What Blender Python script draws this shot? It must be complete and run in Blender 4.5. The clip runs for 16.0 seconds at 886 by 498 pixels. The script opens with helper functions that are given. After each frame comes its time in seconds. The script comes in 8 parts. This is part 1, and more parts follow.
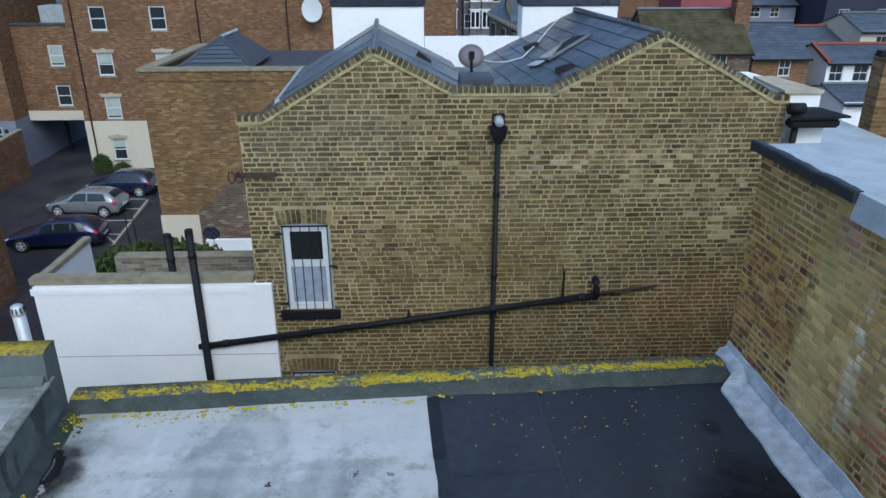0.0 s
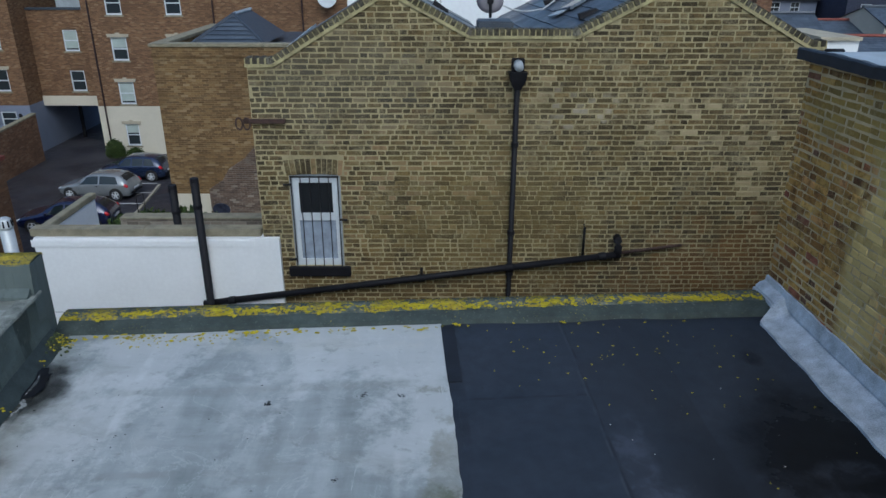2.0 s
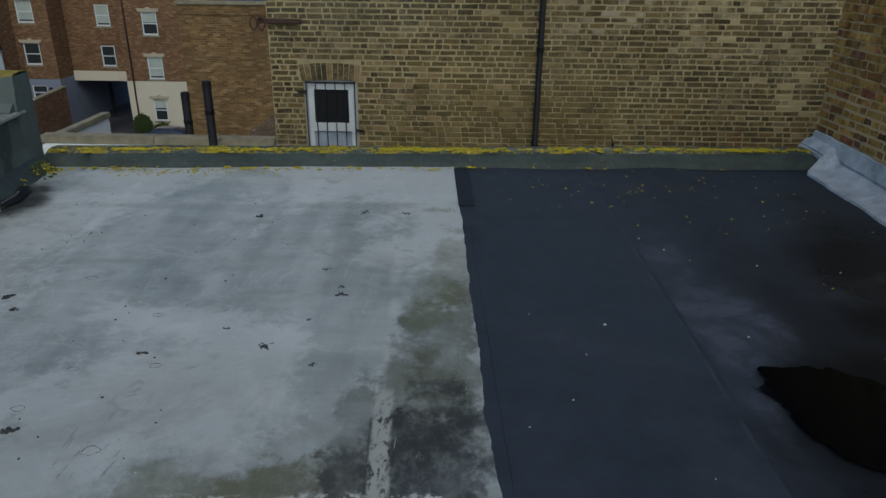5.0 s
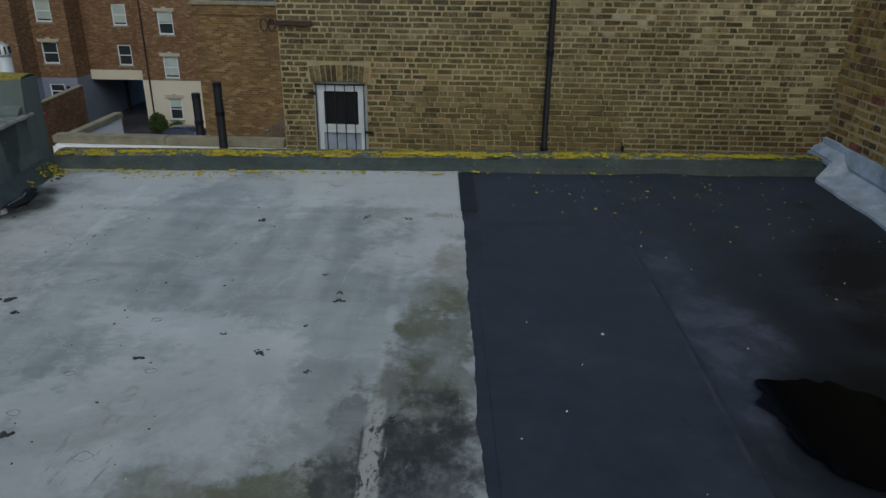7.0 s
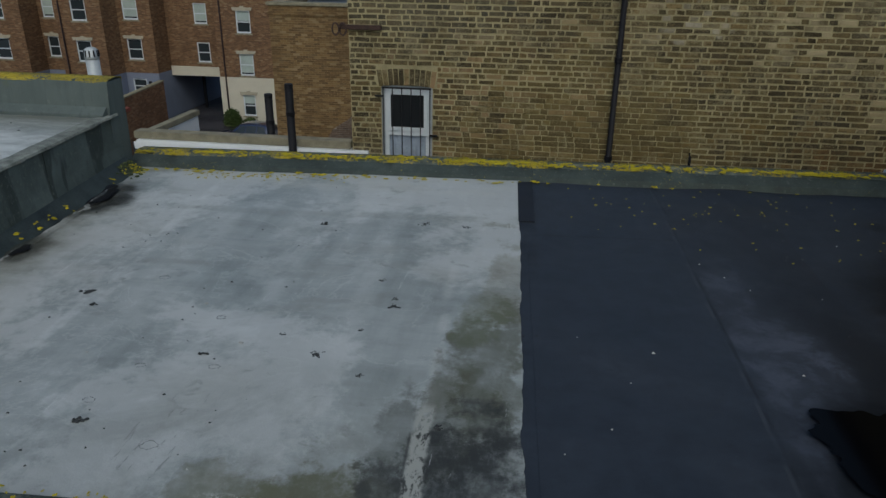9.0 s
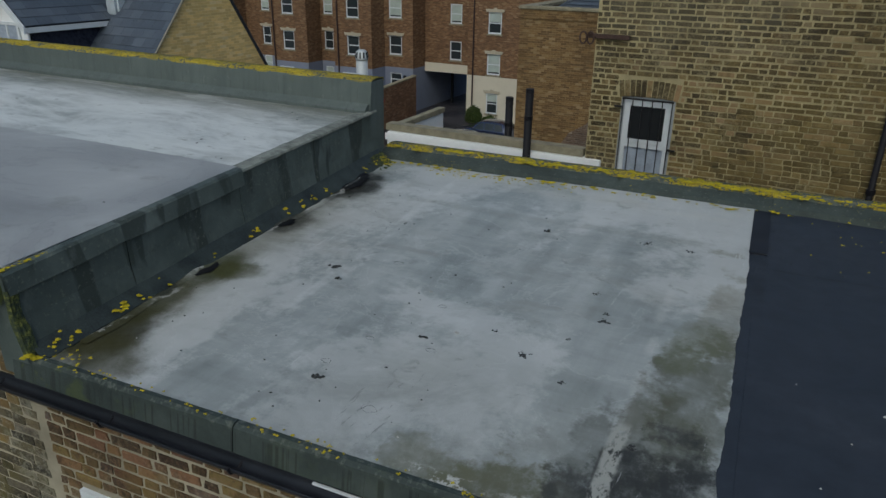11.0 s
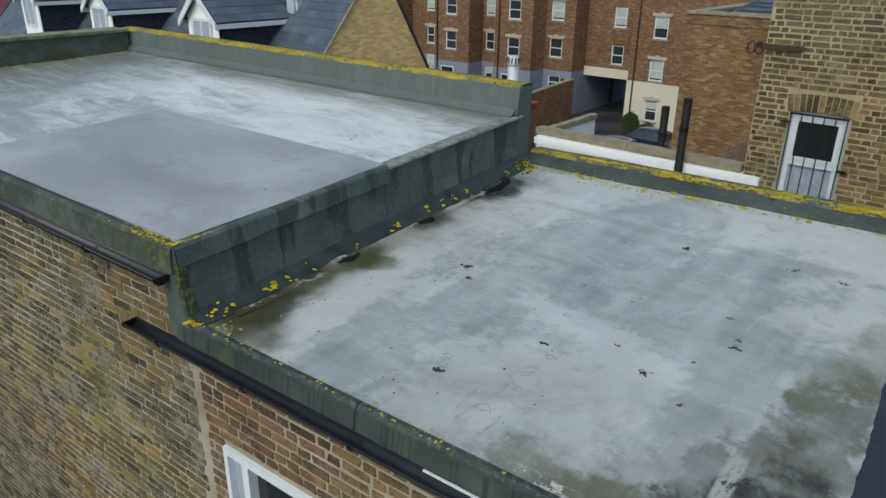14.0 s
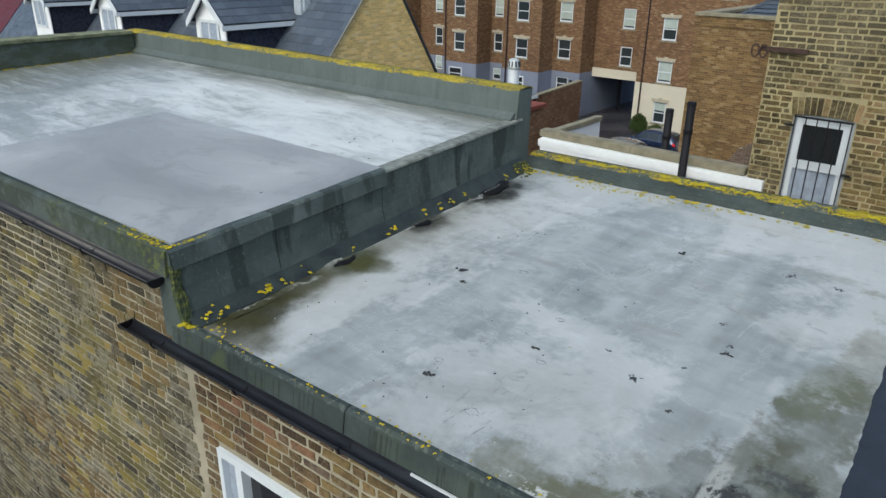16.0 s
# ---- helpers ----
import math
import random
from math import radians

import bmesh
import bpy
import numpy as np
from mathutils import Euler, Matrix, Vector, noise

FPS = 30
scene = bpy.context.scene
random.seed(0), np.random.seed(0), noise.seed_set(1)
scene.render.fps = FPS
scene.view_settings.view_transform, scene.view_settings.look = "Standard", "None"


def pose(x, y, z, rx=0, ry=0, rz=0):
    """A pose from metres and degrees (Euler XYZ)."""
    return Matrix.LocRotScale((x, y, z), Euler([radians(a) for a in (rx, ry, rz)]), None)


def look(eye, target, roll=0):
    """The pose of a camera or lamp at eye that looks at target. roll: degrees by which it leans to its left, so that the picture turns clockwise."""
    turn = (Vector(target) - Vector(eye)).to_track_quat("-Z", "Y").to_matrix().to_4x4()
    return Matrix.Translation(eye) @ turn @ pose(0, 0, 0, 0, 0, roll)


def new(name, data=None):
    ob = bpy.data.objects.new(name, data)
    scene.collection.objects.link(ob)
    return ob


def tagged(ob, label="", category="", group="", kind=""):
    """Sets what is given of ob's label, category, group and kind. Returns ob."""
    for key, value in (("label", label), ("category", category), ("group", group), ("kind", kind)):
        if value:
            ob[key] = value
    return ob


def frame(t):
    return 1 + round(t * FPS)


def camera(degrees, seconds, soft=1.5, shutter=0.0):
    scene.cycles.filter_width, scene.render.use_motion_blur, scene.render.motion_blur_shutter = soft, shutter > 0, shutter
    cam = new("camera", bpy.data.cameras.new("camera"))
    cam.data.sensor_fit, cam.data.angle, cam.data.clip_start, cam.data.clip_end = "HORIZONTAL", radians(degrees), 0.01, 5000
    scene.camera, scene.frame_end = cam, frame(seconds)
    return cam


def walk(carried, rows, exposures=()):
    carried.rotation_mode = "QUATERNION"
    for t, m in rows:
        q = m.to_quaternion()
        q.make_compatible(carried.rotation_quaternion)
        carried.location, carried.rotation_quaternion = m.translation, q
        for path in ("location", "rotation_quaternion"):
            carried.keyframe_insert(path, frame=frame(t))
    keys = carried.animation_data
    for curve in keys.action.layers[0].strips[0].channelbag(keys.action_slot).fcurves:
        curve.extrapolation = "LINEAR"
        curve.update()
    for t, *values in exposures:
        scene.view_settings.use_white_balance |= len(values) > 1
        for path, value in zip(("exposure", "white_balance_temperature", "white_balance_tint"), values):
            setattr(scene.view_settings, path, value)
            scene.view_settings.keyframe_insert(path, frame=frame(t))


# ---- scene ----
cam = camera(64.1, 16.0)
PATH = [
    (0, (-0.058, 0.114, 3.716), (-0.009, 1.957, 2.94), -0.1),
    (0.5, (-0.058, 0.098, 3.436), (-0.016, 1.941, 2.661), -0.0),
    (1, (-0.051, 0.15, 3.034), (-0.02, 1.993, 2.26), 0.1),
    (1.5, (-0.054, 0.234, 2.861), (-0.031, 2.078, 2.087), 0.1),
    (2, (-0.093, 0.271, 2.863), (-0.078, 2.115, 2.09), 0.2),
    (2.5, (-0.136, 0.263, 2.776), (-0.129, 2.109, 2.006), 0.3),
    (3, (-0.157, 0.273, 2.348), (-0.157, 2.119, 1.577), 0.4),
    (3.5, (-0.141, 0.274, 2.219), (-0.15, 2.119, 1.447), 0.4),
    (4, (-0.106, 0.244, 2.216), (-0.124, 2.089, 1.444), 0.4),
    (4.5, (-0.088, 0.205, 2.049), (-0.114, 2.052, 1.281), 0.5),
    (5, (0.019, 0.221, 1.467), (-0.037, 2.066, 0.697), 0.6),
    (7.5, (0.11, 0.247, 1.515), (-0.009, 2.088, 0.744), 0.7),
    (8, (0.13, 0.242, 1.531), (-0.048, 2.078, 0.758), 0.6),
    (8.2, (0.129, 0.242, 1.535), (-0.054, 2.077, 0.763), 0.7),
    (10.5, (0.165, 0.099, 1.665), (-0.536, 1.805, 0.891), 0.7),
    (11, (0.176, 0.082, 1.671), (-0.674, 1.718, 0.896), 0.8),
    (11.5, (0.17, 0.039, 1.686), (-0.703, 1.663, 0.91), 0.8),
    (12, (0.205, 0.054, 1.683), (-0.812, 1.591, 0.906), 0.8),
    (12.5, (0.209, 0.033, 1.699), (-0.825, 1.559, 0.922), 0.8),
    (13, (0.238, 0.041, 1.701), (-0.873, 1.511, 0.924), 0.7),
    (13.5, (0.236, 0.031, 1.716), (-0.896, 1.485, 0.94), 0.7),
    (14, (0.284, 0.057, 1.724), (-0.902, 1.468, 0.947), 0.7),
    (14.5, (0.289, 0.061, 1.725), (-0.898, 1.471, 0.949), 0.6),
    (15, (0.312, 0.08, 1.736), (-0.88, 1.486, 0.96), 0.7),
    (15.5, (0.342, 0.1, 1.737), (-0.856, 1.501, 0.962), 0.7),
    (16, (0.352, 0.109, 1.747), (-0.852, 1.505, 0.972), 0.7),
]
SKY, SUN = 0.17, 0.55
EXPOSURE = [(0, 0.08, 5300, 2), (1, -0.1, 5300, 2), (2, -0.3, 5350, 1), (3, -0.48, 5450, 0), (4, -0.6, 5600, 0), (4.5, -0.68, 5750, -1), (5, -0.8, 5950, -1),
            (8, -0.83, 6000, -1), (11, -0.72, 6100, -1), (12.5, -0.36, 6150, 0), (14, 0.0, 6150, 0), (16, 0.25, 6150, 0)]
walk(cam, [(t, look(eye, target, roll)) for t, eye, target, roll in PATH], EXPOSURE)

# ---- world and sun ----
world = bpy.data.worlds.new("overcast")
scene.world = world
world.use_nodes = True
_n = world.node_tree.nodes
_sky = _n.new("ShaderNodeTexSky")
_sky.sky_type = "NISHITA"
_sky.sun_disc = False
_sky.sun_elevation, _sky.sun_rotation = radians(46), radians(169)
_sky.air_density, _sky.dust_density, _sky.ozone_density = 1.0, 4.0, 1.0
world.node_tree.links.new(_sky.outputs[0], _n["Background"].inputs[0])
_n["Background"].inputs[1].default_value = SKY
sun_data = bpy.data.lights.new("sun", "SUN")
sun_data.energy, sun_data.angle, sun_data.color = SUN, radians(40), (1.0, 0.98, 0.95)
sun = new("sun", sun_data)
sun.matrix_world = look((3.4, 0, 21), (-0.4, 20.0, 0))

# ---- materials ----


class Mat:
    """A small builder for procedural node materials in world space."""

    def __init__(self, name, rough=0.85, metal=0.0, spec=0.35):
        self.m = bpy.data.materials.new(name)
        self.m.use_nodes = True
        self.t = self.m.node_tree
        self.b = self.t.nodes["Principled BSDF"]
        self.b.inputs["Roughness"].default_value = rough
        self.b.inputs["Metallic"].default_value = metal
        self.b.inputs["Specular IOR Level"].default_value = spec
        geo = self.t.nodes.new("ShaderNodeNewGeometry")
        self.pos, self.island = geo.outputs["Position"], geo.outputs["Random Per Island"]

    def put(self, value, socket):
        if isinstance(value, bpy.types.NodeSocket):
            self.t.links.new(value, socket)
        else:
            socket.default_value = (*value, 1.0) if isinstance(value, tuple) and len(value) == 3 and len(socket.default_value) == 4 else value

    def math(self, op, a, b=0.0, c=0.0, clamp=False):
        n = self.t.nodes.new("ShaderNodeMath")
        n.operation, n.use_clamp = op, clamp
        for v, s in zip((a, b, c), n.inputs):
            self.put(v, s)
        return n.outputs[0]

    def warp(self, scale=(1, 1, 1), shift=(0, 0, 0), turn=0.0):
        n = self.t.nodes.new("ShaderNodeMapping")
        self.t.links.new(self.pos, n.inputs[0])
        n.inputs["Scale"].default_value, n.inputs["Location"].default_value = scale, shift
        n.inputs["Rotation"].default_value = (0, 0, turn)
        return n.outputs[0]

    def noise(self, scale, detail=4.0, rough=0.55, at=None, dist=0.0):
        n = self.t.nodes.new("ShaderNodeTexNoise")
        self.t.links.new(at or self.pos, n.inputs["Vector"])
        n.inputs["Scale"].default_value, n.inputs["Detail"].default_value = scale, detail
        n.inputs["Roughness"].default_value, n.inputs["Distortion"].default_value = rough, dist
        return n.outputs["Fac"]

    def cells(self, scale, at=None, out="Distance", feature="F1"):
        n = self.t.nodes.new("ShaderNodeTexVoronoi")
        n.feature = feature
        self.t.links.new(at or self.pos, n.inputs["Vector"])
        n.inputs["Scale"].default_value = scale
        return n.outputs[out]

    def step(self, value, lo, hi, a=0.0, b=1.0):
        n = self.t.nodes.new("ShaderNodeMapRange")
        n.interpolation_type = "SMOOTHSTEP"
        for v, s in zip((value, lo, hi, a, b), n.inputs):
            self.put(v, s)
        return n.outputs[0]

    def ramp(self, value, stops):
        n = self.t.nodes.new("ShaderNodeValToRGB")
        self.t.links.new(value, n.inputs[0])
        e = n.color_ramp.elements
        while len(e) < len(stops):
            e.new(0.5)
        for el, (p, c) in zip(e, stops):
            el.position, el.color = p, (*c, 1)
        return n.outputs[0]

    def mix(self, fac, a, b, mode="MIX"):
        n = self.t.nodes.new("ShaderNodeMix")
        n.data_type, n.blend_type = "RGBA", mode
        self.put(fac, n.inputs[0])
        self.put(a, n.inputs[6])
        self.put(b, n.inputs[7])
        return n.outputs[2]

    def spot(self, centre, radius, wobble=0.5, scale=1.5, squash=(1, 1, 1)):
        """A stain with a ragged edge round a place."""
        n = self.t.nodes.new("ShaderNodeVectorMath")
        n.operation = "SUBTRACT"
        self.t.links.new(self.pos, n.inputs[0])
        n.inputs[1].default_value = centre
        s = self.t.nodes.new("ShaderNodeVectorMath")
        s.operation = "MULTIPLY"
        self.t.links.new(n.outputs[0], s.inputs[0])
        s.inputs[1].default_value = squash
        d = self.t.nodes.new("ShaderNodeVectorMath")
        d.operation = "LENGTH"
        self.t.links.new(s.outputs[0], d.inputs[0])
        ragged = self.math("ADD", d.outputs["Value"], self.math("MULTIPLY", self.math("SUBTRACT", self.noise(scale, 6.0, 0.65), 0.5), wobble * radius * 4))
        return self.step(ragged, radius * 0.55, radius * 1.25, 1.0, 0.0)

    def plan(self):
        """The roof's own grid: how far along and how far back."""
        s = self.t.nodes.new("ShaderNodeSeparateXYZ")
        self.t.links.new(self.warp((1, 1, 1), (0, 0, 0), -radians(3.6)), s.inputs[0])
        return s.outputs[0], s.outputs[1], s.outputs[2]

    def band(self, value, lo, hi, soft):
        """1 between two values, fading over a soft edge."""
        return self.math("MULTIPLY", self.step(value, lo - soft, lo + soft), self.step(value, hi - soft, hi + soft, 1.0, 0.0))

    def every(self, *masks):
        m = masks[0]
        for q in masks[1:]:
            m = self.math("MULTIPLY", m, q)
        return m

    def done(self, color, rough=None, bump=None, height=0.02):
        self.put(color, self.b.inputs["Base Color"])
        if rough is not None:
            self.put(rough, self.b.inputs["Roughness"])
        if bump is not None:
            n = self.t.nodes.new("ShaderNodeBump")
            n.inputs["Strength"].default_value, n.inputs["Distance"].default_value = 0.6, height
            self.put(bump, n.inputs["Height"])
            self.t.links.new(n.outputs[0], self.b.inputs["Normal"])
        return self.m


def plain(name, color, rough=0.6, metal=0.0, vary=0.15, scale=3.0, spec=0.4):
    """A nearly plain surface with slight dirt and wear at two scales."""
    k = Mat(name, rough, metal, spec)
    f = k.math("ADD", k.math("MULTIPLY", k.noise(scale), 0.6), k.math("MULTIPLY", k.noise(scale * 14), 0.4))
    lo = tuple(c * (1 - vary * 1.4) for c in color)
    hi = tuple(min(1.0, c * (1 + vary)) for c in color)
    return k.done(k.ramp(f, [(0.32, lo), (0.68, hi)]), k.step(f, 0.3, 0.7, max(0.02, rough - 0.08), min(1, rough + 0.08)), f, 0.002)


def brick_mat(name, tones, stain, stain_at=(), soot=0.35, rough=0.9, fleck=0.4, smear=None, lime=None, limed=0.0):
    """Brick faces: every brick its own tone and lightness, mottled inside, with grime, damp stains (place, radius, tone, amount, squash, pick)
    and lime smeared over from the joints."""
    k = Mat(name, rough, 0, 0.25)
    info = k.t.nodes.new("ShaderNodeObjectInfo")
    r = k.math("FRACT", k.math("ADD", info.outputs["Random"], k.math("MULTIPLY", k.island, 7.31)))
    r2 = k.math("FRACT", k.math("MULTIPLY", r, 13.7))
    r3 = k.math("FRACT", k.math("MULTIPLY", r, 41.3))
    col = k.ramp(r, tones)
    blotch = k.noise(9.0, 5.0, 0.6)
    col = k.mix(k.step(blotch, 0.45, 0.7, 0.0, 0.75), col, tuple(0.5 * c for c in tones[0][1]))
    mottle = k.noise(24.0, 6.0, 0.72, None, 0.6)
    col = k.mix(k.step(mottle, 0.5, 0.66, 0.0, 0.6), col, tuple(0.75 * c for c in tones[0][1]))
    col = k.mix(k.step(mottle, 0.46, 0.34, 0.0, 0.4), col, tuple(min(1, c * 1.15) for c in tones[-1][1]))
    col = k.mix(k.step(k.noise(60.0, 3.0), 0.35, 0.75, 0.0, fleck), col, tuple(min(1, c * 1.2) for c in tones[-2][1]))
    grime = k.noise(0.55, 5.0, 0.6)
    col = k.mix(k.step(grime, 0.42, 0.7, 0.0, soot), col, (0.07, 0.064, 0.054))
    for centre, radius, tone, amount, squash, pick in stain_at:
        m = k.math("MULTIPLY", k.spot(centre, radius, 0.8, 2.2, squash), amount)
        if pick:
            m = k.math("MULTIPLY", m, k.step(r2, pick, pick + 0.1))
        col = k.mix(m, col, tone)
    col = k.mix(k.step(k.noise(1.7, 4.0), 0.55, 0.72, 0.0, 0.35), col, stain)
    if smear:
        rub = k.math("ADD", k.math("MULTIPLY", k.noise(7.0, 5.0, 0.7), 0.6), k.math("MULTIPLY", k.noise(38.0, 4.0, 0.7), 0.4))
        col = k.mix(k.step(rub, 0.54, 0.68, 0.0, 0.6), col, smear)
    shade = k.step(r3, 0.0, 1.0, 0.8, 1.15)
    tint = k.t.nodes.new("ShaderNodeCombineColor")
    for i in range(3):
        k.put(shade, tint.inputs[i])
    col = k.mix(1.0, col, tint.outputs[0], "MULTIPLY")
    if lime:
        coat = k.math("ADD", k.math("MULTIPLY", k.noise(2.6, 5.0, 0.65, None, 0.4), 0.5), k.math("MULTIPLY", k.noise(30.0, 5.0, 0.75), 0.5))
        col = k.mix(k.step(coat, 0.51, 0.6, 0.0, limed), col, lime)
    return k.done(col, k.step(blotch, 0.3, 0.7, rough - 0.12, 0.98), k.math("ADD", k.noise(55.0, 4.0, 0.7), k.math("MULTIPLY", mottle, 0.8)), 0.008)


def mortar_mat(name, color):
    k = Mat(name, 0.95, 0, 0.2)
    f = k.noise(2.0, 6.0, 0.65)
    col = k.ramp(f, [(0.28, tuple(c * 0.5 for c in color)), (0.6, color)])
    return k.done(col, None, k.noise(90.0, 3.0), 0.004)


YELLOW_TONES = [(0.0, (0.042, 0.035, 0.02)), (0.26, (0.074, 0.058, 0.028)), (0.48, (0.107, 0.083, 0.036)), (0.7, (0.144, 0.111, 0.047)), (0.86, (0.168, 0.114, 0.047)), (0.95, (0.225, 0.17, 0.08))]
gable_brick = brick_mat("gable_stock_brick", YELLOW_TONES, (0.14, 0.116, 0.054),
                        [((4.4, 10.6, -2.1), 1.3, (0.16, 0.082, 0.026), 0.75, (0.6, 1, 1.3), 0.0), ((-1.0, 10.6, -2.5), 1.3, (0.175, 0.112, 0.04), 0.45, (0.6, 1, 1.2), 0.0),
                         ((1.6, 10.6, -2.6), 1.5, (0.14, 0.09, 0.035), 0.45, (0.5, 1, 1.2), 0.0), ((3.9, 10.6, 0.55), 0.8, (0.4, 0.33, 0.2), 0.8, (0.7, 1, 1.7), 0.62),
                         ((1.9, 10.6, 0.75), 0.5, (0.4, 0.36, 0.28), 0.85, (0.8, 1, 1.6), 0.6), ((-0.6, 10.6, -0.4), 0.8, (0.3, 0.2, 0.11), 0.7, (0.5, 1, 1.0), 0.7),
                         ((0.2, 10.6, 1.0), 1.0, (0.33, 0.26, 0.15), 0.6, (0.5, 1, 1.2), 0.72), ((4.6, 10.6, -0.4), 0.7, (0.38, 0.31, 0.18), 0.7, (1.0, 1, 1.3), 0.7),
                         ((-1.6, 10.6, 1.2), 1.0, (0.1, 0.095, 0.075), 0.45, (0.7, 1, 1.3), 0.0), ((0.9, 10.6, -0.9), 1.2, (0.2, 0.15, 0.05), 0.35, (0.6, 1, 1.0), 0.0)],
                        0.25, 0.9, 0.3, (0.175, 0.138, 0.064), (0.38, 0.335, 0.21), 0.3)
gable_mortar = mortar_mat("gable_lime_mortar", (0.41, 0.355, 0.205))
OLD_TONES = [(0.0, (0.09, 0.05, 0.02)), (0.14, (0.22, 0.115, 0.03)), (0.36, (0.42, 0.24, 0.055)), (0.8, (0.6, 0.39, 0.1)), (0.92, (0.4, 0.13, 0.075)), (0.97, (0.13, 0.08, 0.05))]
side_brick = brick_mat("neighbour_old_brick", OLD_TONES, (0.22, 0.15, 0.035),
                       [((3.03, 4.5, 0.9), 0.5, (0.62, 0.45, 0.17), 0.65, (1, 1, 0.4), 0.0), ((3.03, 4.98, 0.9), 0.22, (0.66, 0.5, 0.2), 0.8, (1, 1, 0.2), 0.0), ((3.03, 4.9, 0.9), 0.4, (0.7, 0.53, 0.21), 0.8, (1, 1, 0.3), 0.6),
                        ((3.06, 4.47, 0.75), 0.085, (0.86, 0.79, 0.6), 0.95, (1, 1, 0.11), 0.3), ((3.06, 4.85, 1.4), 0.3, (0.45, 0.35, 0.11), 0.5, (1, 1, 0.7), 0.0), ((3.03, 5.5, 1.75), 0.4, (0.34, 0.26, 0.075), 0.6, (1, 0.6, 1.6), 0.0), ((3.05, 4.8, 1.78), 0.16, (0.46, 0.23, 0.2), 0.7, (1, 1, 1), 0.3),
                        ((3.1, 4.1, 0.8), 0.4, (0.62, 0.45, 0.2), 0.8, (1, 1, 0.5), 0.4), ((3.1, 4.1, 0.4), 0.45, (0.46, 0.12, 0.06), 0.85, (1, 1, 0.6), 0.7),
                        ((3.0, 5.6, 1.7), 0.5, (0.3, 0.2, 0.05), 0.45, (1, 0.7, 1.6), 0.0)], 0.05, 0.9, 0.2, (0.42, 0.28, 0.08), (0.5, 0.38, 0.18), 0.25)
side_mortar = mortar_mat("neighbour_mortar", (0.6, 0.48, 0.28))
own_brick = brick_mat("own_wall_brick", [(0.0, (0.026, 0.024, 0.021)), (0.3, (0.058, 0.051, 0.037)), (0.6, (0.095, 0.083, 0.053)), (0.85, (0.14, 0.122, 0.062)), (0.98, (0.12, 0.106, 0.086))], (0.135, 0.12, 0.045),
                      [((-4.4, 1.7, -1.3), 1.1, (0.15, 0.13, 0.04), 0.55, (1, 1, 1), 0.25), ((-3.5, 1.75, -0.35), 0.5, (0.17, 0.115, 0.045), 0.6, (1, 1, 1), 0.2), ((-5.8, 1.6, -1.9), 1.0, (0.13, 0.095, 0.04), 0.5, (1, 1, 1), 0.3),
                       ((-4.9, 1.7, -2.2), 0.8, (0.13, 0.075, 0.03), 0.55, (1, 1, 1), 0.2), ((-4.7, 1.7, -1.0), 0.35, (0.03, 0.028, 0.022), 0.7, (1, 1, 1), 0.0),
                       ((-4.2, 1.7, -1.6), 1.0, (0.24, 0.19, 0.045), 0.8, (1, 1, 1), 0.72), ((-3.4, 1.75, -0.8), 0.9, (0.16, 0.105, 0.042), 0.6, (1, 1, 1), 0.78), ((-5.4, 1.6, -1.2), 1.2, (0.22, 0.18, 0.05), 0.75, (1, 1, 1), 0.78), ((-3.3, 1.75, -0.12), 0.3, (0.14, 0.095, 0.045), 0.5, (0.6, 1, 1), 0.2)], 0.4, 0.9, 0.35, (0.17, 0.16, 0.12), (0.26, 0.25, 0.2), 0.55)
own_mortar = mortar_mat("own_wall_mortar", (0.36, 0.33, 0.25))
red_brick = brick_mat("window_bay_red_brick", [(0.0, (0.04, 0.032, 0.024)), (0.22, (0.085, 0.06, 0.03)), (0.45, (0.13, 0.095, 0.04)), (0.7, (0.2, 0.15, 0.055)), (0.9, (0.18, 0.095, 0.055)), (0.97, (0.1, 0.085, 0.07))], (0.2, 0.14, 0.04),
                      [((-2.55, 1.75, -0.5), 0.3, (0.2, 0.095, 0.06), 0.45, (0.6, 1, 1.4), 0.4)], 0.45, 0.9, 0.4, (0.17, 0.13, 0.07), (0.24, 0.2, 0.14), 0.4)


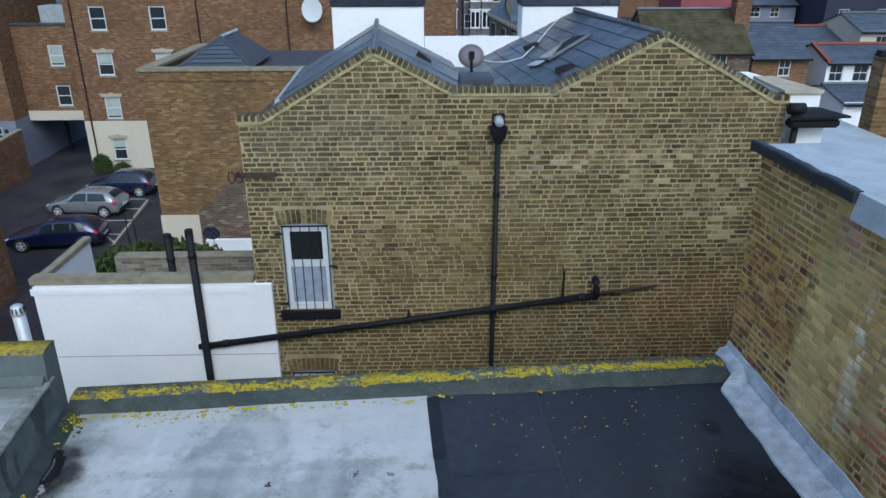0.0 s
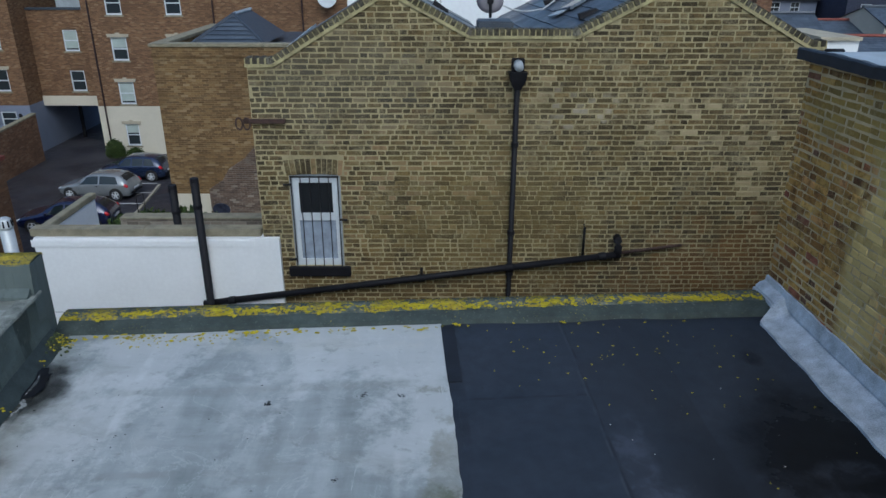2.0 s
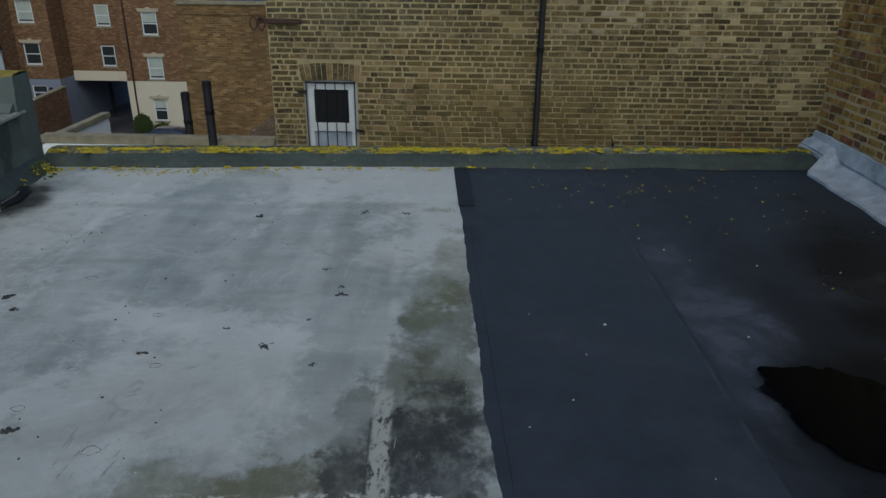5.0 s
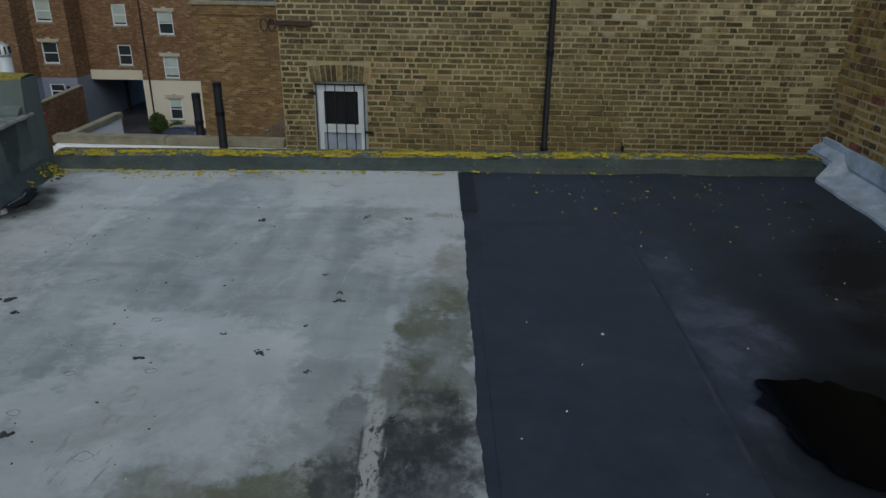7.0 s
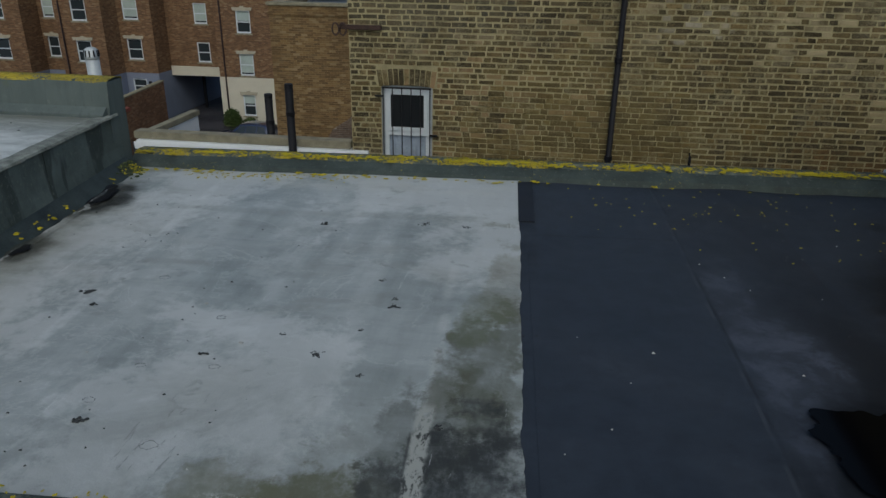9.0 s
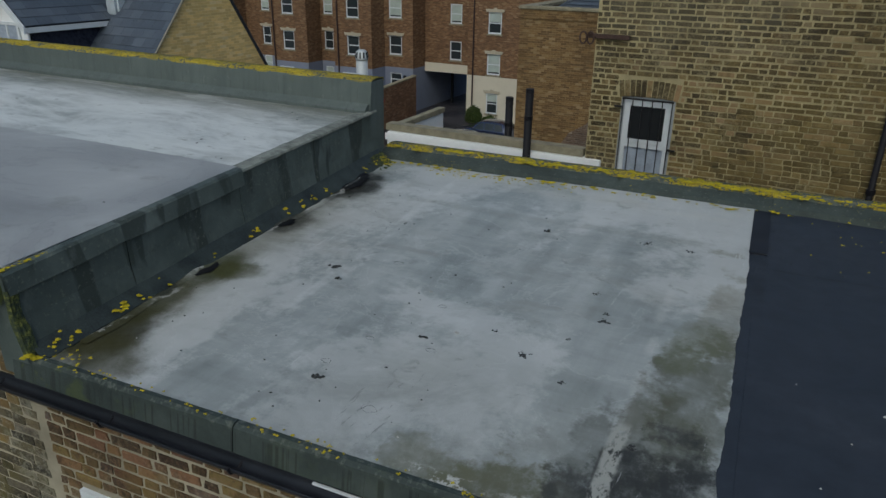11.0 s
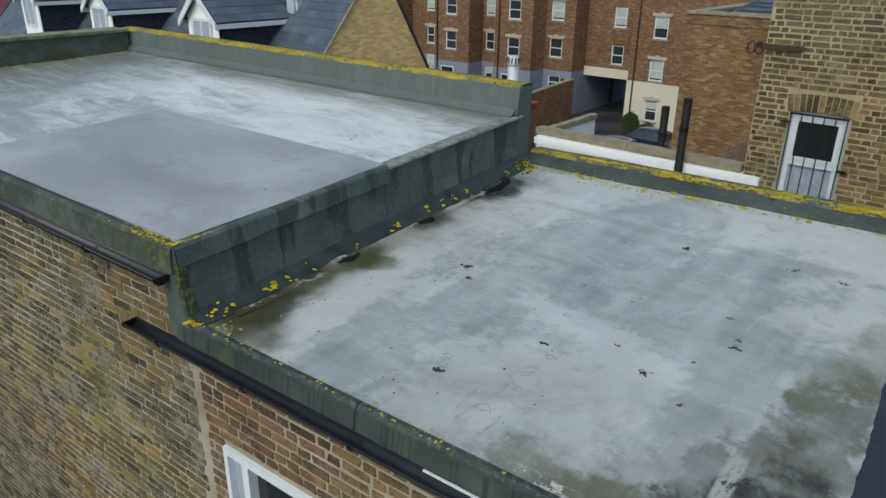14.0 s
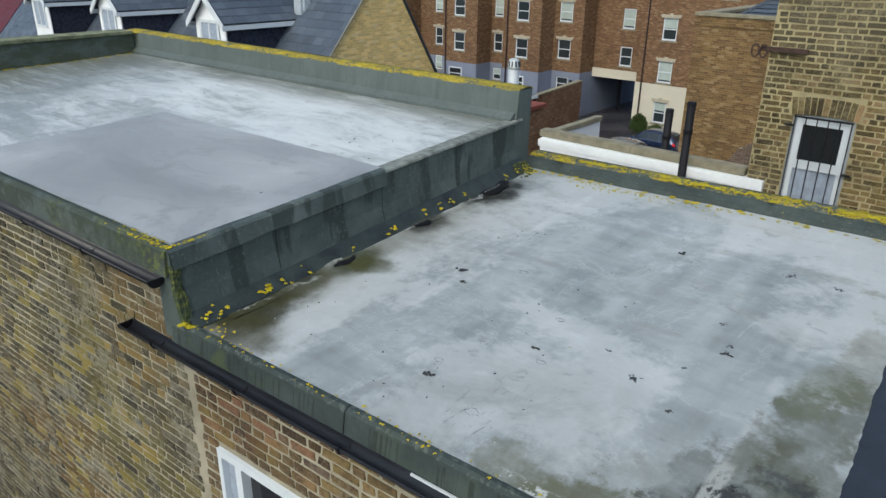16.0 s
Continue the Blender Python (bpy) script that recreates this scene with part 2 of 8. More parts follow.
def far_brick(name, base, dark, pale, course=0.079, length=0.235, grime=0.55):
    """Brickwork too far off to tell single bricks apart."""
    k = Mat(name, 0.9, 0, 0.25)
    sep = k.t.nodes.new("ShaderNodeSeparateXYZ")
    k.t.links.new(k.pos, sep.inputs[0])
    row = k.math("FLOOR", k.math("DIVIDE", sep.outputs[2], course))
    place = k.math("ADD", k.math("DIVIDE", k.math("ADD", sep.outputs[0], sep.outputs[1]), length), k.math("MULTIPLY", row, 0.5))
    cell = k.t.nodes.new("ShaderNodeCombineXYZ")
    k.t.links.new(k.math("FLOOR", place), cell.inputs[0])
    k.t.links.new(row, cell.inputs[1])
    rnd = k.t.nodes.new("ShaderNodeTexWhiteNoise")
    rnd.noise_dimensions = "2D"
    k.t.links.new(cell.outputs[0], rnd.inputs["Vector"])
    mixed = tuple((a + b) / 2 for a, b in zip(base, dark))
    col = k.ramp(rnd.outputs["Value"], [(0.0, dark), (0.3, mixed), (0.6, base), (0.84, tuple(min(1, c * 1.2) for c in base)), (0.97, pale)])
    side_gap = k.math("ABSOLUTE", k.math("SUBTRACT", k.math("FRACT", place), 0.5))
    bed_gap = k.math("ABSOLUTE", k.math("SUBTRACT", k.math("FRACT", k.math("DIVIDE", sep.outputs[2], course)), 0.5))
    joint = k.math("MAXIMUM", k.step(side_gap, 0.5 - 0.008 / length, 0.5 - 0.003 / length), k.step(bed_gap, 0.5 - 0.008 / course, 0.5 - 0.003 / course))
    col = k.mix(k.math("MULTIPLY", joint, 0.75), col, tuple(min(1, c * 1.1) for c in pale))
    streak = k.noise(1.0, 5.0, 0.7, k.warp((1.6, 1.6, 7.0)))
    col = k.mix(k.step(streak, 0.52, 0.66, 0.0, 0.55), col, tuple(c * 0.75 for c in pale))
    col = k.mix(k.step(streak, 0.48, 0.36, 0.0, 0.5), col, dark)
    col = k.mix(k.step(k.noise(0.5, 6.0, 0.65), 0.42, 0.7, 0.0, grime), col, tuple(c * 0.7 for c in dark))
    return k.done(col, None, k.math("SUBTRACT", 1.0, joint), 0.004)


flat_brick = far_brick("flats_brown_brick", (0.172, 0.099, 0.052), (0.11, 0.061, 0.036), (0.255, 0.168, 0.098), 0.079, 0.235, 0.35)
mid_brick = far_brick("orange_brown_brick", (0.18, 0.114, 0.049), (0.11, 0.068, 0.031), (0.27, 0.195, 0.105), 0.079, 0.235, 0.4)
pale_far_brick = far_brick("pale_weathered_brick", (0.22, 0.19, 0.15), (0.13, 0.11, 0.09), (0.32, 0.29, 0.24))
old_far_brick = far_brick("dark_old_brick", (0.13, 0.09, 0.066), (0.08, 0.058, 0.048), (0.27, 0.235, 0.19))
yellow_far_brick = far_brick("yellow_gable_brick", (0.7, 0.5, 0.2), (0.56, 0.39, 0.16), (0.74, 0.58, 0.3), 0.079, 0.235, 0.12)
red_far_brick = far_brick("red_garden_brick", (0.17, 0.093, 0.052), (0.115, 0.063, 0.04), (0.24, 0.16, 0.105))
grey_far_brick = far_brick("grey_terrace_brick", (0.16, 0.15, 0.15), (0.1, 0.095, 0.095), (0.26, 0.25, 0.24))


def felt_grey():
    """Silver-painted roofing felt: washed patches, worn laps, tide marks, dried puddles and gritty dirt."""
    k = Mat("silver_grey_felt", 0.55, 0, 0.35)
    u, v, z = k.plan()
    low = k.step(z, 0.0, 0.04, 1.0, 0.0)
    wide = k.noise(0.8, 7.0, 0.6, None, 0.8)
    cloud = k.noise(2.2, 7.0, 0.6, k.warp((1, 1, 1), (4, 1, 0)), 0.6)
    fine = k.noise(14.0, 6.0, 0.7)
    along = k.noise(1.8, 6.0, 0.62, k.warp((4.5, 0.45, 1), (0, 0, 0), -radians(3.6)))
    across = k.noise(1.8, 6.0, 0.62, k.warp((0.5, 4.5, 1), (3, 1, 0), -radians(3.6)))
    f = k.math("ADD", k.math("ADD", k.math("MULTIPLY", wide, 0.28), k.math("MULTIPLY", cloud, 0.22)), k.math("ADD", k.math("MULTIPLY", fine, 0.08), k.math("MULTIPLY", k.math("ADD", along, across), 0.21)))
    col = k.ramp(f, [(0.38, (0.195, 0.216, 0.212)), (0.46, (0.272, 0.295, 0.293)), (0.54, (0.34, 0.365, 0.367)), (0.64, (0.44, 0.465, 0.467))])
    wash = k.step(k.math("ADD", k.noise(0.8, 5.0, 0.55, k.warp((1, 0.7, 1), (7, 3, 0), -radians(3.6)), 0.5), k.math("MULTIPLY", k.math("SUBTRACT", fine, 0.5), 0.18)), 0.49, 0.56, 0.0, 0.6)
    col = k.mix(wash, col, (0.52, 0.535, 0.535))
    tide = k.math("ABSOLUTE", k.math("SUBTRACT", cloud, 0.52))
    col = k.mix(k.step(tide, 0.0, 0.012, 0.22, 0.0), col, (0.58, 0.6, 0.6))
    dull = k.step(k.math("ADD", k.noise(1.5, 6.0, 0.65, k.warp((0.7, 1.2, 1), (2, 9, 0), -radians(3.6)), 0.5), k.math("MULTIPLY", k.math("SUBTRACT", fine, 0.5), 0.05)), 0.53, 0.68, 0.0, 0.38)
    col = k.mix(dull, col, (0.22, 0.225, 0.2))
    blots = k.math("MULTIPLY", k.step(k.noise(6.5, 6.0, 0.72, k.warp((1, 1.5, 1), (5, 2, 0), -radians(3.6)), 0.4), 0.57, 0.68, 0.0, 0.5), k.step(wide, 0.38, 0.6, 0.25, 1.0))
    col = k.mix(blots, col, (0.17, 0.18, 0.165))
    # worn laps running back over the lower roof, with trodden pale edges
    wob = k.math("MULTIPLY", k.math("SUBTRACT", k.noise(2.5, 4.0), 0.5), 0.06)
    uw = k.math("ADD", u, wob)
    patchy = k.step(k.noise(5.0, 5.0, 0.65), 0.38, 0.6)
    for lo, hi, soft, v0, v1, amt, tone in ((-2.06, -2.0, 0.015, 2.9, 5.4, 0.45, (0.58, 0.6, 0.6)), (-1.3, -1.02, 0.05, 2.0, 5.3, 0.3, (0.58, 0.6, 0.6)), (-0.62, -0.5, 0.04, 2.9, 5.2, 0.25, (0.56, 0.58, 0.58)),
                                            (-1.86, -1.62, 0.06, 2.3, 5.0, 0.25, (0.56, 0.58, 0.58)), (-0.13, -0.08, 0.02, 2.6, 4.9, 0.35, (0.56, 0.57, 0.56)), (-2.5, -2.3, 0.05, 2.2, 4.6, 0.25, (0.56, 0.58, 0.58))):
        col = k.mix(k.math("MULTIPLY", k.every(k.band(uw, lo, hi, soft), k.band(v, v0, v1, 0.2), patchy, low), amt), col, tone)
    vw = k.math("ADD", v, wob)
    for lo, hi, soft, u0, u1, amt, tone in ((4.86, 5.04, 0.04, -2.6, 0.2, 0.35, (0.56, 0.58, 0.58)), (4.74, 4.83, 0.03, -2.2, 0.4, 0.4, (0.23, 0.235, 0.215)), (3.88, 3.94, 0.02, -2.6, -1.2, 0.4, (0.2, 0.2, 0.18)),
                                            (4.15, 4.28, 0.04, -2.7, -0.2, 0.22, (0.25, 0.255, 0.235)), (5.28, 5.5, 0.06, -1.6, 0.3, 0.35, (0.5, 0.5, 0.46))):
        col = k.mix(k.math("MULTIPLY", k.every(k.band(vw, lo, hi, soft), k.band(u, u0, u1, 0.3), patchy, low), amt), col, tone)
    foul = k.every(k.band(u, -1.5, 0.4, 0.4), k.step(v, 2.3, 3.2, 1.0, 0.0), k.step(k.noise(1.3, 6.0, 0.65, k.warp((1, 1, 1), (3, 8, 0)), 0.5), 0.4, 0.56, 0.15, 0.6), low)
    col = k.mix(foul, col, (0.17, 0.18, 0.16))
    grit = k.math("SUBTRACT", k.math("ADD", k.math("MULTIPLY", k.noise(20.0, 6.0, 0.75), 0.6), k.math("MULTIPLY", k.noise(3.5, 6.0, 0.7, k.warp((2.6, 1, 1), (3, 3, 0), -radians(3.6))), 0.9)), 0.75)
    for su, sv, r, tone, amt, sq in (
        (-2.85, 3.0, 0.9, (0.15, 0.15, 0.11), 0.6, (3.5, 0.5, 1)), (0.2, 3.9, 0.3, (0.2, 0.19, 0.14), 0.55, (2.4, 0.5, 1)), (0.15, 2.9, 0.38, (0.07, 0.072, 0.04), 0.75, (2.2, 0.55, 1)), (0.0, 2.65, 0.26, (0.075, 0.075, 0.045), 0.7, (1.3, 0.6, 1)), (0.1, 3.45, 0.2, (0.13, 0.14, 0.09), 0.6, (1.6, 0.7, 1)), (0.17, 4.7, 0.1, (0.16, 0.15, 0.1), 0.8, (0.6, 1.6, 1)),
        (-0.22, 2.5, 0.28, (0.09, 0.096, 0.083), 0.7, (2.2, 0.75, 1)), (-0.44, 2.12, 0.26, (0.085, 0.083, 0.035), 0.8, (0.7, 1.4, 1)), (0.1, 2.2, 0.4, (0.03, 0.032, 0.032), 0.97, (1.3, 0.85, 1)), (-0.25, 2.14, 0.17, (0.045, 0.047, 0.044), 0.9, (1.3, 0.8, 1)),
        # beside the step: olive stains, and dark gaps under lifted felt put into colour
        (-2.74, 2.3, 0.2, (0.03, 0.029, 0.012), 0.97, (1.0, 0.7, 1)), (-2.74, 3.2, 0.16, (0.05, 0.055, 0.025), 0.95, (1.0, 0.7, 1)),
        (-2.78, 3.98, 0.14, (0.035, 0.035, 0.025), 0.9, (1.0, 0.6, 1)), (-2.8, 4.95, 0.2, (0.015, 0.015, 0.014), 0.97, (0.8, 0.5, 1)), (-2.62, 2.16, 0.2, (0.045, 0.043, 0.014), 0.85, (0.7, 1.3, 1)), (-2.78, 2.66, 0.14, (0.05, 0.05, 0.02), 0.85, (1.0, 0.5, 1)),
        (-2.62, 3.2, 0.14, (0.06, 0.062, 0.02), 0.85, (0.8, 1.2, 1)), (-0.8, 2.12, 0.2, (0.13, 0.13, 0.08), 0.65, (0.6, 1.4, 1)),
    ):
        x, y = local(su, sv)
        m = k.spot((x, y, -0.16), r, 0.8, 3.2, sq)
        m = k.math("MULTIPLY", k.step(m, 0.0, 0.5), k.step(k.math("ADD", k.math("MULTIPLY", m, 0.85), k.math("MULTIPLY", grit, 1.6)), 0.12, 0.95))
        m = k.math("MULTIPLY", m, k.step(cloud, 0.36, 0.56, 0.55 if su > -2.5 else 1.0, 1.0))
        if su < -2.5:
            m = k.math("MULTIPLY", k.spot((x, y, -0.16), r * 1.1, 0.5, 2.2, sq), k.step(fine, 0.3, 0.7, 0.8, 1.0))
        col = k.mix(k.math("MULTIPLY", k.math("MULTIPLY", m, amt), low), col, tone)
    flake = k.every(k.band(v, 2.02, 2.09, 0.02), k.step(k.noise(18.0, 5.0, 0.75), 0.5, 0.6), k.step(k.noise(1.9, 3.0), 0.44, 0.58), k.step(u, -2.2, -1.2), low)
    col = k.mix(k.math("MULTIPLY", flake, 0.8), col, (0.62, 0.63, 0.61))
    # torn felt edge beside the step, with a wet dirty gully behind it
    torn = k.math("ADD", u, k.math("ADD", k.math("MULTIPLY", k.math("SUBTRACT", k.noise(2.2, 5.0, 0.65), 0.5), 0.34), k.math("MULTIPLY", k.math("SUBTRACT", fine, 0.5), 0.08)))
    col = k.mix(k.every(k.band(torn, -2.805, -2.785, 0.006), k.step(k.noise(4.0, 4.0), 0.42, 0.56, 0.0, 0.55), low), col, (0.5, 0.51, 0.5))
    col = k.mix(k.every(k.step(torn, -2.82, -2.8, 0.9, 0.0), low), col, (0.035, 0.039, 0.03))
    # the bare pale lap beside the stain
    chip = k.step(k.noise(16.0, 5.0, 0.7, k.warp((2.5, 1, 1))), 0.4, 0.5)
    col = k.mix(k.every(k.band(k.math("ADD", u, k.math("MULTIPLY", k.math("SUBTRACT", fine, 0.5), 0.05)), -0.155, -0.085, 0.01), k.band(v, 1.9, 2.66, 0.04), chip, low), col, (0.33, 0.335, 0.31))
    col = k.mix(k.every(k.band(u, -0.168, -0.158, 0.004), k.band(v, 1.9, 2.6, 0.2), k.step(k.noise(7.0, 4.0), 0.42, 0.56, 0.0, 0.6), low), col, (0.03, 0.03, 0.03))
    # higher roof: long washed streaks, dirt along the parapet and the far side
    high = k.step(z, 0.0, 0.04)
    sheets = k.noise(1.8, 7.0, 0.7, k.warp((0.6, 2.3, 1), (1, 2, 0), -radians(3.6)), 0.6)
    col = k.mix(k.math("MULTIPLY", high, k.step(sheets, 0.46, 0.6, 0.0, 0.7)), col, (0.58, 0.6, 0.59))
    mott = k.noise(3.4, 7.0, 0.72, k.warp((0.55, 2.1, 1), (6, 2, 0), -radians(3.6)), 0.5)
    col = k.mix(k.math("MULTIPLY", high, k.step(mott, 0.52, 0.6, 0.0, 0.6)), col, (0.27, 0.285, 0.28))
    washed = k.every(high, k.band(v, 3.7, 5.05, 0.25), k.step(u, -7.6, -6.2), k.step(k.noise(1.3, 6.0, 0.68, k.warp((0.7, 1.6, 1), (8, 4, 0)), 0.5), 0.38, 0.6, 0.05, 0.7))
    col = k.mix(washed, col, (0.66, 0.68, 0.67))
    spots = k.every(high, k.step(k.noise(7.0, 5.0, 0.7, k.warp((0.8, 1.6, 1), (2, 7, 0), -radians(3.6))), 0.6, 0.68, 0.0, 0.6))
    col = k.mix(spots, col, (0.2, 0.21, 0.19))
    dirt = k.math("MAXIMUM", k.step(v, 4.75, 5.45, 0.0, 0.8), k.step(u, -6.3, -8.8, 0.0, 0.8))
    bands = k.noise(2.4, 6.0, 0.68, k.warp((0.45, 3.2, 1), (1, 2, 0), -radians(3.6)), 0.4)
    col = k.mix(k.every(high, dirt, k.step(bands, 0.4, 0.52, 0.4, 1.0)), col, (0.13, 0.137, 0.11))
    speck = k.math("MULTIPLY", k.step(k.cells(30.0), 0.04, 0.08, 0.12, 0.0), k.step(k.noise(2.2, 4.0), 0.58, 0.66))
    col = k.mix(speck, col, (0.12, 0.125, 0.12))
    ring = k.math("ABSOLUTE", k.math("SUBTRACT", k.math("ADD", k.cells(2.3, k.warp((1, 1, 0))), k.math("MULTIPLY", fine, 0.06)), 0.085))
    col = k.mix(k.math("MULTIPLY", k.step(ring, 0.004, 0.012, 0.05, 0.0), k.step(k.noise(9.0, 3.0), 0.45, 0.55)), col, (0.18, 0.185, 0.18))
    scrape = k.math("MULTIPLY", k.step(k.noise(3.0, 5.0, 0.7, k.warp((9, 0.8, 1), (5, 5, 0), -radians(3.6) - 0.2)), 0.64, 0.69), k.step(k.noise(1.0, 3.0, 0.5, k.warp((1, 1, 1), (9, 9, 0))), 0.52, 0.6, 0.0, 0.5))
    col = k.mix(scrape, col, (0.6, 0.61, 0.61))
    scratch = k.every(k.step(k.noise(4.0, 6.0, 0.75, k.warp((8, 1.2, 1), (1, 5, 0), -radians(3.6))), 0.58, 0.62), k.band(u, -1.28, -1.0, 0.06), k.band(v, 2.0, 2.65, 0.1), low)
    col = k.mix(k.math("MULTIPLY", scratch, 0.6), col, (0.15, 0.155, 0.15))
    rough = k.step(k.math("ADD", k.math("MULTIPLY", wide, 0.6), k.math("MULTIPLY", cloud, 0.4)), 0.38, 0.62, 0.34, 0.62)
    return k.done(col, rough, k.math("ADD", k.math("MULTIPLY", cloud, 0.5), k.math("ADD", k.math("MULTIPLY", fine, 0.6), k.math("MULTIPLY", k.noise(150.0, 2.0), 0.3))), 0.006)


TH = radians(3.6)


def local(u, v):
    """A place of the roof's own grid (turned a little from the gable) in the world."""
    return u * math.cos(TH) - v * math.sin(TH), u * math.sin(TH) + v * math.cos(TH)


def felt_black():
    """New black felt: dusty, faintly blue, bitumen bled along the laps, with wet and dried patches; the neighbour
    wall's dark reflection is painted in.
    """
    k = Mat("black_felt", 0.45, 0, 0.32)
    u, v, z = k.plan()
    low = k.step(z, 0.0, 0.04, 1.0, 0.0)
    wide = k.noise(0.9, 6.0, 0.6, None, 0.5)
    fine = k.noise(9.0, 5.0, 0.6)
    col = k.ramp(k.math("ADD", k.math("MULTIPLY", wide, 0.6), k.math("MULTIPLY", fine, 0.4)), [(0.35, (0.0215, 0.0265, 0.036)), (0.55, (0.0325, 0.0395, 0.0535)), (0.72, (0.046, 0.055, 0.073))])
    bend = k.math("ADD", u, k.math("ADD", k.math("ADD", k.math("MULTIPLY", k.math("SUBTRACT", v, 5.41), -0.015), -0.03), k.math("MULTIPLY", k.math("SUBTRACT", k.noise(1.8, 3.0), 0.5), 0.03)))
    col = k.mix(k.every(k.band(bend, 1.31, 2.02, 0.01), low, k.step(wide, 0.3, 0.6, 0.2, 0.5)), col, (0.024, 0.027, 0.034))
    # dark reflection beside the neighbour's wall put into the felt colour, deepest in front
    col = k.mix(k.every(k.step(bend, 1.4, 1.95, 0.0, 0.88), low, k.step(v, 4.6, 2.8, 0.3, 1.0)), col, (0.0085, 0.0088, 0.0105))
    dust = k.step(k.math("ADD", k.noise(4.5, 6.0, 0.68, None, 0.5), k.math("MULTIPLY", fine, 0.2)), 0.52, 0.72)
    for su, sv, r, amt, sq in ((1.52, 3.25, 0.3, 1.0, (0.9, 0.9, 1)), (1.44, 2.8, 0.18, 0.9, (1.2, 0.7, 1)), (1.39, 2.4, 0.1, 0.8, (2.2, 0.4, 1)), (1.45, 3.9, 0.2, 0.7, (1.6, 0.5, 1)), (2.3, 3.5, 0.3, 0.35, (0.8, 1.4, 1)), (0.5, 5.2, 0.3, 0.2, (0.5, 1.2, 1)), (2.75, 3.7, 0.16, 0.8, (0.7, 1.4, 1)), (2.7, 3.4, 0.14, 0.7, (0.6, 1.6, 1))):
        x, y = local(su, sv)
        m = k.math("MULTIPLY", k.spot((x, y, -0.16), r, 0.7, 2.2, sq), k.math("MULTIPLY", k.step(bend, 1.31, 1.325), k.math("ADD", k.math("MULTIPLY", dust, 0.75), 0.25)))
        col = k.mix(k.every(m, low, k.math("ADD", low, amt - 1.0)), col, (0.062, 0.07, 0.094))
    # bitumen bled out along the laps
    bleed = k.math("MAXIMUM", k.band(bend, 1.292, 1.312, 0.004), k.math("MULTIPLY", k.band(k.math("ADD", v, k.math("MULTIPLY", fine, 0.03)), 4.563, 4.585, 0.005), k.band(u, 0.38, 1.31, 0.01)))
    bleed = k.math("MAXIMUM", bleed, k.math("MULTIPLY", k.band(bend, 2.005, 2.017, 0.004), 0.5))
    bleed = k.math("MAXIMUM", bleed, k.math("MULTIPLY", k.band(bend, 0.27, 0.385, 0.012), k.step(v, 3.6, 4.4, 0.0, 0.8)))
    col = k.mix(k.every(bleed, low, k.step(k.noise(6.0, 4.0), 0.35, 0.6, 0.05, 0.5)), col, (0.01, 0.011, 0.014))
    edge = k.every(k.band(bend, 1.272, 1.288, 0.004), low, k.step(k.noise(5.0, 4.0), 0.4, 0.6, 0.0, 0.5))
    col = k.mix(edge, col, (0.06, 0.064, 0.075))
    wet = None
    for su, sv, r, sq in ((1.95, 2.3, 0.6, (0.85, 0.85, 1)), (2.7, 3.5, 0.75, (1.2, 0.65, 1)), (2.75, 5.0, 0.11, (0.9, 0.7, 1)), (2.7, 2.6, 0.7, (1.0, 0.8, 1))):
        x, y = local(su, sv)
        w = k.spot((x, y, -0.2), r, 0.35, 2.0, sq)
        wet = w if wet is None else k.math("MAXIMUM", wet, w)
    wet = k.math("MULTIPLY", wet, low)
    col = k.mix(k.math("MULTIPLY", wet, 0.62), col, (0.006, 0.006, 0.006))
    k.put(k.step(wet, 0.0, 1.0, 0.24, 0.07), k.b.inputs["Specular IOR Level"])
    col = k.mix(k.step(k.cells(14.0), 0.015, 0.035, 0.4, 0.0), col, (0.16, 0.16, 0.14))
    rough = k.step(k.math("ADD", k.step(wide, 0.3, 0.7, 0.4, 0.62), k.math("MULTIPLY", wet, -0.2)), 0.0, 1.0, 0.1, 0.95)
    return k.done(col, rough, k.math("ADD", k.math("MULTIPLY", fine, 0.6), k.math("MULTIPLY", k.noise(160.0, 2.0), 0.35)), 0.004)


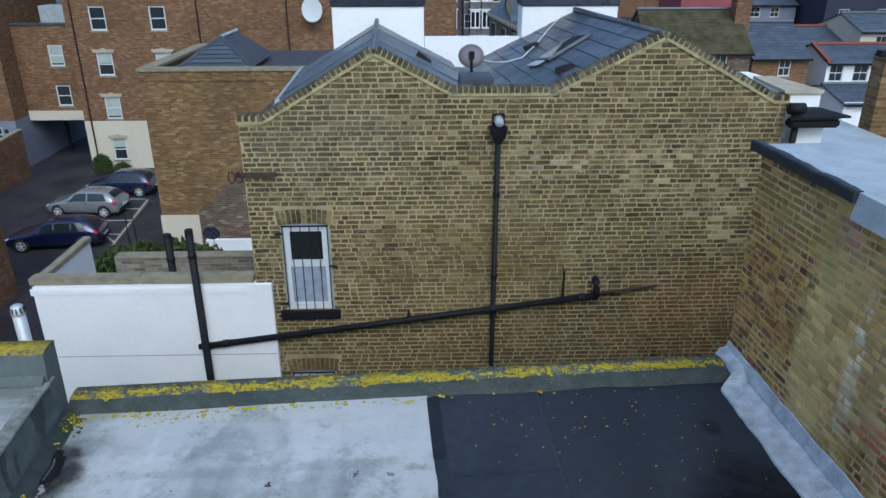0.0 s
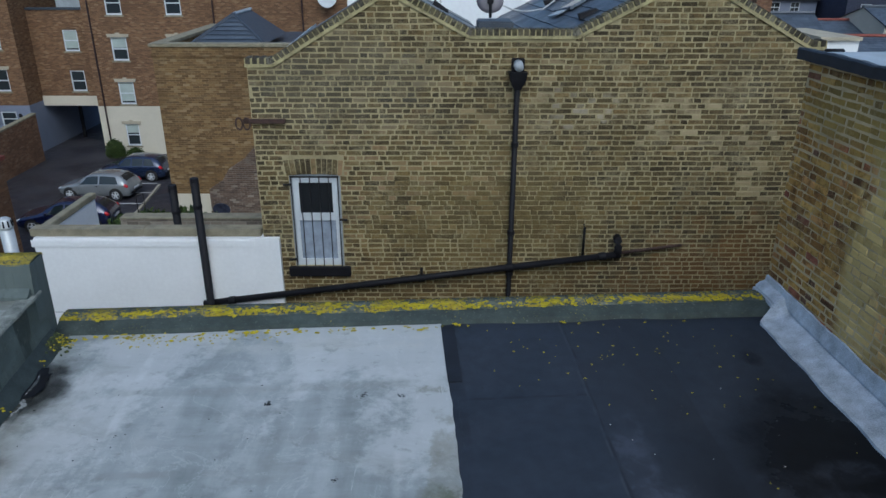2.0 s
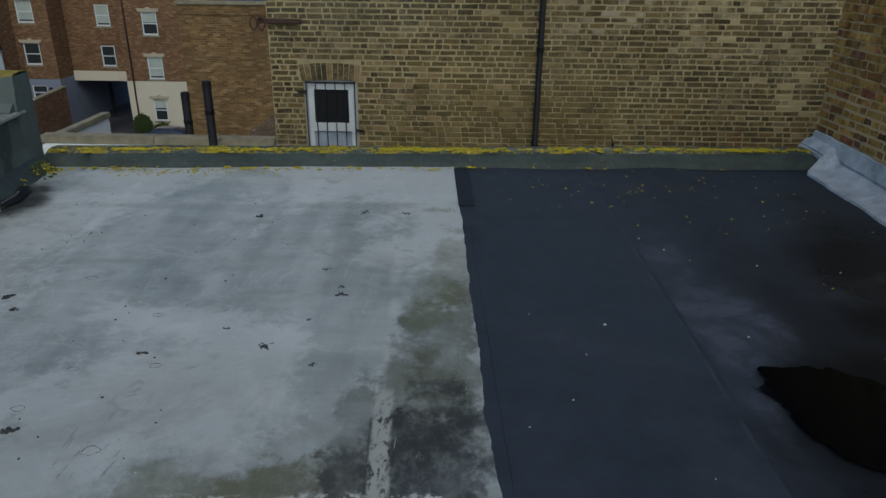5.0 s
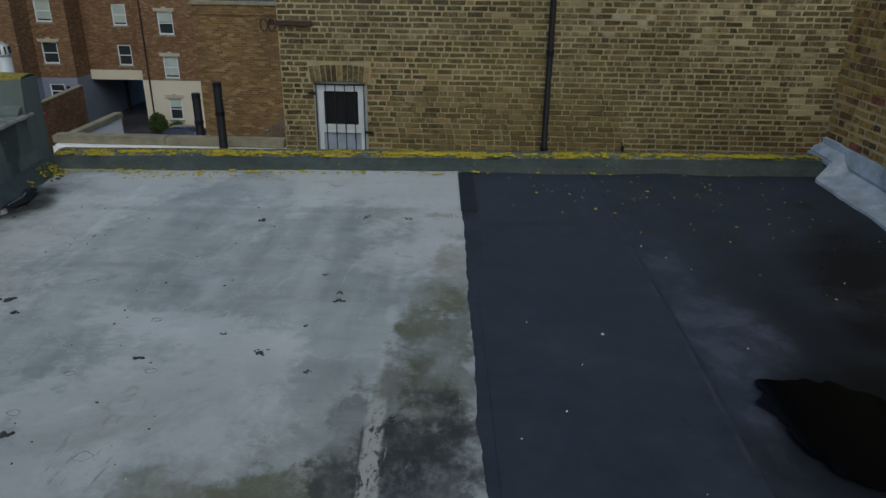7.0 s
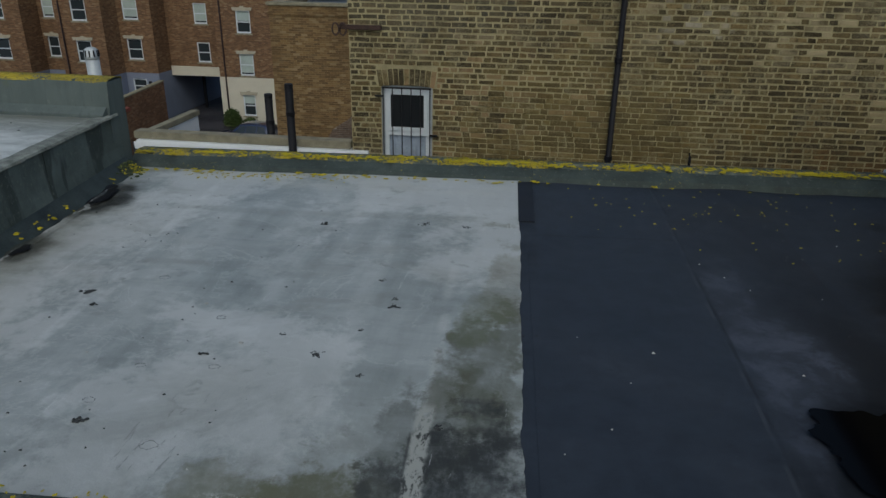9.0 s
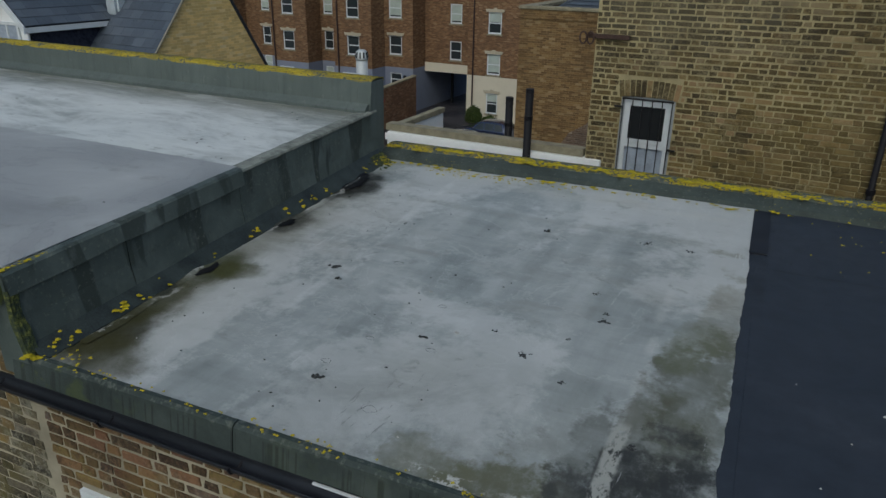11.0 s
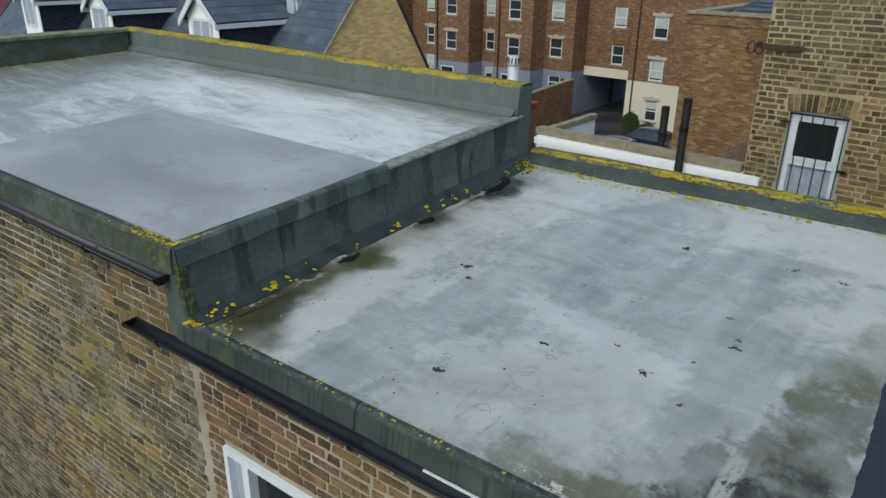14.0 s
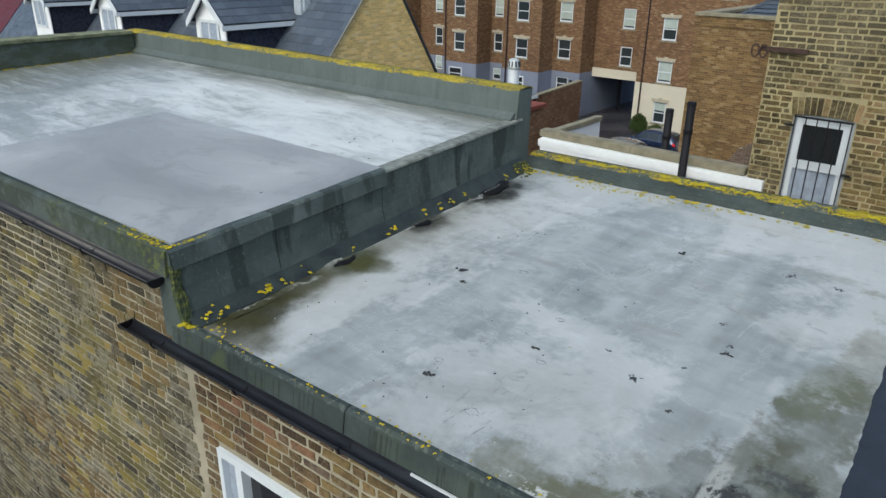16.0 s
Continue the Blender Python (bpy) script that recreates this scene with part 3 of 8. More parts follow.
def felt_green():
    """Mineral felt of the upstands: slate green with damp blots and streaks, moss and pale lichen."""
    k = Mat("green_mineral_felt", 0.8, 0, 0.3)
    a = k.noise(2.2, 6.0, 0.62, None, 0.3)
    streak = k.noise(2.0, 5.0, 0.6, k.warp((4.0, 4.0, 0.35)))
    drip = k.noise(9.0, 4.0, 0.6, k.warp((4.0, 4.0, 0.2)))
    col = k.ramp(k.math("ADD", k.math("MULTIPLY", a, 0.6), k.math("MULTIPLY", streak, 0.4)), [(0.32, (0.07, 0.087, 0.084)), (0.5, (0.094, 0.115, 0.112)), (0.66, (0.125, 0.15, 0.147))])
    col = k.mix(k.step(streak, 0.54, 0.7, 0.0, 0.3), col, (0.04, 0.05, 0.047))
    col = k.mix(k.step(drip, 0.56, 0.68, 0.0, 0.22), col, (0.03, 0.036, 0.032))
    col = k.mix(k.step(k.noise(14.0, 5.0, 0.7), 0.61, 0.7, 0.0, 0.4), col, (0.18, 0.195, 0.18))
    su, sv, sz = k.plan()
    edge = k.math("MAXIMUM", k.math("MULTIPLY", k.step(su, -8.9, -9.1, 0.0, 0.8), k.step(sz, 0.3, 0.4, 1.0, 0.12)), k.every(k.step(sv, 2.2, 2.0), k.band(su, -4.2, -2.5, 0.15), k.step(k.noise(3.0, 3.0), 0.45, 0.6, 0.1, 0.7)))
    algae = k.every(k.step(sv, 2.25, 1.99), k.step(k.noise(5.0, 6.0, 0.7), 0.36, 0.54, 0.25, 0.9))
    col = k.mix(algae, col, (0.038, 0.048, 0.037))
    moss = k.math("MULTIPLY", k.math("MAXIMUM", k.step(k.noise(1.4, 3.0), 0.62, 0.74, 0.0, 0.6), edge), k.step(k.noise(30.0, 4.0, 0.7), 0.48, 0.58))
    col = k.mix(moss, col, (0.13, 0.15, 0.035))
    col = k.mix(k.every(k.step(su, -8.95, -9.05), k.step(k.noise(2.6, 6.0, 0.7, k.warp((1, 1, 2.5))), 0.38, 0.56, 0.2, 0.85)), col, (0.055, 0.066, 0.04))
    return k.done(col, k.step(a, 0.3, 0.7, 0.55, 0.9), k.noise(80.0, 4.0, 0.7), 0.006)


def lichen_top(name, patchy, spread, u_fade):
    """Felt coping with yellow lichen: a dense crust, or single crumbly colonies with grey felt between. u_fade: thins towards this end."""
    k = Mat(name, 0.9, 0, 0.25)
    base = k.ramp(k.noise(9.0, 6.0, 0.7), [(0.34, (0.05, 0.062, 0.054)), (0.52, (0.1, 0.115, 0.1)), (0.68, (0.19, 0.205, 0.175))])
    clump_at = k.noise(4.2, 3.0, 0.5)
    crumb = k.noise(36.0, 5.0, 0.75)
    crust_f = k.math("ADD", k.math("MULTIPLY", clump_at, patchy), k.math("MULTIPLY", crumb, 1.0 - patchy))
    u, v, z = k.plan()
    crust_f = k.math("ADD", crust_f, k.step(u, u_fade, u_fade + 2.5, 0.0, -0.045))
    tint = k.ramp(k.noise(26.0, 5.0, 0.75), [(0.3, (0.17, 0.14, 0.02)), (0.5, (0.4, 0.31, 0.028)), (0.7, (0.55, 0.45, 0.06))])
    old = k.step(k.noise(2.5, 4.0), 0.5, 0.64, 0.0, 0.6)
    tint = k.mix(old, tint, (0.2, 0.17, 0.05))
    col = k.mix(k.step(crust_f, spread, spread + 0.03), base, tint)
    return k.done(col, None, k.math("ADD", k.math("MULTIPLY", k.step(crust_f, spread, spread + 0.05), 0.6), k.math("ADD", crumb, k.noise(80.0, 4.0, 0.7))), 0.014)


def kerb_felt_mat():
    """Felt dressed over the roof edge: grey-green, with dark drip runs down the face and a paler gritty top."""
    k = Mat("edge_kerb_felt", 0.8, 0, 0.3)
    a = k.noise(3.0, 6.0, 0.65)
    col = k.ramp(a, [(0.34, (0.026, 0.036, 0.035)), (0.5, (0.04, 0.053, 0.051)), (0.68, (0.062, 0.078, 0.073))])
    u, v, z = k.plan()
    face = k.step(z, -0.205, -0.225)
    runs = k.noise(9.0, 3.0, 0.5, k.warp((5.0, 0.0, 0.12)))
    col = k.mix(k.every(k.step(runs, 0.53, 0.62, 0.0, 0.65), face), col, (0.016, 0.022, 0.02))
    grit = k.math("MULTIPLY", k.step(k.noise(26.0, 5.0, 0.7), 0.5, 0.62, 0.0, 0.6), k.step(z, -0.215, -0.195))
    col = k.mix(grit, col, (0.12, 0.135, 0.115))
    col = k.mix(k.every(k.step(k.noise(4.5, 5.0, 0.7), 0.53, 0.62), k.step(u, -2.0, -2.9, 0.1, 0.75)), col, (0.07, 0.09, 0.03))
    return k.done(col, None, k.noise(70.0, 4.0, 0.7), 0.006)


def upstand_mat():
    """Dark felt dressed up the step: damp runs hanging from the top edge, scuffs and a little lichen dust."""
    k = Mat("step_upstand_felt", 0.7, 0, 0.3)
    a = k.noise(2.4, 6.0, 0.62, None, 0.3)
    col = k.ramp(a, [(0.32, (0.05, 0.066, 0.063)), (0.5, (0.078, 0.098, 0.094)), (0.68, (0.12, 0.145, 0.14))])
    u, v, z = k.plan()
    fall = k.math("ADD", k.noise(3.4, 3.0, 0.5, k.warp((1, 1.5, 0.3))), k.math("MULTIPLY", z, 0.16))
    col = k.mix(k.step(fall, 0.55, 0.6, 0.0, 0.75), col, (0.03, 0.039, 0.036))
    col = k.mix(k.step(k.noise(8.0, 6.0, 0.7, k.warp((1, 1.6, 0.6), (3, 1, 0))), 0.54, 0.68, 0.0, 0.5), col, (0.125, 0.145, 0.138))
    col = k.mix(k.step(k.noise(16.0, 6.0, 0.75), 0.55, 0.7, 0.0, 0.5), col, (0.042, 0.052, 0.046))
    run = k.every(k.step(k.noise(7.0, 2.0, 0.4, k.warp((0, 3.0, 0.05))), 0.68, 0.73), k.step(k.noise(60.0, 4.0, 0.7), 0.5, 0.58))
    col = k.mix(k.math("MULTIPLY", run, 0.7), col, (0.2, 0.22, 0.19))
    col = k.mix(k.math("MULTIPLY", k.step(k.noise(42.0, 4.0, 0.7), 0.58, 0.66, 0.0, 0.6), k.step(k.noise(1.6, 4.0), 0.42, 0.56)), col, (0.16, 0.18, 0.15))
    return k.done(col, k.step(a, 0.3, 0.7, 0.45, 0.85), k.math("ADD", k.noise(6.0, 4.0, 0.6), k.math("MULTIPLY", k.noise(80.0, 4.0, 0.7), 0.5)), 0.008)


def crust_mat():
    """Green and yellow crust of moss and lichen growing on felt."""
    k = Mat("moss_and_lichen_crust", 0.95, 0, 0.2)
    a = k.noise(38.0, 5.0, 0.75)
    col = k.ramp(a, [(0.38, (0.034, 0.046, 0.038)), (0.52, (0.06, 0.075, 0.035)), (0.62, (0.17, 0.18, 0.05)), (0.7, (0.24, 0.24, 0.08))])
    return k.done(col, None, a, 0.02)


crust_pale = plain("pale_lichened_coping", (0.2, 0.21, 0.13), 0.95, 0, 0.5, 9, 0.2)
kerb_felt, step_felt, crust = kerb_felt_mat(), upstand_mat(), crust_mat()
grey_felt, black_felt, green_felt = felt_grey(), felt_black(), felt_green()
coping_patchy, coping_dense = lichen_top("coping_with_lichen_colonies", 0.4, 0.505, 1.5), lichen_top("densely_lichened_coping", 0.35, 0.44, 9.0)
lichen_mat = plain("yellow_lichen", (0.42, 0.35, 0.02), 0.95, 0, 0.4, 18, 0.2)
lead_mat = plain("silver_grey_flashing", (0.4, 0.45, 0.5), 0.5, 0.0, 0.22, 4.0)
flash_mat = plain("painted_flashing", (0.45, 0.49, 0.54), 0.5, 0.0, 0.35, 7.0)
lead_dark = plain("grey_lead_sheet", (0.055, 0.066, 0.085), 0.5, 0.0, 0.25, 5.0)
black_plastic = plain("black_pipe_paint", (0.011, 0.011, 0.014), 0.6, 0, 0.3, 6, 0.2)
damp_felt = plain("damp_felt_fillet", (0.036, 0.046, 0.043), 0.5, 0, 0.5, 7)


def parapet_felt():
    """Dark green felt dressed up the low parapet, with damp patches and small pale and yellow specks."""
    k = Mat("dark_green_felt", 0.75, 0, 0.3)
    a = k.noise(4.0, 6.0, 0.65)
    col = k.ramp(a, [(0.34, (0.024, 0.032, 0.03)), (0.5, (0.04, 0.052, 0.049)), (0.66, (0.062, 0.078, 0.073))])
    col = k.mix(k.step(k.noise(38.0, 4.0, 0.7), 0.6, 0.68, 0.0, 0.6), col, (0.13, 0.145, 0.12))
    speck = k.every(k.step(k.noise(52.0, 4.0, 0.7), 0.62, 0.67), k.step(k.noise(3.0, 3.0), 0.5, 0.6))
    col = k.mix(k.math("MULTIPLY", speck, 0.8), col, (0.3, 0.26, 0.03))
    return k.done(col, k.step(a, 0.3, 0.7, 0.6, 0.9), k.noise(70.0, 4.0, 0.7), 0.006)


dark_upstand = parapet_felt()
gutter_mat = plain("weathered_black_gutter", (0.02, 0.022, 0.028), 0.4, 0, 0.35, 5, 0.4)
joint_felt = plain("dark_joint_felt", (0.019, 0.022, 0.03), 0.6, 0, 0.4, 5, 0.25)
gap_black = plain("torn_gap_black", (0.012, 0.0125, 0.015), 0.5, 0, 0.4, 9, 0.2)
lip_mat = plain("worn_gritty_felt_edge", (0.2, 0.215, 0.195), 0.9, 0, 0.55, 11)
black_iron = plain("black_iron_bar", (0.012, 0.012, 0.014), 0.5, 0, 0.3, 8)
rust_mat = plain("rusted_iron", (0.06, 0.035, 0.028), 0.8, 0, 0.4, 14)
white_pvc = plain("white_window_plastic", (0.62, 0.66, 0.7), 0.4, 0, 0.06, 5)
grey_frame = plain("grey_window_surround", (0.33, 0.36, 0.39), 0.6, 0, 0.12, 6)
white_render = plain("white_painted_render", (0.82, 0.84, 0.86), 0.75, 0, 0.05, 1.2)
cream_render = plain("cream_render", (0.58, 0.54, 0.44), 0.8, 0, 0.06, 0.8)
blue_render = plain("grey_blue_render", (0.2, 0.225, 0.3), 0.8, 0, 0.1, 0.8)
stone_mat = plain("weathered_stone", (0.26, 0.235, 0.165), 0.9, 0, 0.3, 5)
pale_stone = plain("pale_stone", (0.42, 0.38, 0.29), 0.9, 0, 0.15, 3)


def slate():
    """Smooth blue-grey slate, slightly glossy, each one its own tone, with rain washed streaks."""
    k = Mat("blue_grey_slate", 0.42, 0, 0.5)
    tone = k.math("ADD", k.math("MULTIPLY", k.island, 0.45), k.math("MULTIPLY", k.noise(0.9, 5.0, 0.6), 0.55))
    col = k.ramp(tone, [(0.25, (0.05, 0.062, 0.082)), (0.5, (0.068, 0.083, 0.108)), (0.75, (0.095, 0.113, 0.142))])
    col = k.mix(k.step(k.noise(6.0, 5.0, 0.65), 0.55, 0.72, 0.0, 0.4), col, (0.13, 0.145, 0.155))
    return k.done(col, k.step(k.noise(3.0, 4.0), 0.3, 0.7, 0.32, 0.5), k.noise(40.0, 4.0), 0.003)


def lead_slope():
    """Dressed lead and coated felt on the small roof slopes: smooth blue-grey with pale washes."""
    k = Mat("washed_lead_sheet", 0.4, 0, 0.45)
    a = k.noise(1.6, 5.0, 0.6, k.warp((1.0, 0.5, 1.0)), 0.5)
    col = k.ramp(a, [(0.32, (0.055, 0.067, 0.085)), (0.52, (0.085, 0.103, 0.128)), (0.68, (0.14, 0.16, 0.185))])
    col = k.mix(k.step(k.noise(10.0, 5.0, 0.7, k.warp((1, 0.3, 1))), 0.55, 0.7, 0.0, 0.35), col, (0.2, 0.215, 0.22))
    return k.done(col, k.step(a, 0.3, 0.7, 0.34, 0.55), k.noise(12.0, 4.0), 0.006)


slate_mat, slope_lead = slate(), lead_slope()
navy_slate = brick_mat("dark_slate_cheek", [(0.0, (0.022, 0.026, 0.045)), (1.0, (0.045, 0.052, 0.085))], (0.02, 0.02, 0.04), (), 0.1, 0.6)
moss_roof = plain("mossy_brown_roof_tile", (0.072, 0.066, 0.036), 0.95, 0, 0.45, 1.6, 0.2)
red_tile = plain("red_clay_tile", (0.22, 0.065, 0.048), 0.8, 0, 0.25, 6)
brown_pipe = plain("dark_brown_pipe_paint", (0.032, 0.018, 0.02), 0.5, 0, 0.2, 3)
dusky_red = plain("dusky_red_wall_paint", (0.24, 0.07, 0.075), 0.8, 0, 0.12, 1)
maroon = plain("maroon_paint", (0.09, 0.012, 0.02), 0.6, 0, 0.2, 3)
net_and_reflection_mat = plain("grey_net_and_pane_reflection", (0.32, 0.37, 0.45), 0.9, 0, 0.2, 9)
room_mat = plain("dim_room", (0.03, 0.027, 0.027), 0.9, 0, 0.3, 2)
blind_mat = plain("pale_green_blind", (0.4, 0.46, 0.43), 0.8, 0, 0.15, 1.5)
fillet_mat = plain("yellowed_mortar_fillet", (0.36, 0.32, 0.17), 0.95, 0, 0.4, 9)
hedge_mat = brick_mat("hedge_leaf", [(0.0, (0.025, 0.045, 0.014)), (0.6, (0.055, 0.09, 0.022)), (1.0, (0.11, 0.14, 0.03))], (0.05, 0.07, 0.02), (), 0.2, 0.7)
tyre_mat = plain("tyre_rubber", (0.02, 0.02, 0.02), 0.85, 0, 0.2, 10)
alloy_mat = plain("alloy_wheel", (0.66, 0.68, 0.7), 0.35, 0.3, 0.1, 8)
lamp_red = plain("red_tail_lamp", (0.42, 0.012, 0.02), 0.2, 0, 0.1, 8)
lamp_white = plain("clear_headlamp", (0.6, 0.63, 0.66), 0.15, 0, 0.05, 8)
line_mat = plain("white_road_paint", (0.55, 0.55, 0.55), 0.8, 0, 0.2, 6)
debris_mat = plain("dark_moss_clod", (0.045, 0.048, 0.05), 0.95, 0, 0.4, 30)
chip_mat = plain("pale_chip", (0.42, 0.42, 0.4), 0.9, 0, 0.2, 30)
cable_mat = plain("white_cable", (0.6, 0.62, 0.62), 0.6, 0, 0.1, 5)
dish_mat = plain("dish_grey_mauve", (0.16, 0.15, 0.17), 0.5, 0, 0.12, 4)
galv_mat = plain("pale_galvanised_flue", (0.5, 0.53, 0.55), 0.5, 0.3, 0.12, 6)


def glass(name, tint=(0.02, 0.022, 0.025), rough=0.05):
    k = Mat(name, rough, 0, 0.6)
    return k.done(tint)


dark_glass = glass("dark_window_glass")
far_glass = glass("grey_window_glass", (0.03, 0.037, 0.042), 0.05)
car_glass = glass("car_glass", (0.016, 0.024, 0.027), 0.04)


def car_paint(name, c):
    k = Mat(name, 0.22, 0.35, 0.5)
    k.b.inputs["Coat Weight"].default_value = 1.0
    k.b.inputs["Coat Roughness"].default_value = 0.05
    f = k.noise(2.0)
    return k.done(k.ramp(f, [(0.3, tuple(v * 0.85 for v in c)), (0.7, c)]))


def asphalt():
    k = Mat("wet_asphalt", 0.6, 0, 0.4)
    f = k.noise(0.35, 6.0, 0.6)
    col = k.ramp(f, [(0.35, (0.024, 0.023, 0.029)), (0.65, (0.043, 0.041, 0.049))])
    return k.done(col, k.step(f, 0.35, 0.65, 0.3, 0.75), k.noise(60.0, 3.0), 0.006)


asphalt_mat = asphalt()
soil_mat = plain("dark_bank_soil", (0.05, 0.045, 0.03), 0.95, 0, 0.4, 2)

# ---- building helpers ----
ROOF = Matrix.Rotation(TH, 4, "Z")
ROOF_UP = ROOF @ Matrix.Translation((-2.93, 0, 0)) @ Matrix.Rotation(0.0115, 4, "Y") @ Matrix.Translation((2.93, 0, 0))  # the higher roof rises a little to its far end


def part(name, bm, material, parent=None, label=""):
    """Links a bmesh as one mesh object under a thing or a part."""
    me = bpy.data.meshes.new(name)
    bm.to_mesh(me)
    bm.free()
    me.materials.append(material)
    ob = new(name, me)
    if parent is not None:
        ob.parent = parent
    if label:
        ob["label"] = label
    return ob


def thing(name, label, category, m=None, group="", kind=""):
    ob = new(name)
    ob.empty_display_size = 0.2
    if m is not None:
        ob.matrix_world = m
    return tagged(ob, label, category, group, kind)


def box(x0, x1, y0, y1, z0, z1, bm=None, bevel=0.0):
    bm = bm or bmesh.new()
    v = [bm.verts.new(p) for p in ((x0, y0, z0), (x1, y0, z0), (x1, y1, z0), (x0, y1, z0), (x0, y0, z1), (x1, y0, z1), (x1, y1, z1), (x0, y1, z1))]
    f = [bm.faces.new([v[i] for i in q]) for q in ((3, 2, 1, 0), (4, 5, 6, 7), (0, 1, 5, 4), (1, 2, 6, 5), (2, 3, 7, 6), (3, 0, 4, 7))]
    if bevel:
        bmesh.ops.bevel(bm, geom=list({e for q in f for e in q.edges}), offset=bevel, segments=2, affect="EDGES")
    return bm


def solid(points, direction, bm=None):
    """A flat outline pushed along a direction into a closed solid."""
    bm = bm or bmesh.new()
    d = Vector(direction)
    a = [bm.verts.new(p) for p in points]
    b = [bm.verts.new(Vector(p) + d) for p in points]
    n = len(a)
    fs = [bm.faces.new(a), bm.faces.new(b[::-1])]
    for i in range(n):
        fs.append(bm.faces.new((a[i], b[i], b[(i + 1) % n], a[(i + 1) % n])))
    bmesh.ops.recalc_face_normals(bm, faces=fs)
    return bm


def tube(points, radius, sides=12, bm=None, caps=True):
    """A pipe along a line of places."""
    bm = bm or bmesh.new()
    pts = [Vector(p) for p in points]
    rings = []
    for i, p in enumerate(pts):
        d = (pts[min(i + 1, len(pts) - 1)] - pts[max(i - 1, 0)]).normalized()
        side = d.cross(Vector((0, 0, 1)) if abs(d.z) < 0.9 else Vector((0, 1, 0))).normalized()
        up = side.cross(d)
        r = radius[i] if isinstance(radius, (list, tuple)) else radius
        rings.append([bm.verts.new(p + (side * math.cos(a) + up * math.sin(a)) * r) for a in (2 * math.pi * j / sides for j in range(sides))])
    for r0, r1 in zip(rings, rings[1:]):
        for j in range(sides):
            bm.faces.new((r0[j], r0[(j + 1) % sides], r1[(j + 1) % sides], r1[j]))
    if caps:
        bm.faces.new(rings[0][::-1])
        bm.faces.new(rings[-1])
    bmesh.ops.recalc_face_normals(bm, faces=bm.faces)
    return bm


def smooth(ob):
    for p in ob.data.polygons:
        p.use_smooth = True
    return ob


def grid(x0, x1, y0, y1, height, nx, ny, bm=None):
    """A sheet whose height follows a function."""
    bm = bm or bmesh.new()
    v = [[bm.verts.new((x0 + (x1 - x0) * i / nx, y0 + (y1 - y0) * j / ny, height(x0 + (x1 - x0) * i / nx, y0 + (y1 - y0) * j / ny))) for i in range(nx + 1)] for j in range(ny + 1)]
    for j in range(ny):
        for i in range(nx):
            bm.faces.new((v[j][i], v[j][i + 1], v[j + 1][i + 1], v[j + 1][i]))
    return bm


def brick_mesh(name, length, height=0.065, proud=0.009, depth=0.03, material=None, wear=0.0, seed=0):
    """One brick in the wall's own plane: x along, z up, face towards -y. wear: how far its corners are knocked about."""
    g = random.Random(seed)
    me = bpy.data.meshes.new(name)
    l, h, c = length / 2, height / 2, 0.004
    v = [(-l, depth, -h), (l, depth, -h), (l, depth, h), (-l, depth, h), (-l, -proud + c, -h), (l, -proud + c, -h), (l, -proud + c, h), (-l, -proud + c, h),
         (-l + c, -proud, -h + c), (l - c, -proud, -h + c), (l - c, -proud, h - c), (-l + c, -proud, h - c)]
    f = [(8, 9, 10, 11), (4, 5, 9, 8), (5, 6, 10, 9), (6, 7, 11, 10), (7, 4, 8, 11), (0, 1, 5, 4), (1, 2, 6, 5), (2, 3, 7, 6), (3, 0, 4, 7)]
    v = [(x + g.uniform(-wear, wear), y, z + g.uniform(-wear, wear)) for x, y, z in v]
    me.from_pydata(v, [], f)
    me.materials.append(material)
    return me


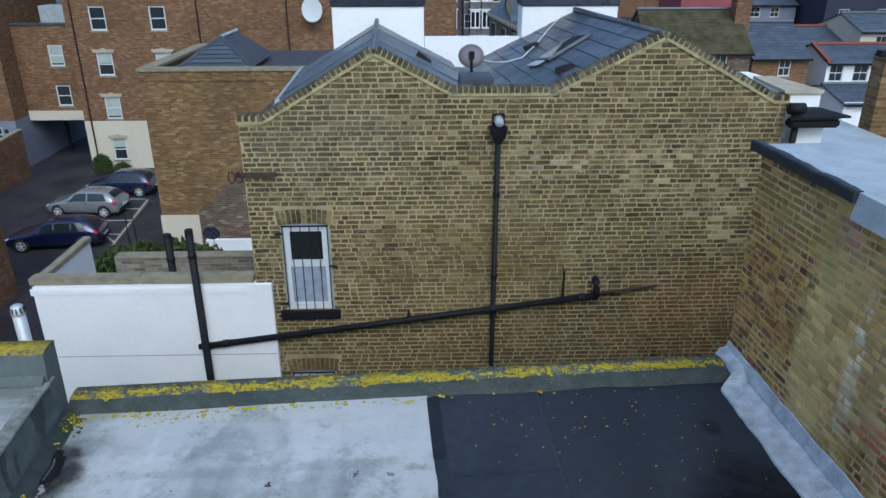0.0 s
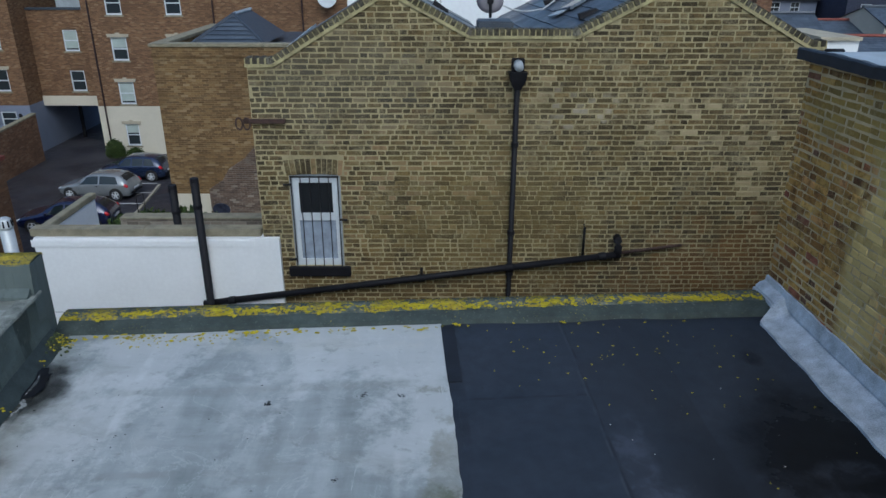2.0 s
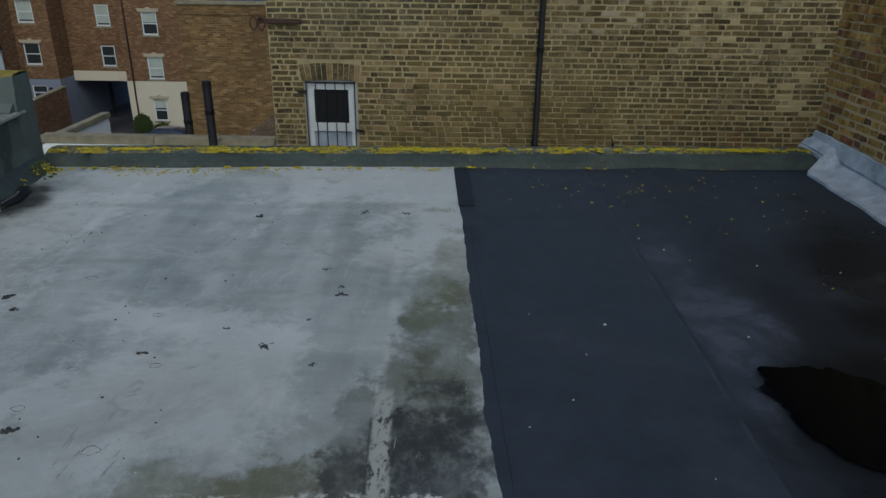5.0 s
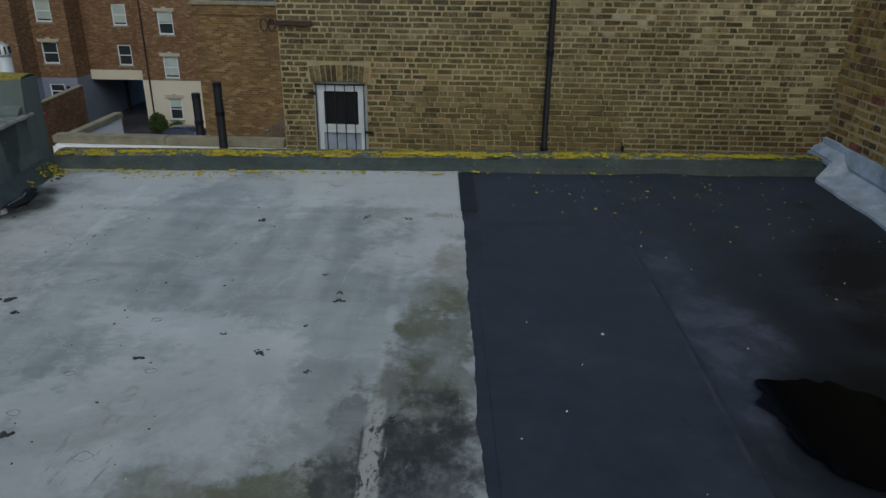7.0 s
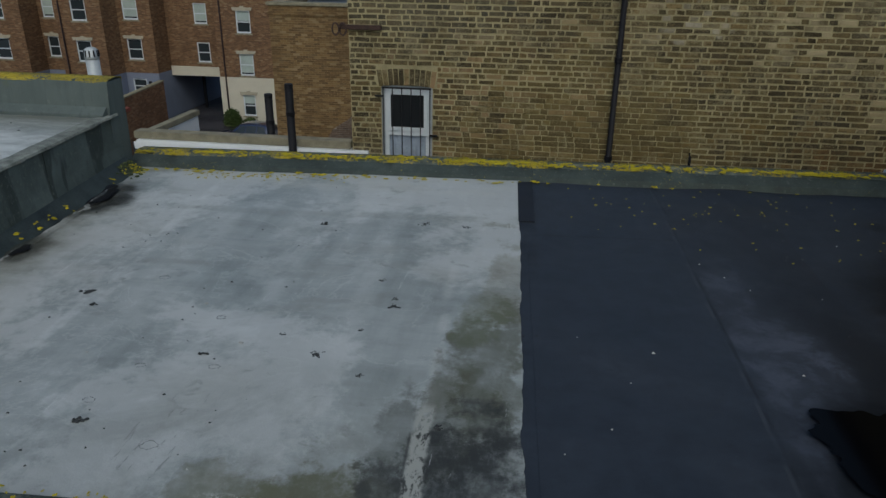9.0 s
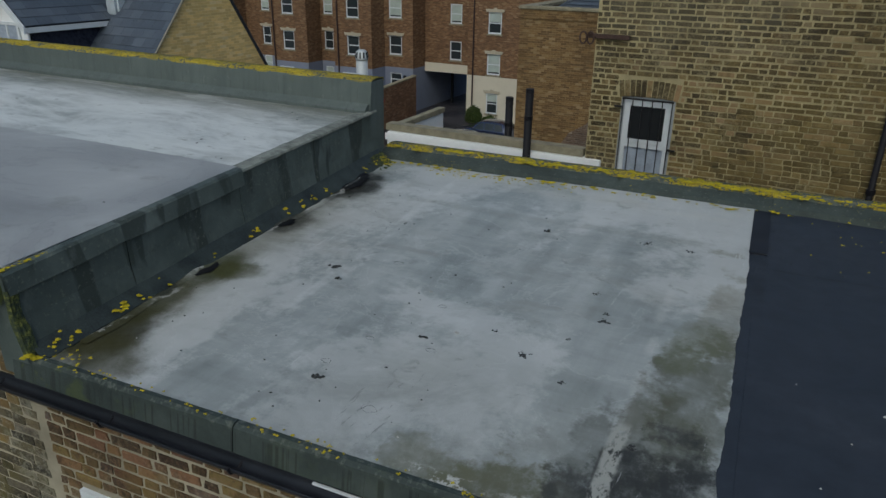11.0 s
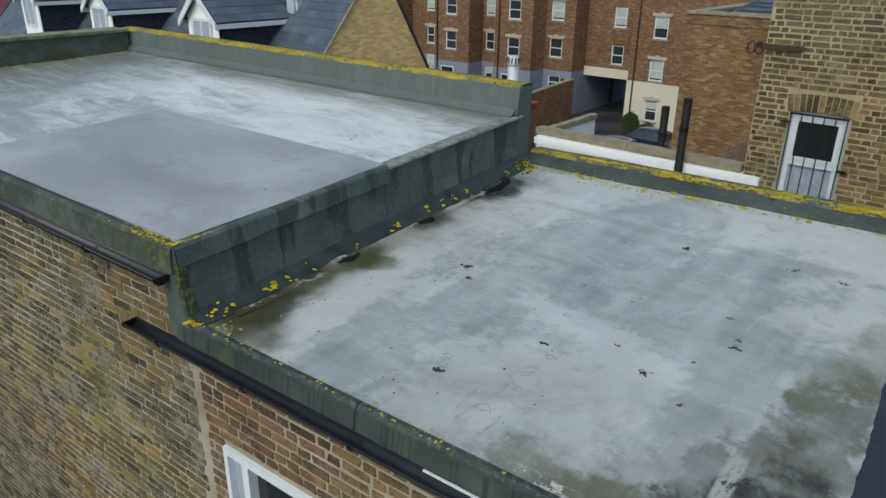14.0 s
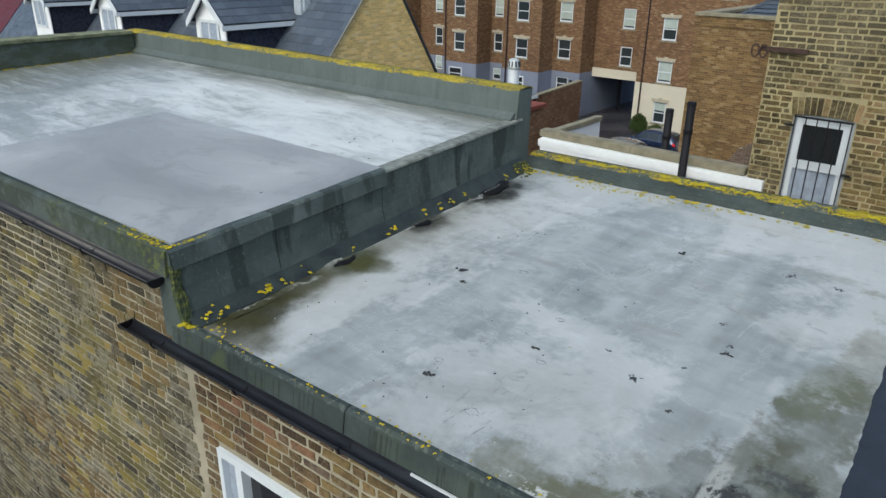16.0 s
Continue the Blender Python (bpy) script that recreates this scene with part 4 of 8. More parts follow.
def lay_bricks(parent, material, frame_m, s0, s1, z0, z1, keep, near, seed, course=0.075, cuts=(), proud=0.009, joint=0.011, wear=0.004):
    """Lays courses over a wall face. frame_m: s along the wall, z up, face towards its -y. keep(s, z): inside the face. near(s, z): the
    stretch whose bricks are single objects (at most 300). cuts: openings (s0, s1, z0, z1) at which bricks are cut."""
    rng = random.Random(seed)
    lengths = {}
    verts, faces, made = [], [], 0
    grow = course / 0.075
    rows = int(round((z1 - z0) / course))
    for i in range(rows):
        z = z0 + (i + 0.5) * course
        s = s0 - rng.random() * 0.2
        flip = rng.random() < 0.5
        while s < s1:
            flip = not flip if rng.random() < 0.75 else flip
            full = (0.225 if flip else 0.1125) * grow
            a, b = max(s, s0), min(s + full, s1)
            s += full
            for c0, c1, d0, d1 in cuts:
                if d0 - 0.03 < z < d1 + 0.03:
                    if a < c0 < b:
                        b = c0
                    elif a < c1 < b:
                        a = c1
                    elif c0 <= a and b <= c1:
                        b = a
            if b - a < 0.045 or not keep((a + b) / 2, z):
                continue
            length = round(b - a - joint, 2 if full - (b - a) > 0.001 else 4)
            jitter = Matrix.Translation(((a + b) / 2, rng.uniform(-0.003, 0.003), z + rng.uniform(-0.002, 0.002))) @ Euler((rng.uniform(-0.02, 0.02), rng.uniform(-0.012, 0.012), rng.uniform(-0.01, 0.01))).to_matrix().to_4x4()
            if near((a + b) / 2, z) and made < 300:
                key = (length, made % 5)
                if key not in lengths:
                    lengths[key] = brick_mesh("brick", length, course - joint, proud=proud, material=material, wear=wear, seed=len(lengths))
                ob = new("brick", lengths[key])
                ob.parent = parent
                ob.matrix_local = frame_m @ jitter
                made += 1
            else:
                l, h, c, p, d = length / 2, (course - joint) / 2, 0.005, proud, 0.02
                base = len(verts)
                m = frame_m @ jitter
                for q in ((-l, d, -h), (l, d, -h), (l, d, h), (-l, d, h), (-l + c, -p, -h + c), (l - c, -p, -h + c), (l - c, -p, h - c), (-l + c, -p, h - c)):
                    verts.append(tuple(m @ Vector((q[0] + rng.uniform(-wear, wear), q[1], q[2] + rng.uniform(-wear, wear) * 0.75))))
                faces += [tuple(base + j for j in q) for q in ((4, 5, 6, 7), (0, 1, 5, 4), (1, 2, 6, 5), (2, 3, 7, 6), (3, 0, 4, 7))]
    me = bpy.data.meshes.new("brickwork")
    me.from_pydata(verts, [], faces)
    me.materials.append(material)
    ob = new("brickwork", me)
    ob.parent = parent
    ob["kind"] = "stuff"
    return ob


def sash_window(parent_m, w, h, name="window", glass_mat=None, blind=0.0, depth=0.06, lintel=True, bars=0):
    """A white sliding sash window with frame, two panes, sill and (above) a pale stone lintel; origin at the sill's middle."""
    t = thing(name, "white painted sash window with two panes and stone sill", "window", parent_m)
    fr = bmesh.new()
    e = 0.07
    for a in ((-w / 2, -w / 2 + e, 0, h), (w / 2 - e, w / 2, 0, h), (-w / 2 + e, w / 2 - e, h - e, h), (-w / 2 + e, w / 2 - e, 0, e + 0.03), (-w / 2 + e, w / 2 - e, h * 0.5 - 0.03, h * 0.5 + 0.03)):
        box(a[0], a[1], -0.02, depth, a[2], a[3], fr)
    for i in range(bars):
        x = -w / 2 + e + (w - 2 * e) * (i + 1) / (bars + 1)
        box(x - 0.012, x + 0.012, -0.012, 0.02, e, h - e, fr)
    part("window_frame", fr, white_pvc, t)
    part("pane", box(-w / 2 + e, w / 2 - e, 0.02, 0.03, e + 0.03, h * 0.5 - 0.03), glass_mat or far_glass, t)
    top = part("pane", box(-w / 2 + e, w / 2 - e, 0.012, 0.022, h * 0.5 + 0.03, h - e), glass_mat or far_glass, t)
    if blind:
        part("blind", box(-w / 2 + e, w / 2 - e, 0.004, 0.01, h - e - (h - 2 * e) * blind, h - e), blind_mat, t, "pale green roller blind")
    part("sill", box(-w / 2 - 0.09, w / 2 + 0.09, -0.1, 0.05, -0.1, 0.0), stone_mat, t)
    if lintel:
        lb = solid([(x, -0.12, h + z) for x, z in ((-w / 2 - 0.14, 0), (w / 2 + 0.14, 0), (w / 2 + 0.2, 0.2), (0.13, 0.2), (0.11, 0.28), (-0.11, 0.28), (-0.13, 0.2), (-w / 2 - 0.2, 0.2))], (0, 0.11, 0))
        part("lintel", lb, pale_stone, t, "pale stone lintel with keystone")
    return t


def flat(x, y, z, turn=0.0):
    return pose(x, y, z, 0, 0, turn)

# ---- ground ----
GROUND = -9.35
tagged(part("ground", grid(-900, 900, -300, 1500, lambda x, y: GROUND, 12, 12), asphalt_mat), "dark damp asphalt of the yards and streets", "ground", "", "structure")


def lower_z(u, v):
    return -0.11 - 0.029 * (5.6 - v)


def upper_z(u, v):
    return 0.352 - 0.031 * (5.4 - v)


def loft(profile_a, profile_b, closed=True, bm=None):
    """Joins two cross-sections with the same number of corners."""
    bm = bm or bmesh.new()
    a = [bm.verts.new(p) for p in profile_a]
    b = [bm.verts.new(p) for p in profile_b]
    n = len(a)
    for i in range(n if closed else n - 1):
        bm.faces.new((a[i], a[(i + 1) % n], b[(i + 1) % n], b[i]))
    if closed:
        bm.faces.new(a[::-1])
        bm.faces.new(b)
    bmesh.ops.recalc_face_normals(bm, faces=bm.faces)
    return bm


# ---- own building: lower flat roof ----
own = thing("roof_lower", "low flat roof half silver-grey felt and half new black felt", "flat roof", ROOF, "", "structure")
rng = random.Random(5)


def wavy(u, v):
    return lower_z(u, v) + 0.012 * (noise.noise((u * 1.3, v * 1.1, 2.0))) + 0.004 * noise.noise((u * 5, v * 5, 7.0))


part("deck", box(-2.95, 3.4, 1.99, 5.8, -0.34, -0.26), green_felt, own)


def ragged_sheet(u0, u1, v0, v1, lift, edge, nu=14, nv=46, slant=0.0):
    """A felt sheet with one worn, uneven side."""
    bm = bmesh.new()
    rows = []
    for j in range(nv + 1):
        v = v0 + (v1 - v0) * j / nv
        e = u1 + slant * (v - 5.41) + edge * (0.55 * noise.noise((v * 2.2, 0.3, 4.0)) + 0.45 * noise.noise((v * 7.0, 1.3, 4.0)) + 0.3 * noise.noise((v * 23.0, 2.3, 4.0)) * (0.4 + noise.noise((v * 1.7, 9.3, 4.0))) + 0.12 * noise.noise((v * 70.0, 3.3, 4.0)))
        rows.append([bm.verts.new((u0 + (e - u0) * i / nu, v, wavy(u0 + (e - u0) * i / nu, v) + lift)) for i in range(nu + 1)])
    for a, b in zip(rows, rows[1:]):
        for i in range(nu):
            bm.faces.new((a[i], a[i + 1], b[i + 1], b[i]))
    edges = [e for e in bm.edges if e.is_boundary]
    for e in edges:
        e.smooth = False
    ext = bmesh.ops.extrude_edge_only(bm, edges=edges)
    for g in ext["geom"]:
        if isinstance(g, bmesh.types.BMVert):
            g.co.z -= 0.012
    return bm


for u0, u1 in ((-2.9, -1.9), (-1.915, -0.9), (-0.915, 0.288)):
    smooth(part("felt_sheet", ragged_sheet(u0, u1, 2.0, 5.64, 0.012 if u1 < 0 else 0.018, 0.012 if u1 < 0 else 0.026, 10, 300 if u1 > 0 else 60), grey_felt, own, "silver-grey painted felt sheet, stained"))
smooth(part("felt_sheet", ragged_sheet(0.2, 0.4, 2.0, 5.62, 0.013, 0.012, 4), black_felt, own, "black felt lap strip"))
smooth(part("felt_sheet", ragged_sheet(0.34, 1.33, 2.0, 4.58, 0.016, 0.01, 14, 46, 0.015), black_felt, own, "black felt sheet"))
smooth(part("felt_sheet", ragged_sheet(0.34, 1.33, 4.53, 5.64, 0.011, 0.01, 14, 20, 0.015), black_felt, own, "black felt sheet"))
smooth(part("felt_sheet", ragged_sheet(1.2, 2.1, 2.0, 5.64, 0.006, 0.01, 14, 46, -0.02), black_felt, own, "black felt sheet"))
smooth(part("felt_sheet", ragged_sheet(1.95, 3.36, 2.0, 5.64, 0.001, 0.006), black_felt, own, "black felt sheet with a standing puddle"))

smooth(part("felt_sheet", ragged_sheet(0.285, 0.395, 4.78, 5.6, 0.024, 0.014, 4, 60), joint_felt, own, "dark felt strip over the joint"))


pud = bmesh.new()
rim = []
for i in range(96):
    a = 2 * math.pi * i / 96
    r = 0.38 * (1 + 0.25 * noise.noise((math.cos(a) * 1.6, math.sin(a) * 1.6, 5.0)) + 0.12 * noise.noise((math.cos(a) * 6, math.sin(a) * 6, 5.0)) + 0.05 * noise.noise((math.cos(a) * 17, math.sin(a) * 17, 5.0)))
    u, v = 1.78 + r * 0.9 * math.cos(a) - 0.3 * r * math.sin(a), 2.43 + r * 0.95 * math.sin(a)
    rim.append(pud.verts.new((u, max(2.04, v), lower_z(u, max(2.04, v)) + 0.023)))
pud.faces.new(rim)
water = Mat("standing_rainwater", 0.03, 0, 0.08)
tagged(part("puddle", pud, water.done((0.002, 0.002, 0.0025), water.step(water.noise(3.0), 0.3, 0.7, 0.04, 0.09))), "shallow black rain puddle standing on the felt", "puddle", "", "structure").matrix_world = ROOF


def kerb_profile(u, s=0.0):
    z = lower_z(0, 2.0)
    return [(u, 2.03, z - 0.1), (u, 2.03, z + 0.012), (u, 2.012, z + 0.028), (u, 1.985, z + 0.03), (u, 1.966, z + 0.016), (u, 1.95, z - 0.1), (u, 1.965, z - 0.1), (u, 1.98, z - 0.1)]


us = [-2.98, -1.62, -0.52, 0.7, 1.9, 3.34]
for a, b in zip(us, us[1:]):
    part("edge_kerb", loft(kerb_profile(a + 0.003), kerb_profile(b - 0.003)), kerb_felt, own, "green felt edge kerb with drip streaks")


def parapet(u0, u1, v_in, v_out, z_base, z_top, lean, face_felt, m=ROOF):
    """A felt-faced parapet with a lichened flat top, as wall, felt face and coping."""
    p = thing("parapet_wall", "felt-covered parapet topped with yellow lichen", "parapet", m, "", "structure")
    face = lambda u: [(u, v_in, z_base - 0.05), (u, v_in + lean * 0.35, z_base + 0.05), (u, v_in + lean, z_top - 0.012), (u, v_out, z_top - 0.012), (u, v_out, z_base - 0.6), (u, v_in, z_base - 0.6)]
    cut_u = 0.4 if u0 < 0.4 < u1 else u1
    part("wall", loft(face(u0), face(cut_u)), face_felt, p)
    if cut_u < u1:
        part("wall", loft(face(cut_u + 0.002), face(u1)), dark_upstand, p, "darker felt dressed up the parapet")
    c = bmesh.new()
    n = int((u1 - u0) / 0.06)
    rows = []
    for i in range(n + 1):
        u = u0 + (u1 - u0) * i / n
        w = 0.012 * noise.noise((u * 6, 0, 3.3))
        rows.append([c.verts.new(q) for q in ((u, v_in + lean - 0.004 + w, z_top - 0.02), (u, v_in + lean + 0.012 + w, z_top + 0.004 * noise.noise((u * 9, 2, 1))), (u, (v_in + lean + v_out) / 2, z_top + 0.01 + 0.008 * noise.noise((u * 7, 5, 1))), (u, v_out + 0.004, z_top), (u, v_out + 0.01, z_top - 0.03))])
    for a, b in zip(rows, rows[1:]):
        for j in range(4):
            c.faces.new((a[j], b[j], b[j + 1], a[j + 1]))
    bmesh.ops.recalc_face_normals(c, faces=c.faces)
    smooth(part("coping", c, coping_dense if z_top > 0.3 else coping_patchy, p, "coping crusted with yellow lichen"))
    return p


parapet(-2.93, 3.3, 5.6, 5.94, -0.11, 0.0, 0.15, dark_upstand)
parapet(-9.3, -2.93, 5.47, 5.72, 0.34, 0.63, 0.03, green_felt, ROOF_UP)
tagged(part("wall_back", box(-9.3, 3.3, 5.74, 5.92, GROUND, -0.35), own_brick), "brick rear wall below the parapet", "wall", "", "structure").matrix_world = ROOF

# upper roof
pk = Mat("smooth_grey_felt", 0.55, 0, 0.35)
pn = pk.noise(0.9, 6.0, 0.6, pk.warp((0.7, 1.3, 1), (2, 2, 0)), 0.6)
pcol = pk.ramp(pn, [(0.34, (0.235, 0.24, 0.245)), (0.5, (0.31, 0.32, 0.33)), (0.66, (0.405, 0.42, 0.43))])
pcol = pk.mix(pk.step(pk.math("ABSOLUTE", pk.math("SUBTRACT", pn, 0.47)), 0.0, 0.01, 0.25, 0.0), pcol, (0.17, 0.18, 0.17))
pcol = pk.mix(pk.step(pk.noise(2.4, 5.0, 0.65), 0.58, 0.68, 0.0, 0.4), pcol, (0.2, 0.205, 0.185))
patch_felt = pk.done(pcol, pk.step(pn, 0.35, 0.65, 0.42, 0.62), pk.noise(90.0, 3.0), 0.003)
up = thing("roof_upper", "higher flat roof of pale worn grey felt", "flat roof", ROOF_UP, "", "structure")


def upper_wavy(u, v):
    return upper_z(u, v) + 0.01 * noise.noise((u * 1.1, v * 1.4, 9.0))


smooth(part("felt_sheet", grid(-9.1, -2.93, 1.97, 5.5, upper_wavy, 50, 30), grey_felt, up, "pale worn felt with lap joints"))
smooth(part("felt_patch", grid(-5.7, -2.98, 2.03, 3.74, lambda u, v: upper_wavy(u, v) + 0.008, 20, 10), patch_felt, up, "smoother darker grey felt patch"))
step_a = [(-2.8, 1.96, -0.3), (-2.86, 1.96, -0.2), (-2.9, 1.96, 0.0), (-2.91, 1.96, 0.228), (-2.93, 1.96, 0.25), (-3.05, 1.96, 0.243), (-3.05, 1.96, -0.3)]
step_b = [(-2.84, 5.6, -0.2), (-2.9, 5.6, -0.09), (-2.93, 5.6, 0.1), (-2.94, 5.6, 0.358), (-2.96, 5.6, 0.375), (-3.06, 5.6, 0.365), (-3.06, 5.6, -0.2)]


def between(t):
    return [tuple(a + (b - a) * t for a, b in zip(p, q)) for p, q in zip(step_a, step_b)]


for i, (a, b) in enumerate(((0.0, 0.2), (0.2, 0.47), (0.47, 0.72), (0.72, 1.0))):
    pa, pb = between(a + 0.001), between(b - 0.001)
    if i >= 2:
        pa, pb = [[(x, y, z - (0.012 if j in (3, 4, 5) else 0)) for j, (x, y, z) in enumerate(p)] for p in (pa, pb)]
    part("upstand_sheet", loft(pa, pb), step_felt, up, "dark slate-green felt upstand with damp streaks")
for i, (a, b) in enumerate(((0.0, 0.24), (0.24, 0.48), (0.48, 0.99))):
    lip = bmesh.new()
    n = 24
    rows = []
    for j in range(n + 1):
        q = between(a + (b - a) * j / n)
        y, z, w = q[4][1], q[4][2] - (0.012 if a > 0.4 else 0.0), 0.012 * noise.noise((j * 0.7, i * 4.0, 1.0))
        rows.append([lip.verts.new(p) for p in ((-2.912 + w, y, z - 0.012), (-2.918 + w, y, z + 0.004 + w * 0.4), (-2.96 + w, y, z + 0.007), (-2.985 - w - (0.05 if i == 2 else 0.0), y, z - 0.004 + (0.006 if i == 2 else 0.0)))])
    for p, q in zip(rows, rows[1:]):
        for j in range(3):
            lip.faces.new((p[j], q[j], q[j + 1], p[j + 1]))
    bmesh.ops.recalc_face_normals(lip, faces=lip.faces)
    part("edge_lip", lip, lip_mat if i == 2 else step_felt, up, "pale gritty worn felt edge" if i == 2 else "thin felt edge turned over the step")


band = bmesh.new()
rows = []
for j in range(41):
    q = between(0.002 + 0.475 * j / 40)
    y, top = q[3][1], q[4][2]
    w = 0.006 * noise.noise((y * 4, 2.0, 6.0)) + 0.003 * noise.noise((y * 15, 2.0, 6.0))
    rows.append([band.verts.new(p) for p in ((-2.914, y, top + 0.004), (-2.902 + w, y, top - 0.006), (-2.896 + w, y, top - 0.05), (-2.886, y, top - 0.105 + w * 1.5), (-2.893, y, top - 0.11 + w * 1.5))])
for p, q in zip(rows, rows[1:]):
    for j in range(4):
        band.faces.new((p[j], q[j], q[j + 1], p[j + 1]))
bmesh.ops.recalc_face_normals(band, faces=band.faces)
part("edge_band", band, step_felt, up, "felt strip lapped over the top of the step")
mossy = bmesh.new()
rows = []
for j in range(31):
    z = -0.17 + 0.34 * j / 30
    wide = 0.075 + 0.045 * noise.noise((z * 7, 1.0, 2.0))
    rows.append([mossy.verts.new((-2.905 + 0.055 * max(0.0, -z) / 0.2 + 0.012 + 0.007 * noise.noise((z * 30, i * 1.7, 4.0)) * (i not in (0, 8)) - (0.02 if i in (0, 8) else 0.0), 1.955 + wide * i / 8, z)) for i in range(9)])
for p, q in zip(rows, rows[1:]):
    for j in range(8):
        mossy.faces.new((p[j], q[j], q[j + 1], p[j + 1]))
bmesh.ops.recalc_face_normals(mossy, faces=mossy.faces)
part("moss_crust", mossy, crust, up, "green-yellow crust of moss on the end of the step")


def cant_z(u, v):
    """Height of the sloping felt fillet at the foot of the step."""
    return lower_z(u, v) + 0.012 + max(0.0, -2.8 - u) * 0.95


fil = bmesh.new()
rows = []
for j in range(61):
    v = 2.0 + 3.58 * j / 60
    w = 0.014 * noise.noise((v * 3.1, 0.7, 5.0)) + 0.006 * noise.noise((v * 13, 0.7, 5.0))
    rows.append([fil.verts.new((u, v, cant_z(u, v) + dz)) for u, dz in ((-2.8 + w, -0.02), (-2.801 + w, 0.004), (-2.84 + w * 0.5, 0.006 + w * 0.3), (-2.885, w * 0.3), (-2.93, 0.0))])
for p, q in zip(rows, rows[1:]):
    for j in range(4):
        fil.faces.new((p[j], q[j], q[j + 1], p[j + 1]))
bmesh.ops.recalc_face_normals(fil, faces=fil.faces)
part("foot_fillet", fil, damp_felt, up, "damp dark felt fillet at the foot of the step")
def torn_edge(v):
    """Where the pale felt has let go of the step's foot."""
    return -2.79 + 0.03 * noise.noise((v * 2.3, 3.0, 8.0)) + 0.012 * noise.noise((v * 9.0, 3.0, 8.0)) - 0.03 * math.exp(-((v - 3.05) / 0.12) ** 2) - 0.03 * math.exp(-((v - 3.95) / 0.1) ** 2)


flap = bmesh.new()
rows = []
for j in range(121):
    v = 2.2 + 3.25 * j / 120
    e = torn_edge(v)
    curl = 0.004 + 0.008 * max(0.0, noise.noise((v * 3.7, 1.0, 2.0))) + 0.014 * sum(math.exp(-((v - c) / 0.14) ** 2) for c in (3.1, 3.98, 4.95))
    z = lower_z(e, v) + 0.016
    rows.append([flap.verts.new(q) for q in ((e + 0.05, v, z - 0.002), (e + 0.02, v, z + curl * 0.5), (e, v, z + curl), (e + 0.002, v, z + curl - 0.003), (e + 0.02, v, z + curl * 0.5 - 0.004))])
for p, q in zip(rows, rows[1:]):
    for j in range(4):
        flap.faces.new((p[j], q[j], q[j + 1], p[j + 1]))
bmesh.ops.recalc_face_normals(flap, faces=flap.faces)
part("lifted_edge", flap, grey_felt, own, "pale lifted edge of the grey felt")
# flat black patches stand in for the dark gaps under the torn felt
for tear_v, long_v, wide_u in ((3.12, 0.09, 0.06), (3.96, 0.075, 0.07), (4.95, 0.19, 0.1)):
    hole = bmesh.new()
    rim = []
    for j in range(28):
        a = 2 * math.pi * j / 28
        r = 1 + 0.4 * noise.noise((math.cos(a) * 1.9, math.sin(a) * 1.9, tear_v * 7)) + 0.25 * noise.noise((math.cos(a) * 5, math.sin(a) * 5, tear_v * 7))
        u, v = -2.755 + wide_u * 0.6 * r * math.cos(a), tear_v + long_v * r * math.sin(a) * (1 - 0.4 * math.cos(a))
        rim.append(hole.verts.new((u, v, max(wavy(u, v) + 0.019, cant_z(u, v) + 0.012))))
    hole.faces.new(rim)
    part("torn_hole", hole, gap_black, own, "torn hole in the felt, its dark gap painted black")
part("edge_kerb", loft([(-9.3, 2.03, 0.1), (-9.3, 2.03, 0.25), (-9.3, 1.98, 0.264), (-9.3, 1.95, 0.245), (-9.3, 1.94, 0.1), (-9.3, 1.98, 0.1)], [(-2.93, 2.03, 0.1), (-2.93, 2.03, 0.25), (-2.93, 1.98, 0.264), (-2.93, 1.95, 0.245), (-2.93, 1.94, 0.1), (-2.93, 1.98, 0.1)]), green_felt, up, "mossy green felt edge kerb")
part("cant_strip", loft([(-9.06, 5.475, 0.43), (-9.06, 5.41, 0.378), (-9.06, 5.41, 0.34), (-9.06, 5.49, 0.34)], [(-2.95, 5.475, 0.43), (-2.95, 5.41, 0.378), (-2.95, 5.41, 0.34), (-2.95, 5.49, 0.34)]), green_felt, up, "felt cant strip under the parapet")
side = thing("parapet_side", "mossy side parapet with pale coping", "parapet", ROOF_UP, "", "structure")
part("wall", box(-9.33, -9.06, 1.95, 5.46, -0.2, 0.6), green_felt, side)
part("coping", box(-9.36, -9.03, 1.93, 5.46, 0.6, 0.64, None, 0.008), crust_pale, side, "pale weathered coping")


# ---- own building: front wall under the gutters ----
front = thing("wall_front", "old stock brick front wall below the roofs", "wall", ROOF, "", "structure")


